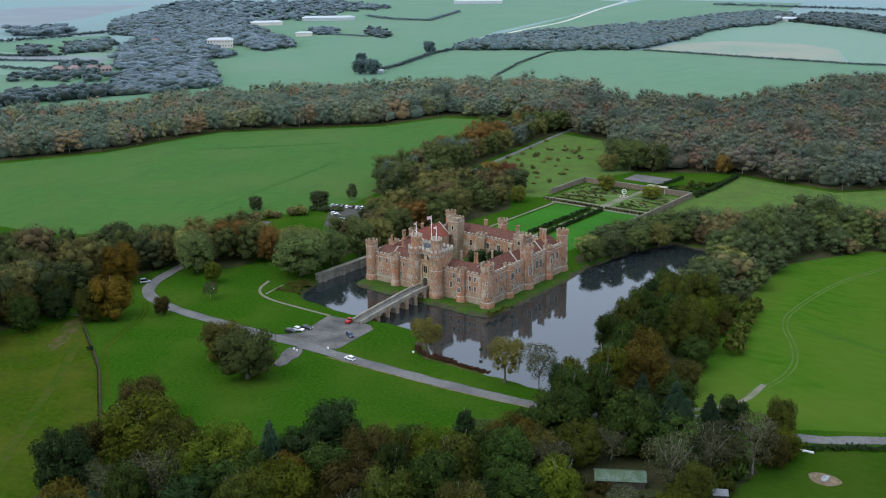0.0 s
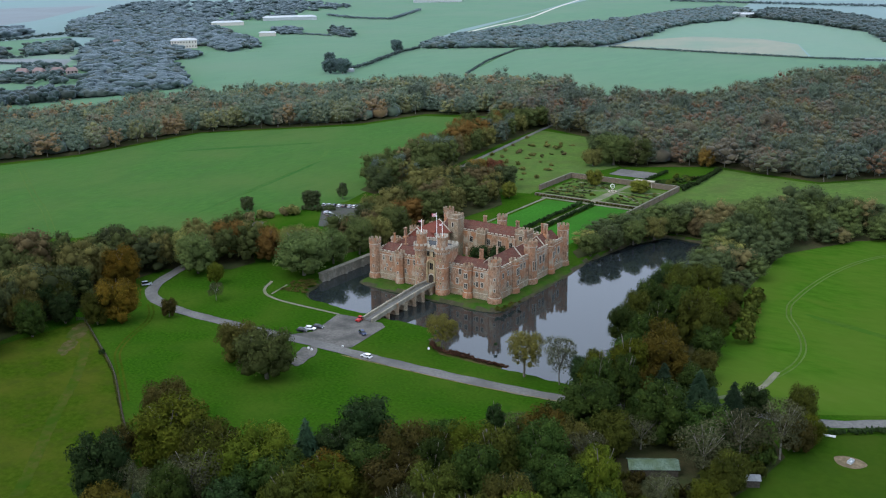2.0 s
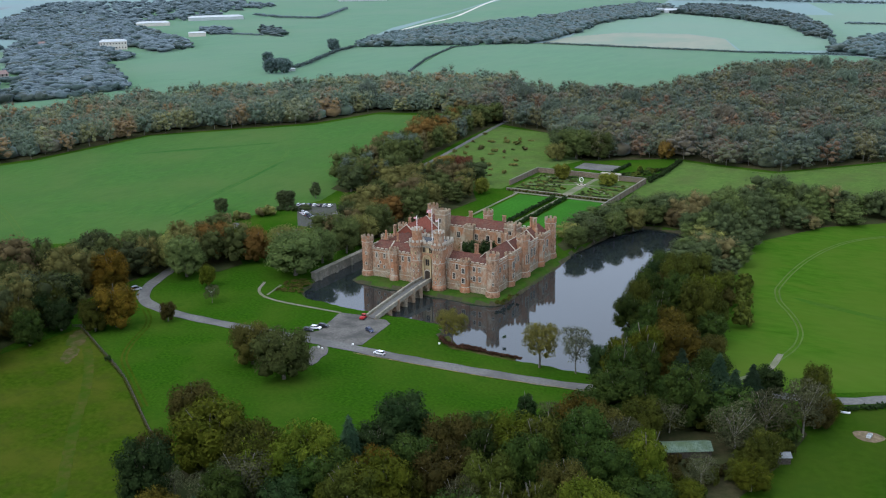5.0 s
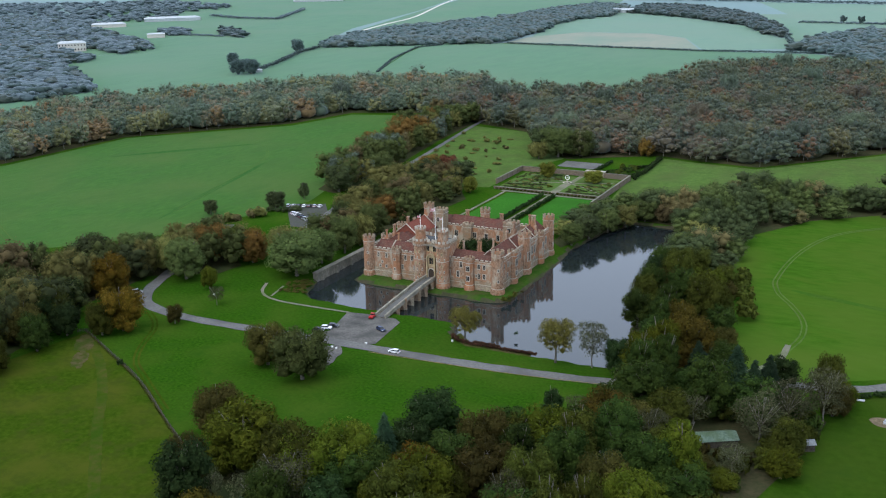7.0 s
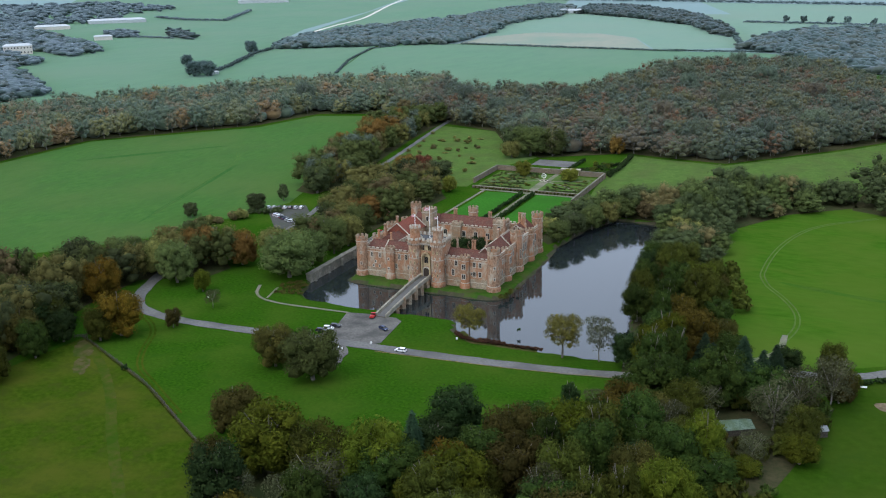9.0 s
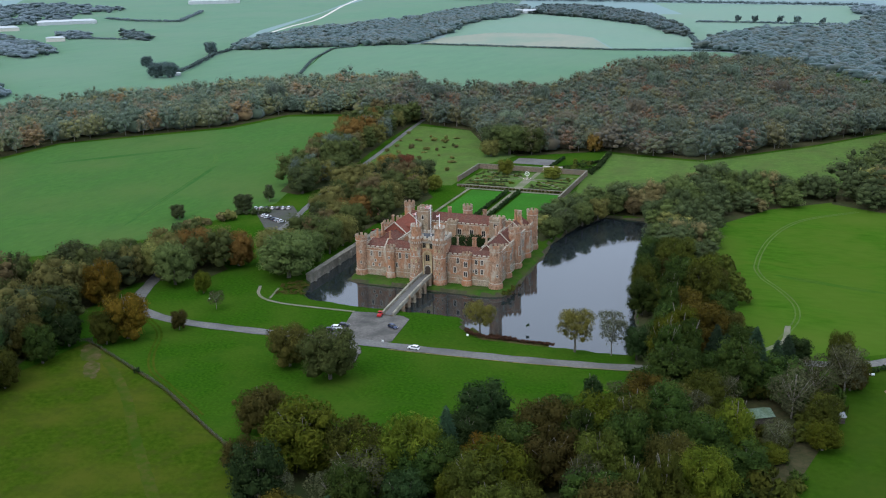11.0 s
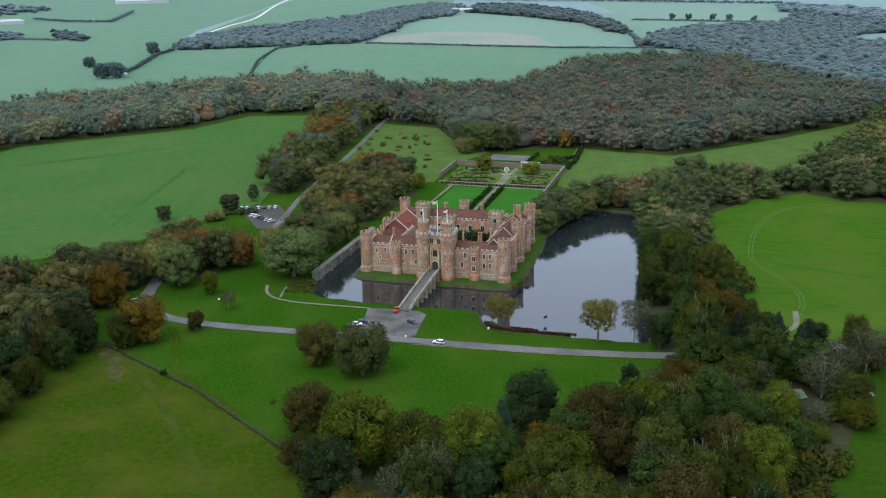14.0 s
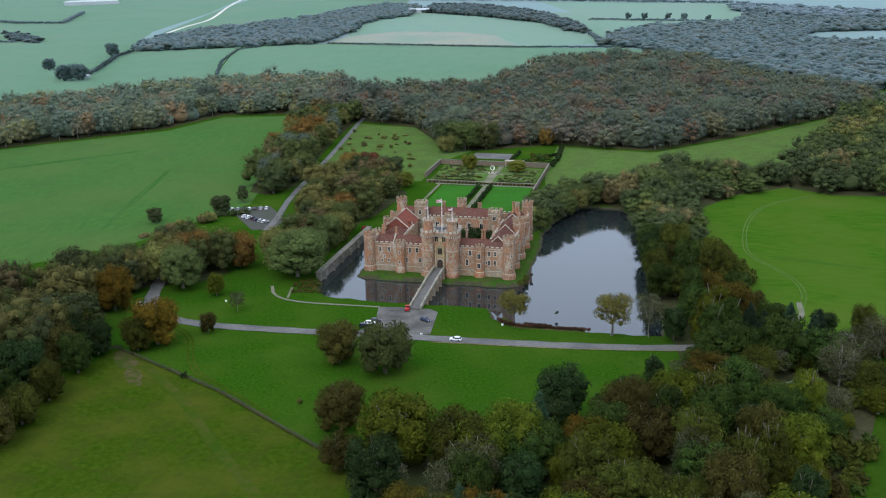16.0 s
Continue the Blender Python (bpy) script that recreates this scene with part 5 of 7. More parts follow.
# trees that stand alone or are seen close
for kind, x, y, r, h, form, label in (
        ("orange", -80, -99, 8.4, 19.0, 0, "orange and gold autumn tree by the drive"), ("olive", -84, -106, 5.5, 14.0, 0, ""), ("orange", -114, -70, 8.2, 19.0, 1, ""), ("brown", -67, -85, 3.2, 8.0, 0, "small brown-leaved tree beside the drive"),
        ("yellow", -82, -46, 3.8, 10.5, 1, "slim young yellow-green tree on the lawn"), ("grey", -66, -61, 3.6, 8.0, 0, "small thin tree on the lawn"), ("brown", -10, -102, 7.4, 16.0, 1, ""), ("lawn_olive", 8, -107, 9.6, 19.0, 0, "wide olive-green tree on the lawn"),
        ("brown", 6, -148, 8.0, 15.0, 2, ""), ("willow", 43, -53.5, 6.0, 14.0, 2, "round pale olive willow on the moat bank"), ("willow", 80, -58, 6.6, 16.5, 0, "yellow-green tree with open branches by the moat"), ("grey", 93, -57, 6.0, 17.0, 1, "nearly bare pale tree by the moat"), ("dark", 102, -58, 4.6, 13.0, 1, ""),
        ("mid_green", -58, -16, 12.5, 20.5, 0, "massive green oak beside the moat"), ("mid_olive", -70, -4, 11.5, 19.5, 1, ""), ("mid_green", -58, 4, 8.0, 17.0, 2, ""), ("mid_green", -57, 22, 7.0, 18.0, 0, ""), ("mid_olive", -57, 36, 7.0, 17.0, 1, ""), ("mid_green", -58, 52, 7.5, 18.0, 2, ""), ("mid_dark", -127, 126, 8.0, 17.0, 0, ""), ("mid_dark", -137, 77, 5.8, 11.0, 1, ""), ("mid_dark", -136, 103, 3.4, 10.0, 2, ""), ("mid_dark", -163, 53, 4.6, 8.5, 0, ""),
        ("yellow", 28, -164, 12.0, 20.5, 0, "tall spreading yellow-green tree"), ("olive", 46, -166, 9.5, 19.0, 1, ""), ("grey", 52, -178, 8.0, 17.0, 0, ""), ("yellow", 60, -160, 8.5, 20.0, 1, ""), ("dark", 70, -130, 8.2, 18.0, 0, "dense dark evergreen tree"), ("dark", 68, -142, 7.0, 13.0, 1, ""),
        ("yellow", 84, -164, 9.0, 18.5, 2, ""), ("green", 89, -118, 5.6, 12.0, 1, ""), ("dark", 96, -102, 4.0, 12.0, 0, ""), ("brown", 95, -150, 9.0, 16.0, 0, ""), ("yellow", 104, -126, 8.6, 18.0, 1, ""), ("brown", 14, -172, 6.0, 11.0, 0, ""),
        ("fir", 148, -66, 5.2, 16.8, 1, ""), ("fir", 139, -70, 5.0, 16.0, 0, ""), ("fir", 141, -58, 5.2, 17.6, 0, ""), ("fir", 132, -64, 5.0, 16.0, 1, ""), ("fir", 151, -56, 5.0, 15.2, 1, ""), ("fir", 128, -54, 4.8, 15.2, 0, ""), ("dark", 154, -46, 4.6, 11.0, 0, ""), ("olive", 116, 44, 4.8, 11.0, 0, ""), ("brown", 120, 26, 5.0, 10.0, 1, ""), ("olive", 123, 8, 5.2, 11.5, 2, ""), ("green", 126, -10, 5.4, 12.0, 0, ""), ("brown", 131, -27, 5.0, 11.0, 1, ""), ("gold", 122, -40, 8.2, 19.0, 0, ""), ("grey", 126, -104, 6.0, 12.0, 1, ""), ("olive", 132, -112, 6.0, 11.0, 1, ""), ("brown", 120, -100, 6.0, 13.0, 2, ""), ("gold", 114, -24, 7.0, 17.0, 2, ""), ("green", 96, -14, 6.0, 16.0, 1, ""), ("olive", 94, 2, 6.0, 17.0, 0, ""), ("green", 93, 16, 6.2, 17.0, 2, ""), ("dark", 91, 30, 5.6, 16.0, 0, ""), ("green", 90, 44, 6.0, 16.5, 1, ""), ("mid_green", 36, 79, 5.6, 11.0, 0, ""), ("mid_dark", 40, 93, 5.6, 12.0, 1, "dark round tree on the lake shore"), ("mid_green", 45, 107, 6.0, 12.5, 2, ""), ("mid_olive", 50, 121, 5.6, 12.0, 0, ""), ("mid_green", 56, 135, 6.0, 12.0, 1, ""), ("mid_brown", 66, 137, 5.4, 10.0, 0, "brown-leaved tree on the lake shore"), ("mid_dark", 77, 127, 5.6, 12.0, 2, "dark round tree on the lake shore"),
        ("grey", 160, -76, 7.4, 16.0, 1, ""), ("grey", 154, -88, 8.0, 15.0, 0, ""), ("grey", 169, -68, 6.6, 18.0, 2, ""), ("grey", 134, -84, 6.0, 11.0, 0, ""), ("olive", 168, -44, 5.2, 14.0, 1, ""), ("yellow", 173, -53, 4.4, 9.0, 0, ""), ("yellow", 163, -106, 5.6, 9.0, 1, ""), ("yellow", 150, -118, 4.4, 5.5, 1, ""), ("brown", 143, -112, 4.0, 5.0, 0, ""),
        ("olive", 163, -93, 6.0, 12.0, 1, ""), ("brown", 171, -61, 5.0, 11.0, 1, ""), ("olive", 128, -92, 7.0, 14.0, 0, ""), ("green", 118, -84, 9.0, 19.0, 1, ""),
        ("dark", -96, -112, 6.0, 13.0, 0, ""), ("olive", -106, -109, 7.5, 18.0, 1, ""), ("green", -94, -128, 6.0, 15.0, 2, ""), ("brown", -104, -125, 7.5, 17.0, 0, ""), ("olive", -91, -149, 6.0, 14.0, 1, ""), ("dark", -101, -146, 7.5, 19.0, 2, ""), ("olive", -89, -166, 6.0, 13.0, 0, ""), ("green", -99, -163, 7.5, 18.0, 1, ""), ("brown", -87, -180, 6.0, 15.0, 2, ""), ("olive", -97, -177, 7.5, 17.0, 0, ""), ("dark", -112, -98, 8.0, 16.0, 1, ""), ("dark", -108, -112, 8.0, 16.0, 2, ""), ("mid_green", -100, -40, 9.0, 19.0, 0, ""), ("mid_olive", -112, -34, 9.0, 18.0, 1, ""), ("mid_orange", -108, -12, 9.0, 18.0, 1, ""), ("yellow", -98, -4, 8.0, 15.0, 2, ""), ("mid_orange", -88, -8, 8.0, 17.0, 0, ""), ("mid_green", -128, -40, 9.0, 19.0, 2, ""), ("mid_dark", -142, -52, 9.0, 19.0, 0, ""),
        ("mid_orange", -101, 193, 7.0, 13.0, 0, "bright orange autumn tree at the meadow edge"), ("mid_red", -91, 199, 6.4, 12.0, 1, "russet autumn tree at the meadow edge"), ("mid_orange", 10, 298, 6.0, 13.0, 1, "bright orange autumn tree by the wood"), ("mid_dark", -70, 176, 8.0, 15.0, 0, ""),
        ("mid_yellow", -55, 156, 5.0, 10.0, 0, "round yellow-green tree near the lawns"), ("mid_yellow", -66, 150, 5.2, 11.0, 2, "round yellow-green tree near the lawns"), ("mid_yellow", -28, 211, 5.6, 10.0, 1, "round yellow-green tree in the walled garden"), ("mid_yellow", 3, 208, 6.2, 8.0, 2, "low spreading yellow-green tree in the walled garden"),
        ("mid_green", -44, 272, 12.0, 21.0, 0, "massive green oak at the meadow edge"), ("mid_dark", -58, 284, 11.0, 20.0, 1, ""), ("mid_green", -30, 280, 11.0, 19.0, 1, "massive green oak at the meadow edge"), ("mid_olive", -54, 262, 7.0, 12.0, 1, "round olive-green tree at the meadow edge"), ("dark", 3, 34, 5.0, 11.5, 0, "dark leafy tree in the court"), ("dark", 10, 38, 5.0, 11.0, 1, "dark leafy tree in the court"), ("dark", 16.5, 36, 4.4, 11.0, 2, "dark leafy tree in the court"), ("green", 10, 25, 4.2, 9.5, 1, "leafy green tree in the court"),
        ("far", -628, 660, 8.0, 14.0, 0, ""), ("far", -550, 572, 10.0, 18.0, 0, ""), ("far", -536, 576, 10.0, 19.0, 1, ""), ("far", -630, 804, 9.0, 19.0, 2, "")):
    tree(kind, x, y, r, h, form, label=label)
LONE = np.array([o.matrix_basis.translation[:2] for o in bpy.data.objects if o.name.startswith("tree")])

GROVE = (("green", 0.25), ("dark", 0.10), ("olive", 0.31), ("brown", 0.06), ("gold", 0.04), ("yellow", 0.13), ("orange", 0.03), ("fir", 0.04), ("grey", 0.04))
for x, y in scatter(WOODS["south_wood"], 12.0, 1, 3.0):
    if np.hypot(*(LONE - (x, y)).T).min() < 7:
        continue
    ahead, aside = (x - 142) * 0.42 - (y + 94) * 0.91, (x - 142) * 0.91 + (y + 94) * 0.42
    if abs(aside) < 9 and -6 < ahead < 9:
        continue
    kind = pick(GROVE, tree_rng.random())
    r = tree_rng.uniform(5.2, 8.6) * (0.62 if kind == "fir" else 1)
    h = tree_rng.uniform(11.0, 21.5)
    if abs(aside) < 10 and 0 < ahead < 36:
        r, h = min(r, 5.0), min(h, 1.0 + 0.42 * ahead)
    tree(kind, x, y, r, h, group="trees of the south wood")


# tall single crowns that stand out of the north wood
for kind, x, y, r, h in (("wood_green", -60, 330, 11, 23), ("wood_dark", -110, 380, 10, 22), ("wood_brown", -20, 340, 9, 22), ("wood_green", 60, 330, 11, 22), ("wood_dark", 100, 350, 10, 23), ("wood_brown", 20, 400, 10, 24), ("wood_green", 130, 400, 11, 24), ("wood_dark", -70, 450, 10, 25), ("wood_green", 60, 470, 11, 25), ("wood_dark", 10, 560, 10, 26), ("wood_brown", 120, 540, 11, 25), ("wood_green", 180, 470, 11, 24), ("wood_dark", 70, 640, 11, 27), ("wood_dark", 30, 740, 10, 28), ("wood_green", -10, 650, 10, 26), ("wood_dark", -160, 440, 10, 24), ("wood_green", -240, 440, 9, 24), ("wood_dark", -300, 400, 9, 24)):
    tree(kind, x, y, r, h, label="tall " + {"wood_green": "green", "wood_dark": "dark green", "wood_brown": "brown"}[kind] + " tree above the north wood", group="tall trees of the north wood")


# far woods, each one mass of many crowns
def far_wood(name, outline, spacing, seed, mix, heights, leaves, leaf, label, lobes=5, wide=None, core=0.62, shape=(6.0, 17.0), level=1, under=0.0, edge=1.0):
    rng = np.random.default_rng(seed)
    shapes = [crown_shape(seed * 7 + i, shape[0], -0.05 * shape[1], shape[1], lobes, leaves, leaf * shape[0], level, core=core, plump=1.12, spray=0.6, loose=0.3, pointed=0.12 * (i % 3)) for i in range(9)]
    shapes = [(v / np.array((shape[0], shape[0], v[:, 2].max())), f) for v, f in shapes]
    names = [k for k, _ in mix]
    at = scatter(outline, spacing, seed)
    depth = edge_distance(at, outline)
    verts, faces, slots, count = [], [], [], 0
    for i, (x, y) in enumerate(at):
        v, f = shapes[rng.integers(9)]
        swell = noise.noise(Vector((x / 38, y / 38, seed)))
        a, r = rng.uniform(0, math.tau), (wide or spacing) * rng.uniform(0.38, 0.64) * (1.4 if rng.random() < 0.22 else 1)
        h = rng.uniform(*heights) * (1 + 0.22 * swell) * (1.0 if r < 0.66 * (wide or spacing) else 1.1) * min(1.0, edge + 0.3 * depth[i] / spacing)
        c, s = math.cos(a), math.sin(a)
        verts.append(np.stack((x + r * (c * v[:, 0] - s * v[:, 1]), y + r * (s * v[:, 0] + c * v[:, 1]), h * v[:, 2]), 1))
        faces.append(f + count)
        slots.append(np.full(len(f), names.index(pick(mix, min(0.999, max(0, 0.5 + 0.85 * (rng.random() - 0.5) + 0.75 * noise.noise(Vector((x / 30, y / 30, seed + 9)))))))))
        count += len(v)
        # low domes added in the gaps between crowns keep them light, as haze would
        if under and depth[i] > (1.0 if under < 0.7 else 0.5) * spacing:
            v, f = ico(1)
            r, h = 0.72 * spacing, h * under * rng.uniform(0.9, 1.1)
            v = v * (1 + 0.16 * rng.standard_normal(len(v))[:, None])
            verts.append(np.stack((x + r * v[:, 0], y + r * v[:, 1], h * (0.45 + 0.55 * v[:, 2])), 1))
            faces.append(f + count)
            slots.append(np.full(len(f), slots[-1][0]))
            count += len(v)
    mats = [LEAF[k] for k in names]
    if mix is AUTUMN:
        mats.append(PALE_BARK)
        near = depth < 9
        for (x, y) in at[near]:
            r, h, n = rng.uniform(0.18, 0.32), rng.uniform(7, 12), 5
            a = math.tau * np.arange(n) / n
            lean = rng.uniform(-0.5, 0.5, 2)
            ring = np.stack((np.cos(a), np.sin(a)), 1)
            verts.append(np.concatenate((np.column_stack((ring * r + (x, y), np.zeros(n))), np.column_stack((ring * r * 0.5 + (x, y) + lean, np.full(n, h))))))
            k = np.arange(n)
            faces.append(np.concatenate((np.stack((k, (k + 1) % n, n + k), 1), np.stack(((k + 1) % n, n + (k + 1) % n, n + k), 1))) + count)
            slots.append(np.full(2 * n, len(names)))
            count += 2 * n
    me = mesh_from(name, np.concatenate(verts), np.concatenate(faces), mats, np.concatenate(slots))
    return tagged(new(name, me), label, "woodland", kind="stuff")


AUTUMN = (("wood_yellow", 0.06), ("wood_olive", 0.20), ("wood_green", 0.24), ("wood_dark", 0.26), ("wood_brown", 0.21), ("wood_orange", 0.03))
NEAR = (("mid_orange", 0.03), ("mid_yellow", 0.03), ("mid_olive", 0.43), ("mid_green", 0.30), ("mid_dark", 0.08), ("mid_brown", 0.10))
LAKE = (("mid_brown", 0.03), ("mid_olive", 0.12), ("mid_green", 0.40), ("mid_dark", 0.45))
ROW = (("mid_orange", 0.02), ("mid_olive", 0.24), ("mid_green", 0.42), ("wood_dark", 0.22), ("mid_brown", 0.10))
DRIVE = (("mid_olive", 0.26), ("mid_green", 0.38), ("mid_dark", 0.26), ("mid_brown", 0.10))
far_wood("lake_wood", WOODS["lake_wood"], 10.5, 2, LAKE, (14, 20), 950, 0.05, "dense green trees round the lake", 18, 13.5, 0.6, level=0, under=0.0, edge=0.5)
far_wood("drive_wood", WOODS["drive_wood"], 12, 3, DRIVE, (14, 21), 950, 0.05, "dense broadleaf trees beside the drive", 18, 13.5, 0.6, level=0, under=0.0)
far_wood("car_park_wood", WOODS["car_park_wood"], 11, 4, NEAR, (12, 18), 950, 0.05, "dense trees between castle and car park", 18, 13.5, 0.6, level=0, under=0.0)
far_wood("avenue", WOODS["avenue"], 11, 5, ROW, (15, 20), 950, 0.05, "thick avenue of dark trees", 18, 13.5, 0.6, level=0, under=0.0)
far_wood("west_wood", WOODS["west_wood"], 11.5, 11, AUTUMN, (15, 21), 300, 0.064, "dense autumn woodland beside the large field", 13, 15.5, 0.5, (5.5, 17.0), 0, 0.55)
far_wood("north_wood", WOODS["north_wood"], 12.0, 12, AUTUMN, (14, 21), 300, 0.064, "dense mixed autumn woodland behind the gardens", 13, 15.5, 0.5, (5.5, 17.0), 0, 0.55)
far_wood("east_ride_wood", WOODS["east_ride_wood"], 11.0, 13, LAKE, (14, 20), 300, 0.064, "dark autumn woodland at the field edge", 13, 15.5, 0.5, (5.5, 17.0), 0, 0.55)
# distant woods use the leaf colours that have haze painted in
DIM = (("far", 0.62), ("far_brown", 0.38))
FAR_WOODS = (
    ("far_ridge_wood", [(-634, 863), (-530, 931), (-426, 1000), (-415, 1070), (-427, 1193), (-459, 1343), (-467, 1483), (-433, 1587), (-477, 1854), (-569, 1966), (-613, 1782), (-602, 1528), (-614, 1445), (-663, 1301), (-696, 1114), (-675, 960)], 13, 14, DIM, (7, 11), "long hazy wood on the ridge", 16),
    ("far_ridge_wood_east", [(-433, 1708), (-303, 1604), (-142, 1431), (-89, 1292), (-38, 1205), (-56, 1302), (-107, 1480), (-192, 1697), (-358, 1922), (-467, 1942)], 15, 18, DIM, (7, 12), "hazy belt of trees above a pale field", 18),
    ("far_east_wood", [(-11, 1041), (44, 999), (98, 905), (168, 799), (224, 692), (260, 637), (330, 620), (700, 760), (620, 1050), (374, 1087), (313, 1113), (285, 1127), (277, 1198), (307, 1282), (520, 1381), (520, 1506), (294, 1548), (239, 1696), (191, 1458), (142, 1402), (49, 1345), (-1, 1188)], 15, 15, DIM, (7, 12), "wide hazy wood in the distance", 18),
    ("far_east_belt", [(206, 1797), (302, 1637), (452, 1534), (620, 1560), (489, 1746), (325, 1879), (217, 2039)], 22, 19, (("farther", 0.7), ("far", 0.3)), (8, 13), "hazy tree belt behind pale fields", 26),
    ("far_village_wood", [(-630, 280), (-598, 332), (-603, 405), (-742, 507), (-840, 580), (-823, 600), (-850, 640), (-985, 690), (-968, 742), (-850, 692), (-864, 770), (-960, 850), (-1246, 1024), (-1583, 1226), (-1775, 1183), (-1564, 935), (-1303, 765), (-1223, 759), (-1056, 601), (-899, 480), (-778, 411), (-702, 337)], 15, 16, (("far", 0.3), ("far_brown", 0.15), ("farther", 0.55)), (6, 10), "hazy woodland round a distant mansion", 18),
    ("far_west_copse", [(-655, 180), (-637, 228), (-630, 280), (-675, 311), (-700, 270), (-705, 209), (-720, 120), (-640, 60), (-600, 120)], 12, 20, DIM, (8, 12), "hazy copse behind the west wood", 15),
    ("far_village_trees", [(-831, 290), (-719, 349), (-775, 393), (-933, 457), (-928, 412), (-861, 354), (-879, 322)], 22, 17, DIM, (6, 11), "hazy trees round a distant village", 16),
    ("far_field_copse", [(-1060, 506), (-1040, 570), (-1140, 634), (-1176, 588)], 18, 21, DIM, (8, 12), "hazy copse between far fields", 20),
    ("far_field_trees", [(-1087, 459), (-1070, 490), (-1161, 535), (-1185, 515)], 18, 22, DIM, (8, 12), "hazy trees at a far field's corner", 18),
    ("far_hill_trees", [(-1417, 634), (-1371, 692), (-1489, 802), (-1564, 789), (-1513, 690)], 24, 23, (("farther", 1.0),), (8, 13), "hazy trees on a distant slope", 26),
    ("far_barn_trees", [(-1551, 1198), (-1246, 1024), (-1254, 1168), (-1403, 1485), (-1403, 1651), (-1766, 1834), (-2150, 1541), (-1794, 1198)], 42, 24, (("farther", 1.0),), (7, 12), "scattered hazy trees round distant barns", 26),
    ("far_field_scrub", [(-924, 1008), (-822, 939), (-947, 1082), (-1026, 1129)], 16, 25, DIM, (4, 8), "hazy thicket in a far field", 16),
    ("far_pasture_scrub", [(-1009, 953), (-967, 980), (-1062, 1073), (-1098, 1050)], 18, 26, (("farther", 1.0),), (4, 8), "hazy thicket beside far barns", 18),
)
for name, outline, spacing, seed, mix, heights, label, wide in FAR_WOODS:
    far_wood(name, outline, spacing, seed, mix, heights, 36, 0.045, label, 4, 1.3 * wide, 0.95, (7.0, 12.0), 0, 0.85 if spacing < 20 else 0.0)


def hedge(name, points, width, high, kind, label, spacing=1.4, leaves=26, closed=False, category="hedge"):
    """A hedge or scrub line: overlapping leafy clumps along a line."""
    rng = np.random.default_rng(len(name) * 13 + int(abs(points[0][0])))
    shapes = [crown_shape(50 + i, 1.0, 0.0, 1.4, 5, leaves, 0.2, core=0.85) for i in range(4)]
    shapes = [(v / np.array((1, 1, v[:, 2].max())), f) for v, f in shapes]
    verts, faces, count = [], [], 0
    for a, b in zip(points, points[1:]):
        a, b = np.array(a, float), np.array(b, float)
        steps = max(1, int(np.linalg.norm(b - a) / spacing))
        for k in range(steps):
            x, y = a + (b - a) * (k + 0.5) / steps + rng.uniform(-0.15, 0.15, 2) * width
            v, f = shapes[rng.integers(4)]
            r, h = width * rng.uniform(0.5, 0.62), high * rng.uniform(0.85, 1.15)
            t = rng.uniform(0, math.tau)
            c, s = math.cos(t), math.sin(t)
            verts.append(np.stack((x + r * (c * v[:, 0] - s * v[:, 1]), y + r * (s * v[:, 0] + c * v[:, 1]), np.maximum(h * v[:, 2], -0.1)), 1))
            faces.append(f + count)
            count += len(v)
    me = mesh_from(name, np.concatenate(verts), np.concatenate(faces), [LEAF[kind]])
    return tagged(new(name, me), label, category, kind="stuff")


def scrub(name, outline, spacing, seed, mix, heights, label, width=None, leaves=60):
    far_wood(name, outline, spacing, seed, mix, heights, leaves, 0.2, label, 5, width, 0.7, (2.0, 2.4), 0)


# ---- the walled garden north of the castle ----
sheet("lawn_north_west", [(-34.5, 70), (-34.5, 164), (-14, 165), (-14, 70)], 0.16, LAWN, "clipped bright green lawn beside yew hedges", "lawn")
sheet("lawn_north_east", [(-4, 70), (-4, 166), (19, 166), (19, 70)], 0.16, LAWN, "clipped bright green lawn beside yew hedges", "lawn")
sheet("garden_walk", [(-10.5, 66), (-10.5, 222), (-7.5, 222), (-7.5, 66)], 0.18, PATHWAY, "straight pale garden walk", "path")
sheet("terrace_walk", [(-40, 166.5), (-40, 169), (21, 169), (21, 166.5)], 0.2, PATHWAY, "pale path along the terrace wall", "path")
sheet("west_walk", [(-38, 70), (-38, 166), (-36.4, 166), (-36.4, 70)], 0.17, PATHWAY, "pale gravel walk beside the lawn", "path")
sheet("garden_bed", [(-46, 174), (-46, 219), (18.5, 219), (18.5, 174)], 0.15, MEADOW, "planted garden ground inside the walls", "garden")
hedge("yew_hedge_west", [(-12.6, 100), (-12.6, 164)], 2.2, 2.6, "dark", "clipped dark yew hedge along the walk")
hedge("yew_hedge_east", [(-5.6, 100), (-5.6, 164)], 2.2, 2.6, "dark", "clipped dark yew hedge along the walk")


def garden_wall(name, x0, y0, x1, y1, high, mat, label):
    w = thing(name, label, "wall", group="walls of the walled garden")
    a, mx, my, length = math.atan2(y1 - y0, x1 - x0), (x0 + x1) / 2, (y0 + y1) / 2, math.hypot(x1 - x0, y1 - y0)
    bm = bmesh.new()
    block(bm, mx, my, -0.3, high, length, 0.6, a)
    part("wall", bm, mat, w)
    bm = bmesh.new()
    block(bm, mx, my, high, high + 0.22, length + 0.2, 0.8, a)
    part("coping", bm, GREY_STONE, w)
    for i in range(int(length / 7) + 1):
        f = i / max(1, int(length / 7))
        bm = bmesh.new()
        block(bm, x0 + f * (x1 - x0), y0 + f * (y1 - y0), -0.3, high + 0.1, 0.7, 1.0, a)
        part("pier", bm, mat, w)


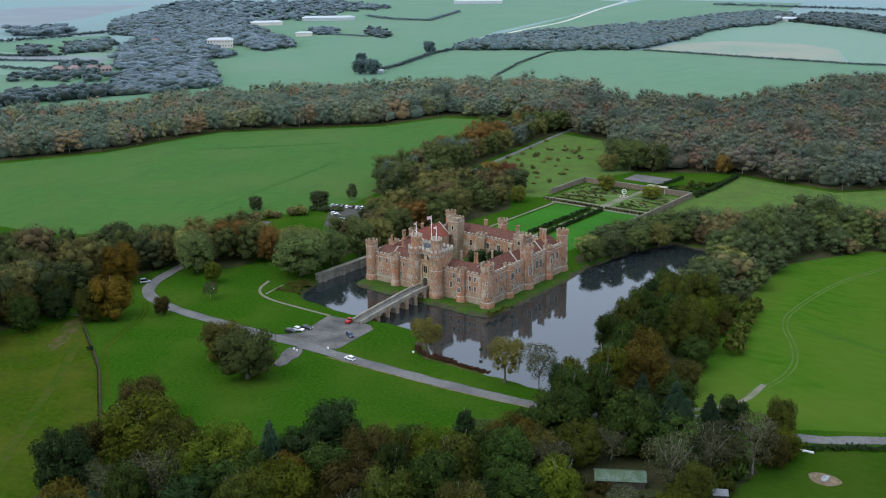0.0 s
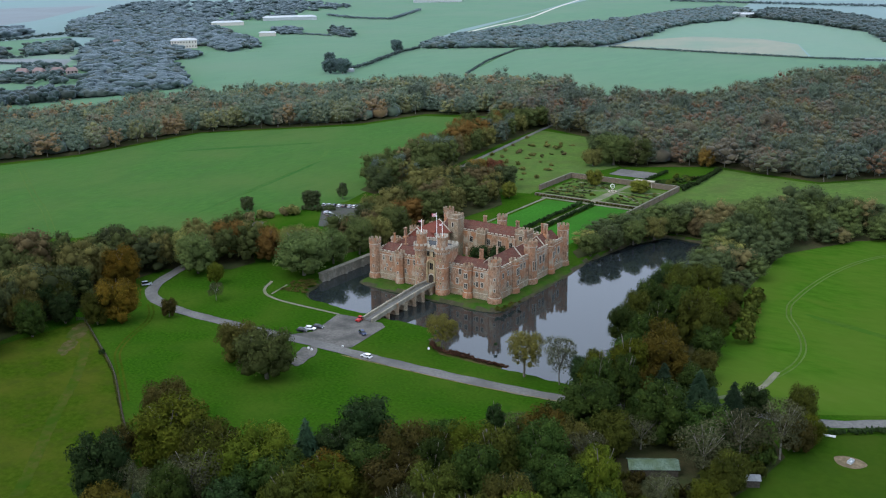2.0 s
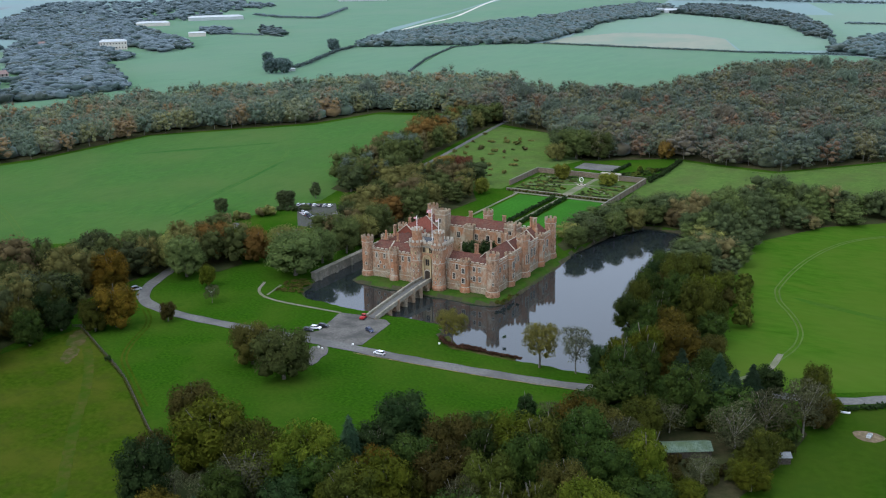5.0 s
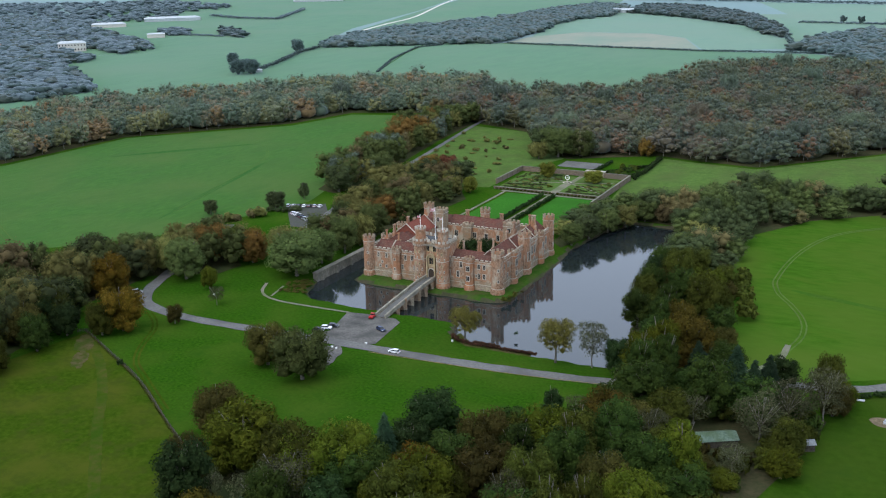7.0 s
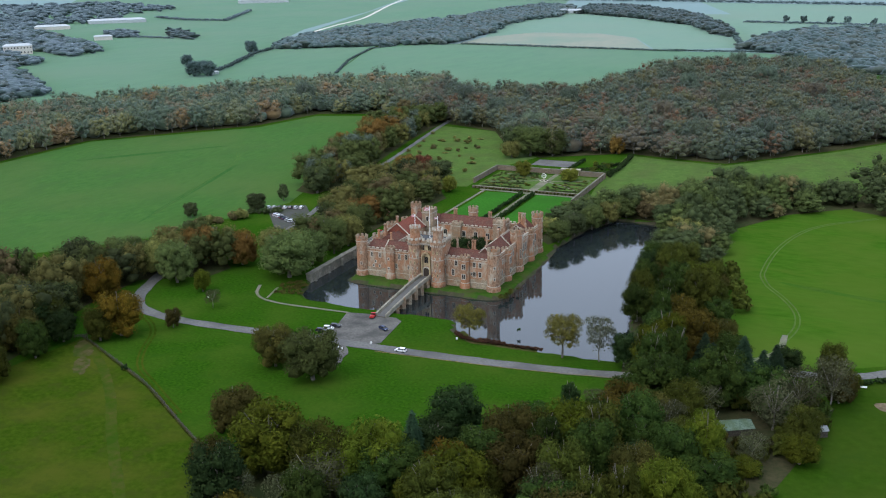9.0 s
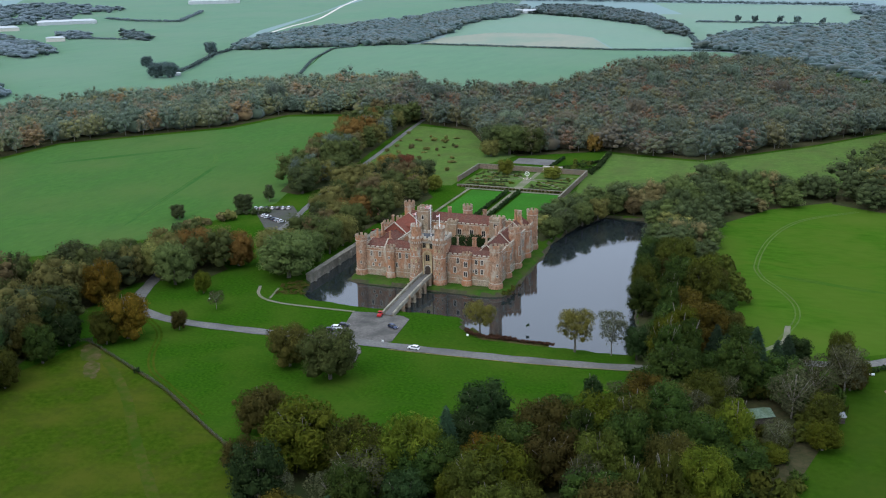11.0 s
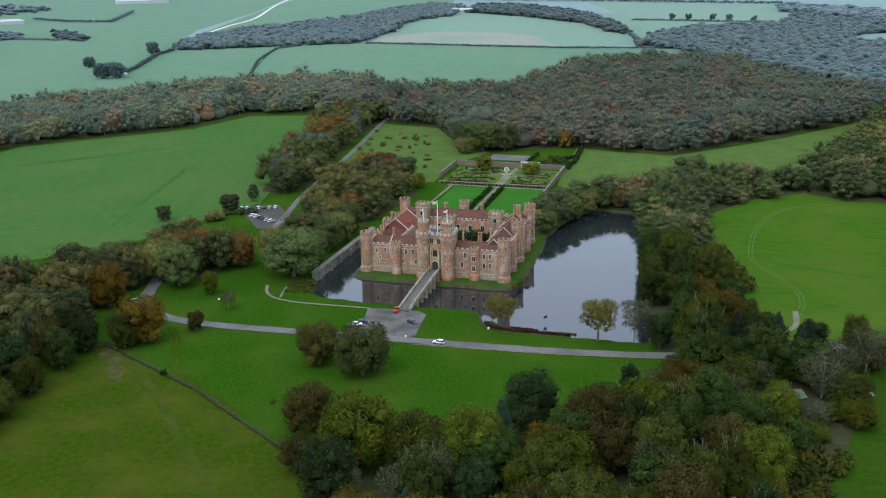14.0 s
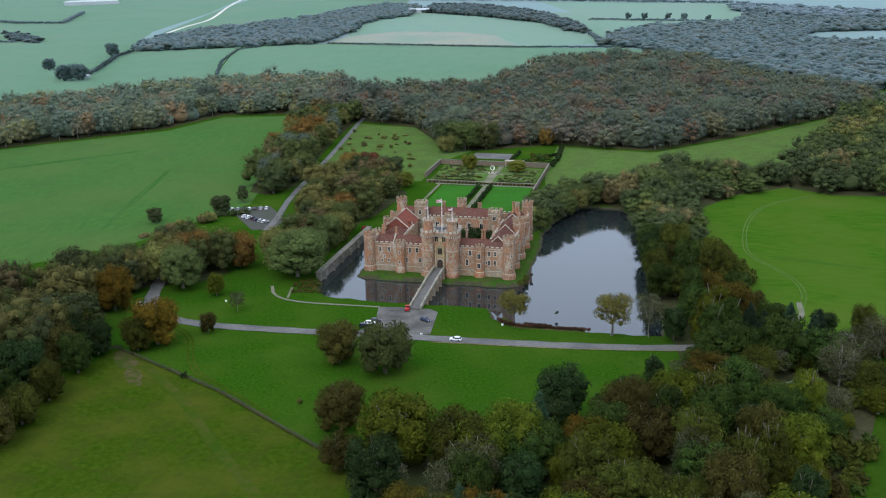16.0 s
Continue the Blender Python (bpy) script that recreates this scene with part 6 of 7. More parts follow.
garden_wall("garden_wall", -50, 183, -50, 223, 3.0, GARDEN_BRICK, "grey stone garden wall with buttresses")
garden_wall("garden_wall", -50, 223, -7, 223, 3.0, GARDEN_BRICK, "weathered brick garden wall with pale coping")
garden_wall("garden_wall", 5, 223, 20, 223, 3.0, GARDEN_BRICK, "weathered brick garden wall with pale coping")
garden_wall("garden_wall", 21.5, 150, 21.5, 222, 3.2, GARDEN_BRICK, "red brick garden wall along the lawn")
garden_wall("terrace_wall", -46, 171, -11.5, 171, 1.3, GARDEN_BRICK, "low grey terrace wall under planting")
garden_wall("terrace_wall", -6.5, 171, 20, 171, 1.3, GARDEN_BRICK, "low grey terrace wall under planting")

pavilion = thing("garden_pavilion", "white-columned open garden pavilion in the wall", "pavilion", -1, 223.5)
bm = bmesh.new()
box(bm, -6, 1.2, -0.2, 6, 1.8, 3.4)
part("back_wall", bm, PALE_BRICK, pavilion)
bm = bmesh.new()
box(bm, -6.2, -1.4, 3.4, 6.2, 2.0, 3.9)
part("entablature", bm, STONE, pavilion)
for i in range(5):
    bm = bmesh.new()
    turned(bm, -5.4 + 2.7 * i, -1.0, [(0.42, -0.2), (0.42, 0.1), (0.3, 0.15), (0.26, 3.1), (0.4, 3.4)], 10)
    part("column", bm, STONE, pavilion)

sundial = thing("sundial", "large pale stone ring sundial on a paved disc", "sundial", -11.5, 202, 0.16)
bm = bmesh.new()
turned(bm, 0, 0, [(2.7, 0), (2.7, 0.12)], 28)
part("paving", bm, STONE, sundial)
bm = bmesh.new()
turned(bm, 0, 0, [(1.8, 0.12), (1.8, 0.16)], 24)
part("bed", bm, EARTH, sundial)
bm = bmesh.new()
turned(bm, 0, 0, [(0.9, 0.16), (0.7, 0.5), (0.45, 0.6), (0.45, 1.6), (0.9, 1.75), (0.9, 1.9)], 10)
part("pedestal", bm, STONE, sundial)
bm = bmesh.new()
rings = []
for i in range(28):
    a = math.tau * i / 28
    rings.append([bm.verts.new(((1.3 + 0.17 * math.cos(b)) * math.cos(a), 0.17 * math.sin(b), 3.1 + (1.3 + 0.17 * math.cos(b)) * math.sin(a))) for b in (0.0, math.tau / 6, math.tau / 3, math.pi, math.tau * 2 / 3, math.tau * 5 / 6)])
for p, q in zip(rings, rings[1:] + rings[:1]):
    for k in range(6):
        bm.faces.new((p[k], p[(k + 1) % 6], q[(k + 1) % 6], q[k]))
part("ring", bm, WHITE_PAINT, sundial, "white dial ring")
bm = bmesh.new()
box(bm, -1.2, -0.06, 3.03, 1.2, 0.06, 3.17)
part("gnomon", bm, WHITE_PAINT, sundial)
strip("garden_path", [(-11, 172), (-11.5, 186), (-11.5, 198)], 2.6, 0.19, PATHWAY, "pale garden path to the sundial", "path")
strip("garden_path", [(-14, 201), (-26, 196), (-42, 190)], 1.4, 0.18, PATHWAY, "pale garden path between flower beds", "path")
strip("garden_path", [(-9, 201), (4, 205), (16, 212)], 1.4, 0.18, PATHWAY, "pale garden path between flower beds", "path")
strip("garden_path", [(-9, 200), (4, 192), (15, 182)], 1.4, 0.18, PATHWAY, "pale garden path between flower beds", "path")
strip("garden_path", [(-14, 203), (-24, 211), (-40, 214)], 1.4, 0.18, PATHWAY, "pale garden path between flower beds", "path")
for pts in ([(-43, 178), (-18, 178)], [(-43, 184), (-20, 190)], [(-40, 200), (-22, 201)], [(-4, 178), (16, 178)], [(-2, 187), (8, 183)], [(2, 198), (14, 196)], [(-4, 214), (6, 216)], [(-42, 217), (-16, 217)]):
    hedge("box_hedge", pts, 1.3, 1.0, "mid_dark", "low clipped hedge round a garden bed", 1.0)
hedge("flower_border", [(-44, 172.6), (-30, 172.6), (-13, 172.6)], 1.2, 0.8, "mid_yellow", "yellowing flower border below the terrace", 2.4)
scrub("garden_planting", [(-45, 176), (-45, 218), (-16, 218), (-16, 206), (-30, 200), (-16, 190), (-16, 178)], 4.2, 31, (("mid_green", 0.5), ("mid_olive", 0.35), ("yellow", 0.1), ("mid_dark", 0.05)), (0.4, 1.4), "mixed low shrubs and flower beds", 2.6)
scrub("garden_planting_east", [(-5, 178), (-5, 192), (8, 200), (17, 216), (18, 176)], 4.2, 32, (("mid_green", 0.5), ("mid_olive", 0.35), ("yellow", 0.1), ("mid_dark", 0.05)), (0.4, 1.4), "mixed low shrubs and flower beds", 2.6)
hedge("border_shrubs", [(-45, 170), (20, 170)], 1.8, 1.4, "olive", "rough flower border along the terrace", 2.2)
sheet("tennis_court", [(-34, 244), (-34, 262), (-8, 262), (-8, 244)], 0.17, ASPHALT, "grey hard tennis court", "court")
hedge("court_hedge", [(-6, 228), (-4, 266)], 2.4, 2.4, "dark", "clipped dark garden hedge")
hedge("court_hedge_north", [(2, 234), (22, 262)], 2.4, 2.4, "dark", "clipped dark garden hedge")
hedge("east_hedge", [(23, 224), (24, 250), (22, 292)], 3.2, 3.0, "dark", "tall dark hedge beside the grass ride")
hedge("nursery_rows", [(6, 230), (20, 232)], 1.6, 1.2, "olive", "rows of nursery plants")
scrub("nursery_shrubs", [(4, 232), (4, 262), (20, 264), (20, 232)], 4.5, 33, (("green", 0.5), ("olive", 0.4), ("yellow", 0.1)), (1.0, 3.0), "nursery shrubs in loose rows")
scrub("meadow_scrub", [(-145, 335), (-100, 325), (-70, 235), (-60, 190), (-96, 175), (-128, 245)], 15, 34, (("mid_olive", 0.6), ("mid_brown", 0.3), ("mid_green", 0.1)), (1.0, 3.2), "scattered bushes and brambles in the meadow", 4.0)
scrub("field_edge_scrub", [(-162, 22), (-150, 34), (-142, 66), (-126, 84), (-122, 76), (-136, 60), (-140, 32)], 6.0, 35, (("mid_brown", 0.25), ("mid_olive", 0.3), ("mid_dark", 0.45)), (2.0, 6.5), "brambles and young trees at the field edge", 6.0, 120)
scrub("bank_scrub", [(76, -113), (64, -119), (52, -135), (58, -140), (72, -122), (98, -106), (102, -98)], 4.0, 36, (("brown", 0.5), ("olive", 0.3), ("dark", 0.2)), (0.8, 2.2), "brown brambles along the wood's edge")
scrub("moat_corner_reeds", [(-58, -24), (-47, -18), (-44, -29), (-40, -35), (-52, -38)], 2.6, 37, (("brown", 0.7), ("olive", 0.3)), (0.4, 1.0), "rough brown sedge on the moat bank")
hedge("reeds", [(36, -50), (40, -54), (45, -55.6), (58, -55.4), (72, -55.2)], 2.0, 1.2, "reed", "dead reddish-brown reeds along the moat", 0.8)
hedge("reeds_thick", [(47, -54.4), (57, -54.4)], 1.8, 1.4, "reed", "thick clump of dead reddish-brown reeds", 0.8)
hedge("moat_islet", [(57, -40), (58.5, -40)], 1.6, 1.4, "dark", "small leafy clump standing in the water", 0.8, category="water plant")

# hedgerows of the far fields, in leaf colours with painted haze
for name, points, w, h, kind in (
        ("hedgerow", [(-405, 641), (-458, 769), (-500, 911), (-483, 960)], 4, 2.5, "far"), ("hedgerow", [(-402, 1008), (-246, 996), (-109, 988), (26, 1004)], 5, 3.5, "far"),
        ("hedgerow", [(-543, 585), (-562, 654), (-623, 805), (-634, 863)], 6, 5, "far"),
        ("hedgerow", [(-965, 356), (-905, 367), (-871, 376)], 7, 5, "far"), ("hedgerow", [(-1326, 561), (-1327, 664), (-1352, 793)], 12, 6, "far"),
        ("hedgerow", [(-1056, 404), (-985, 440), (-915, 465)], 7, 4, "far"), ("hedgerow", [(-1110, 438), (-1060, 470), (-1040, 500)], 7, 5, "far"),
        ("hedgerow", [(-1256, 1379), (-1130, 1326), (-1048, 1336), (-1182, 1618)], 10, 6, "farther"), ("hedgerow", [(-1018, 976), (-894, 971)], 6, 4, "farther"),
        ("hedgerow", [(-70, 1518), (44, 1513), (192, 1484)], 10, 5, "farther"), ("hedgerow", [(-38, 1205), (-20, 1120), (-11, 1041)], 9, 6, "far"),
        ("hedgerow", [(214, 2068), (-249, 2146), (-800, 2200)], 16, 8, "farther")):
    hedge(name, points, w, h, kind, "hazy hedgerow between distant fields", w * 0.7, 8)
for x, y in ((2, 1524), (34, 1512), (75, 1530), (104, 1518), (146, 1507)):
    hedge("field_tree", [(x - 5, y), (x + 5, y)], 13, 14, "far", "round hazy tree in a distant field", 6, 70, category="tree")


# ---- vehicles ----
def car(x, y, turn, paint, label, van=False, group=""):
    c = thing("van" if van else "car", label, "van" if van else "car", x, y, 0.17, turn, group)
    length, wide = 4.3, 1.78
    roof_z = 1.95 if van else 1.48
    side = [(-length / 2, 0.35), (-length / 2, 0.85), (-length / 2 + 0.15, 0.98), (length * 0.28, 0.95), (length / 2 - 0.1, 0.75), (length / 2, 0.6), (length / 2, 0.32)]
    bm = bmesh.new()
    rows = [[bm.verts.new((a, s * wide / 2 * k, b)) for a, b in side] for s, k in ((-1, 1), (1, 1))]
    for i in range(len(side)):
        j = (i + 1) % len(side)
        bm.faces.new((rows[0][i], rows[0][j], rows[1][j], rows[1][i]))
    bm.faces.new(rows[0]), bm.faces.new(rows[1][::-1])
    bmesh.ops.bevel(bm, geom=bm.edges[:], offset=0.06, segments=2, affect="EDGES")
    body = part("body", bm, paint, c)
    lower, upper = (-length / 2 + 0.12, length * 0.26), (-length / 2 + (0.2 if van else 0.65), length * 0.08)
    for name, z0, z1, grow, mat in (("cabin", 0.94, roof_z - 0.06, 0.0, CAR_GLASS), ("roof", roof_z - 0.07, roof_z, 0.02, paint)):
        bm = bmesh.new()
        f = lambda z: (z - 0.94) / (roof_z - 0.94)
        ring = []
        for z in (z0, z1):
            a, b, w = lower[0] + (upper[0] - lower[0]) * f(z) - grow, lower[1] + (upper[1] - lower[1]) * f(z) + grow, wide / 2 - 0.06 - 0.2 * f(z) + grow
            ring.append([bm.verts.new(p) for p in ((a, -w, z), (b, -w, z), (b, w, z), (a, w, z))])
        bm.faces.new(ring[0][::-1]), bm.faces.new(ring[1])
        for i in range(4):
            bm.faces.new((ring[0][i], ring[0][(i + 1) % 4], ring[1][(i + 1) % 4], ring[1][i]))
        part(name, bm, mat, c)
    for wx in (-1.32, 1.32):
        for wy in (-0.8, 0.8):
            bm = bmesh.new()
            turned(bm, 0, 0, [(0.2, -0.11), (0.31, -0.11), (0.33, 0), (0.31, 0.11), (0.2, 0.11)], 14)
            bmesh.ops.rotate(bm, cent=(0, 0, 0), matrix=Matrix.Rotation(math.pi / 2, 3, "X"), verts=bm.verts)
            bmesh.ops.translate(bm, vec=(wx, wy, 0.33), verts=bm.verts)
            w = part("wheel", bm, RUBBER, c)
            bm = bmesh.new()
            turned(bm, 0, 0, [(0.19, -0.115), (0.19, 0.115)], 10)
            bmesh.ops.rotate(bm, cent=(0, 0, 0), matrix=Matrix.Rotation(math.pi / 2, 3, "X"), verts=bm.verts)
            bmesh.ops.translate(bm, vec=(wx, wy, 0.33), verts=bm.verts)
            part("rim", bm, LEAD, w)
    for wy in (-0.62, 0.62):
        bm = bmesh.new()
        box(bm, length / 2 - 0.1, wy - 0.18, 0.58, length / 2 + 0.015, wy + 0.18, 0.72)
        part("headlight", bm, WHITE_PAINT, c)
        bm = bmesh.new()
        box(bm, -length / 2 - 0.015, wy - 0.16, 0.66, -length / 2 + 0.1, wy + 0.16, 0.86)
        part("tail_light", bm, RED_PAINT, c)
    return c


def paint(name, colour):
    return material(name, colour, tuple(min(1, 1.08 * v) for v in colour), 1.0, 0.25, 0.0, spec=0.5)


WHITE_CAR, DARK_CAR, BLUE_CAR, SILVER_CAR = paint("white_car_paint", (0.75, 0.76, 0.78)), paint("black_car_paint", (0.02, 0.022, 0.026)), paint("dark_blue_car_paint", (0.02, 0.03, 0.07)), paint("silver_car_paint", (0.42, 0.44, 0.46))
LOT = "cars on the forecourt"
car(-11.5, -68.0, 14, DARK_CAR, "black car parked on the forecourt edge", group=LOT)
car(-10.2, -65.0, 14, WHITE_CAR, "white car parked between dark cars", group=LOT)
car(-8.8, -62.0, 14, DARK_CAR, "black car parked on the forecourt edge", group=LOT)
car(9.6, -57.6, -28, BLUE_CAR, "dark blue car standing on the forecourt", group=LOT)
car(25.0, -74.4, 178, WHITE_CAR, "white car on the asphalt drive")
car(-106, -64, 60, SILVER_CAR, "grey van parked under the trees", van=True)
PAINTS = (WHITE_CAR, DARK_CAR, BLUE_CAR, SILVER_CAR)
PAINT_NAMES = ("white", "black", "dark blue", "silver")
for i in range(7):
    k = (0, 3, 2, 0, 1, 3, 0)[i]
    car(-134 + 2.9 * i, 84.5 + 1.0 * i, 108, PAINTS[k], PAINT_NAMES[k] + " car in the gravel car park", group="cars in the car park")
for i in range(6):
    k = (0, 0, 1, 2, 3, 0)[i]
    car(-121 + 2.9 * i, 72 - 1.6 * i, 64, PAINTS[k], PAINT_NAMES[k] + " car in the gravel car park", group="cars in the car park")
car(-52, 62, 90, paint("red_car_paint", (0.35, 0.02, 0.02)), "red car by the causeway")

# red truck with a flat bed at the bridge foot
truck = thing("utility_truck", "small red utility truck at the bridge foot", "truck", -0.2, -47.6, 0.15, 100)
bm = bmesh.new()
box(bm, 0.3, -0.8, 0.4, 1.7, 0.8, 1.0)
box(bm, -1.7, -0.85, 0.45, 0.25, 0.85, 1.15)
bmesh.ops.bevel(bm, geom=bm.edges[:], offset=0.06, segments=2, affect="EDGES")
part("body", bm, RED_PAINT, truck)
bm = bmesh.new()
slab(bm, [(0.3, -0.74), (1.2, -0.7), (1.2, 0.7), (0.3, 0.74)], 1.0, 1.75)
part("cab_glass", bm, CAR_GLASS, truck)
bm = bmesh.new()
box(bm, 0.25, -0.78, 1.75, 1.25, 0.78, 1.85)
part("cab_roof", bm, RED_PAINT, truck)
for wx in (-1.1, 1.1):
    for wy in (-0.78, 0.78):
        bm = bmesh.new()
        turned(bm, 0, 0, [(0.2, -0.12), (0.33, -0.12), (0.33, 0.12), (0.2, 0.12)], 12)
        bmesh.ops.rotate(bm, cent=(0, 0, 0), matrix=Matrix.Rotation(math.pi / 2, 3, "X"), verts=bm.verts)
        bmesh.ops.translate(bm, vec=(wx, wy, 0.33), verts=bm.verts)
        part("wheel", bm, RUBBER, truck)


# ---- fences, sheds and small things ----
def fence(points, spacing, high, label, mat):
    f = thing("fence", label, "fence")
    post = bmesh.new()
    box(post, -0.09, -0.09, -0.2, 0.09, 0.09, high)
    post = mesh_of("post", post, mat)
    line = smooth_line(points, spacing)
    for a, b in zip(line, line[1:]):
        p = part("post", post, None, f)
        p.location = (a[0], a[1], 0.1)
        ang, d, m = math.atan2(b[1] - a[1], b[0] - a[0]), np.linalg.norm(b - a), (a + b) / 2
        for z in (high * 0.45, high * 0.85):
            bm = bmesh.new()
            block(bm, m[0], m[1], z, z + 0.12, d, 0.06, ang)
            part("rail", bm, mat, f)


fence([(-92, -106), (-70, -117), (-41, -132), (-11, -152), (22, -174), (58, -206)], 3.5, 1.2, "weathered timber post and rail fence on a bank", WOOD)
hedge("fence_weeds", [(-90, -107.4), (-70, -117.6), (-41, -132.6), (-11, -152.6), (22, -174.6), (58, -206.6)], 0.7, 0.5, "olive", "rank weeds along the field fence", 1.1)
hedge("fence_bush", [(-57, -124), (-56, -125)], 2.6, 2.4, "dark", "dark bush beside the fence", 1.0, category="bush")
gate = thing("field_gate", "pale timber field gate", "gate", -93, -106.5, 0.1, 35)
for z in (0.25, 0.55, 0.85, 1.15):
    bm = bmesh.new()
    box(bm, -2.2, -0.05, z, 2.2, 0.05, z + 0.12)
    part("bar", bm, WOOD, gate)
for x in (-2.3, 2.3):
    bm = bmesh.new()
    box(bm, x - 0.12, -0.12, -0.2, x + 0.12, 0.12, 1.5)
    part("post", bm, WOOD, gate)

shed = thing("green_shed", "low shed with mossy green corrugated roof", "shed", 142, -94, 0, 32)
bm = bmesh.new()
box(bm, -6.5, -3.0, -0.2, 6.5, 3.0, 2.5)
part("body", bm, WOOD, shed)
for s in (-1, 1):
    bm = bmesh.new()
    rows = [[bm.verts.new((-7 + 14 * i / 52, y, z + (0.09 if i % 2 else 0))) for i in range(53)] for y, z in ((s * 3.4, 2.3), (0, 3.7))]
    for i in range(52):
        bm.faces.new((rows[0][i], rows[0][i + 1], rows[1][i + 1], rows[1][i]))
    part("roof_sheet", bm, GREEN_SHEET, shed)
hut = thing("small_hut", "small grey-roofed hut at the wood's edge", "hut", 167, -86, 0, 30)
bm = bmesh.new()
box(bm, -1.8, -1.5, -0.2, 1.8, 1.5, 2.2)
part("body", bm, WOOD, hut)
bm = bmesh.new()
gable_roof(bm, -2.1, -1.9, 2.1, 1.9, 2.2, 3.2)
part("roof", bm, DULL_SHEET, hut)
roofed = thing("brick_hut", "small brick hut with a tiled cap among the trees", "hut", 63, -174, 0, 20)
bm = bmesh.new()
box(bm, -1.1, -1.1, -0.2, 1.1, 1.1, 2.6)
part("body", bm, BRICK, roofed)
bm = bmesh.new()
turned(bm, 0, 0, [(1.7, 2.5), (1.65, 2.65), (0.1, 4.2)], 4, math.pi / 4)
part("roof", bm, RED_TILE, roofed)
hedge("lawn_bush", [(-12.5, -135), (-11.5, -135)], 1.8, 1.6, "brown", "small bare brown bush on the lawn", 1.0, category="bush")
board = thing("white_board", "low white board beside the lane", "board", 177, -47, 0, 12)
bm = bmesh.new()
box(bm, -1.9, -0.12, 0.45, 1.9, 0.12, 1.0)
part("panel", bm, WHITE_PAINT, board)
for x in (-1.6, 1.6):
    bm = bmesh.new()
    box(bm, x - 0.08, -0.08, -0.1, x + 0.08, 0.08, 0.5)
    part("leg", bm, WOOD, board)
sheet("trough_ground", [(183.5 + 4.4 * math.cos(a) * (1 + 0.1 * math.sin(3 * a)) + 2.3, -59 + 3.4 * math.sin(a)) for a in np.linspace(0, math.tau, 18)[:-1]], 0.12, BARE_EARTH, "bare trodden patch round a trough", "ground")
trough = thing("water_trough", "grey metal water trough on bare ground", "trough", 186, -59, 0.12, 80)
for x0, y0, x1, y1, z0 in ((-1.1, -0.6, 1.1, 0.6, 0.1), (-1.1, -0.6, -1.0, 0.6, 0.2), (1.0, -0.6, 1.1, 0.6, 0.2), (-1.0, -0.6, 1.0, -0.5, 0.2), (-1.0, 0.5, 1.0, 0.6, 0.2)):
    bm = bmesh.new()
    box(bm, x0, y0, z0 - 0.1 if z0 < 0.15 else z0, x1, y1, 0.2 if z0 < 0.15 else 0.75)
    part("base" if z0 < 0.15 else "side", bm, GREY_SHEET, trough)
for x, y in ((11.5, -71.5), (-75, -52), (39, -56), (2, -79.5), (4, -80)):
    bm = bmesh.new()
    box(bm, x - 0.35, y - 0.25, 0, x + 0.35, y + 0.25, 0.75)
    bmesh.ops.bevel(bm, geom=bm.edges[:], offset=0.08, segments=2, affect="EDGES")
    solo("marker_stone", bm, WHITE_PAINT, "small white marker stone beside the drive", "stone", "white marker stones")


# ---- distant buildings ----
def building(name, x, y, turn, long, wide, high, rise, wall_mat, roof_mat, label, storeys=1, bays=0):
    b = thing(name, label, "building", x, y, 0, turn)
    bm = bmesh.new()
    box(bm, -long / 2, -wide / 2, -0.5, long / 2, wide / 2, high)
    part("body", bm, wall_mat, b)
    bm = bmesh.new()
    gable_roof(bm, -long / 2 - 0.6, -wide / 2 - 0.6, long / 2 + 0.6, wide / 2 + 0.6, high, high + rise, "x", wide * 0.3)
    part("roof", bm, roof_mat, b)
    pane = bmesh.new()
    box(pane, -0.7, -0.12, -1.0, 0.7, 0.05, 1.0)
    pane = mesh_of("window", pane, GLASS)
    for s in range(storeys):
        for i in range(bays):
            w = part("window", pane, None, b)
            w.location = (-long / 2 + long * (i + 0.5) / bays, -wide / 2, high * (s + 0.55) / storeys)
    return b


mansion = building("mansion", -956, 706, 48, 38, 16, 12, 3, CREAM_WALL, GREY_SHEET, "pale mansion with tall windows, far away", 2, 9)
building("barn", -1252, 1076, 50, 62, 24, 6, 3, CREAM_WALL, GREY_SHEET, "white-roofed farm building in the distance")
building("barn", -1250, 1250, 46, 110, 30, 6, 3, GREY_SHEET, GREY_SHEET, "long white-roofed shed in the distance")
building("barn", -998, 926, 45, 28, 14, 6, 2, CREAM_WALL, GREY_SHEET, "pale farm building in the distance")
building("barn", -1370, 1960, 40, 130, 40, 8, 3, GREY_SHEET, GREY_SHEET, "long pale shed far away")
building("barn", -439, 1711, 15, 60, 20, 6, 3, GREY_SHEET, GREY_SHEET, "pale farm shed on the ridge")
for x, y, a in ((-823, 394, 40), (-838, 380, 20), (-806, 402, 60), (-850, 366, 35), (-1079, 679, 30)):
    building("house", x, y, a, 13, 8, 6, 4, HAZY_BRICK, HAZY_TILE, "small brick house in a far village", 2, 3)
building("cottage", -196, 450, 20, 10, 6, 3.2, 2.6, WHITE_PAINT, GREY_SHEET, "white cottage between the woods", 1, 3)
building("lodge", -70, 96, 10, 12, 9, 5, 4, BRICK, TILE, "brick outbuilding among trees", 1, 3)
building("stock_shelter", -541, 592, 60, 14, 5, 3, 1, GREY_SHEET, GREY_SHEET, "white field shelter by a hedge")
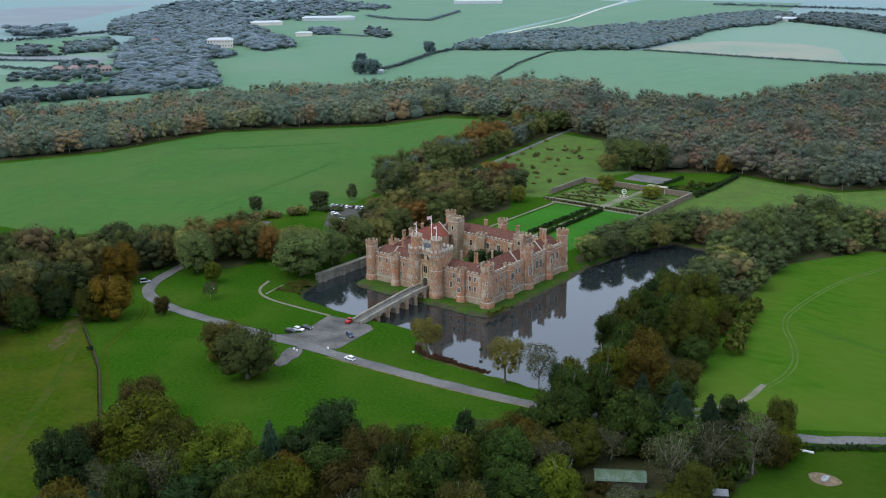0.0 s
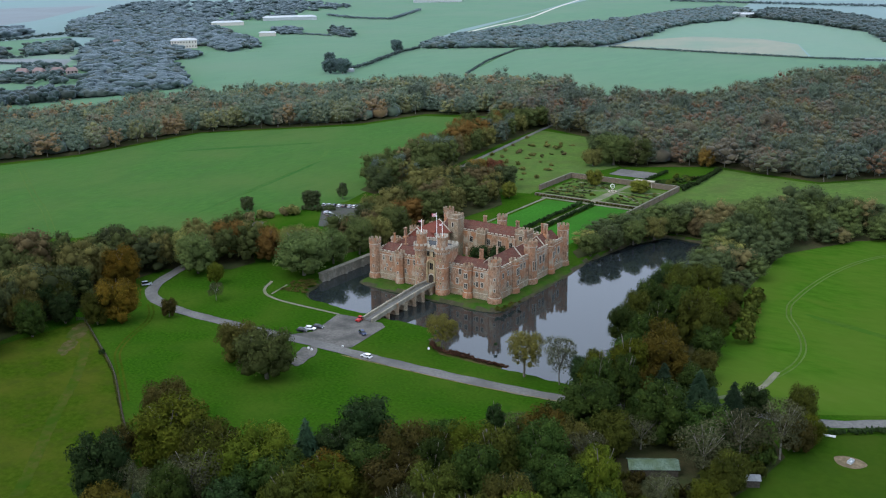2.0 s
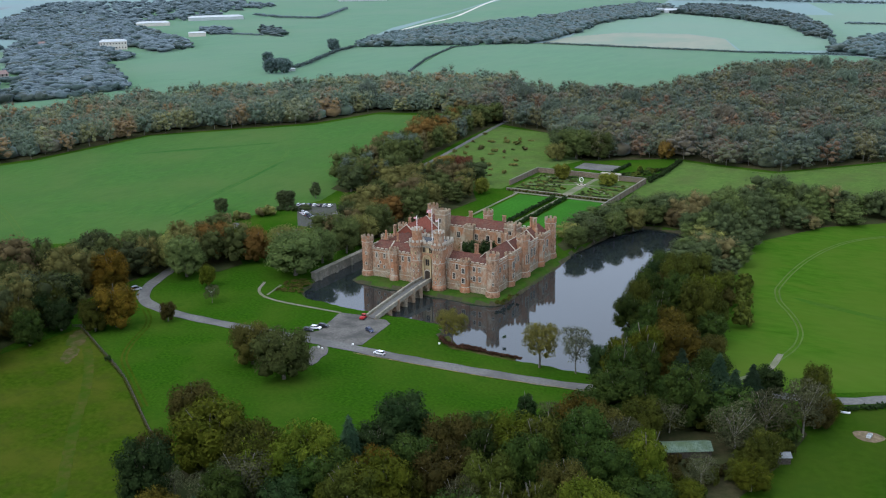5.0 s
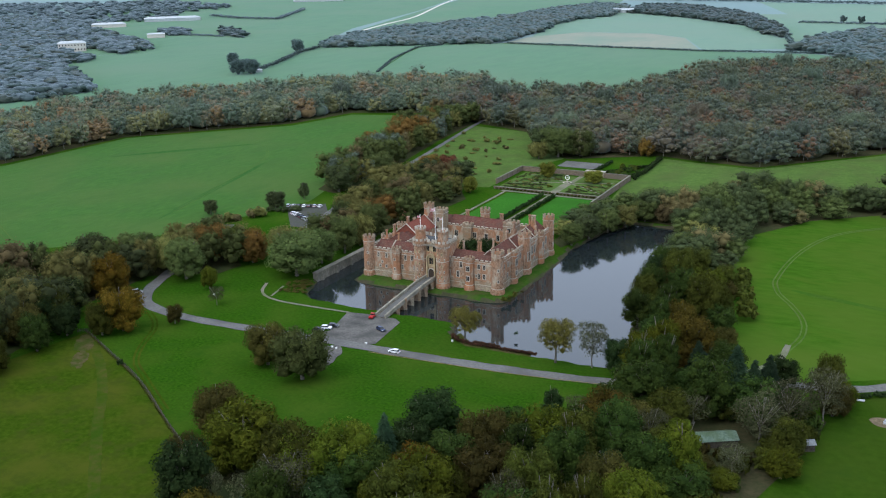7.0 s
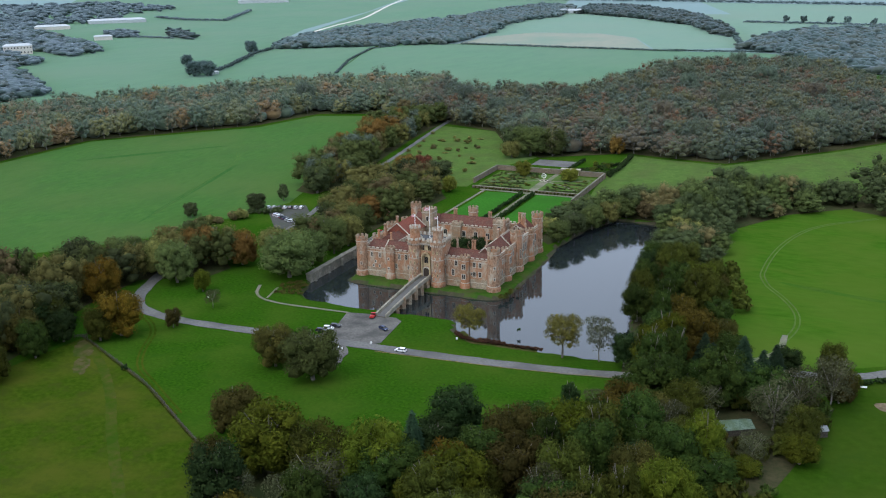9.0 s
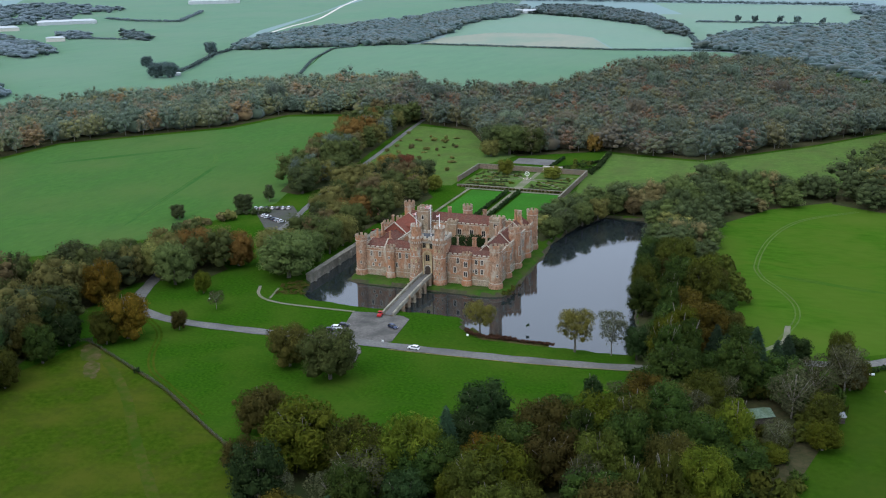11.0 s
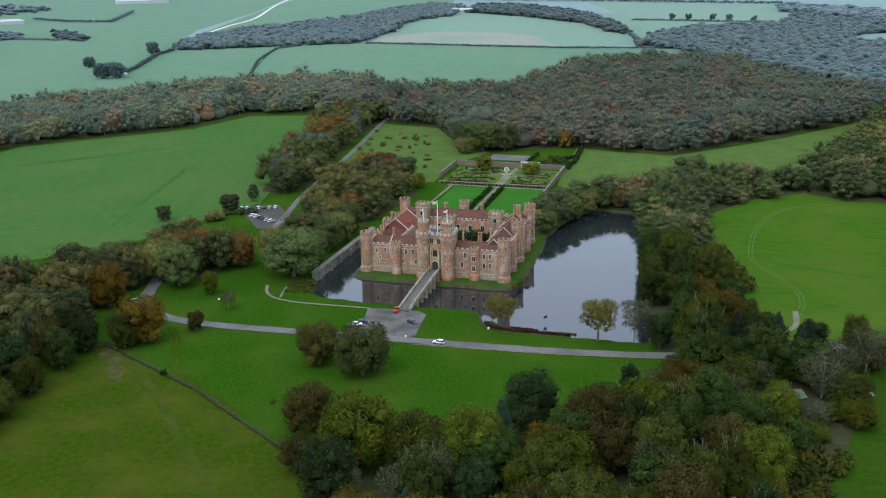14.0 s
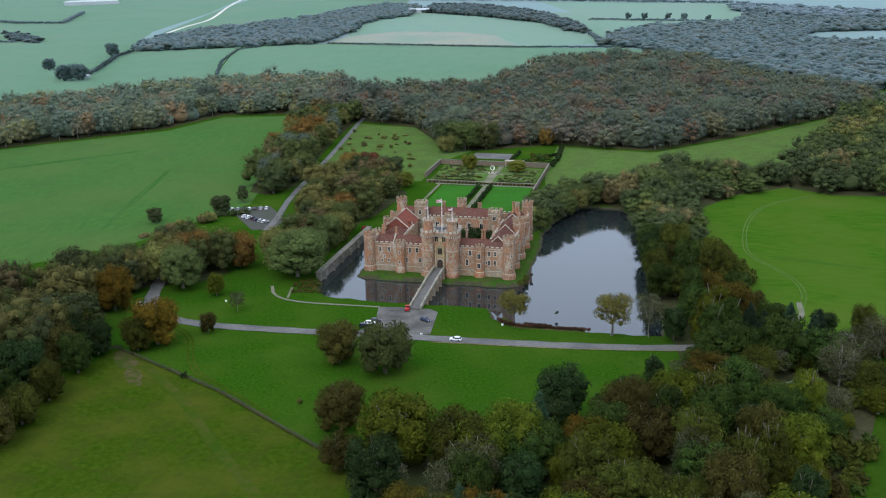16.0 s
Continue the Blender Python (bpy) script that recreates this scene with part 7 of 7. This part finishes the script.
hedge("lane_hedge", [(176, -45), (196, -31), (242, -2)], 2.4, 2.0, "dark", "dark clipped hedge along the lane")
hedge("paddock_scrub", [(122, 62), (126, 30), (134, 8)], 7.0, 6.0, "olive", "low bushes along the wood edge", 6.0, 120, category="bush")

# rank growth along the island's edge and round the shed
scrub("island_sedge", [(36.5, -9.5), (41.0, -8.0), (41.5, 6.0), (39.6, 6.0), (38.0, -5.5)], 1.7, 61, (("brown", 0.4), ("olive", 0.6)), (0.5, 1.5), "rough sedge and bushes at the island's corner", 1.8)
scrub("shed_shrubs", [(128, -100), (140, -105), (154, -103), (158, -96), (150, -100), (138, -102)], 2.6, 62, (("grey", 0.5), ("brown", 0.3), ("olive", 0.2)), (2.5, 5.0), "straggling bare shrubs round a shed", 3.4)
scrub("wood_edge_scrub", [(126, -214), (139, -170), (156, -126), (161, -124), (145, -170), (132, -216)], 4.0, 63, (("olive", 0.5), ("green", 0.3), ("brown", 0.2)), (2.0, 4.5), "rough bushes along the wood's edge", 5.0)
scrub("clearing_scrub", [(152, -110), (166, -92), (170, -70), (160, -60), (153, -84)], 5.0, 64, (("olive", 0.4), ("green", 0.3), ("grey", 0.3)), (2.5, 6.5), "tangled bushes and saplings beside a shed", 6.0, 110)
scrub("clearing_scrub_north", [(126, -84), (150, -77), (158, -62), (146, -60), (130, -72)], 5.0, 65, (("olive", 0.4), ("green", 0.4), ("brown", 0.2)), (2.5, 6.5), "tangled bushes and saplings under the trees", 6.0, 110)
scrub("clearing_scrub_south", [(116, -116), (134, -124), (152, -120), (154, -106), (140, -107), (128, -104)], 5.0, 66, (("olive", 0.4), ("green", 0.35), ("brown", 0.25)), (2.0, 4.5), "tangled low bushes beside a shed", 6.0, 110)
scrub("wood_floor_scrub", [(110, -150), (124, -196), (136, -196), (142, -166), (152, -132), (138, -122), (120, -126)], 6.5, 67, (("olive", 0.4), ("green", 0.4), ("brown", 0.2)), (3.0, 7.0), "rough saplings and bushes under the trees", 8.0, 130)
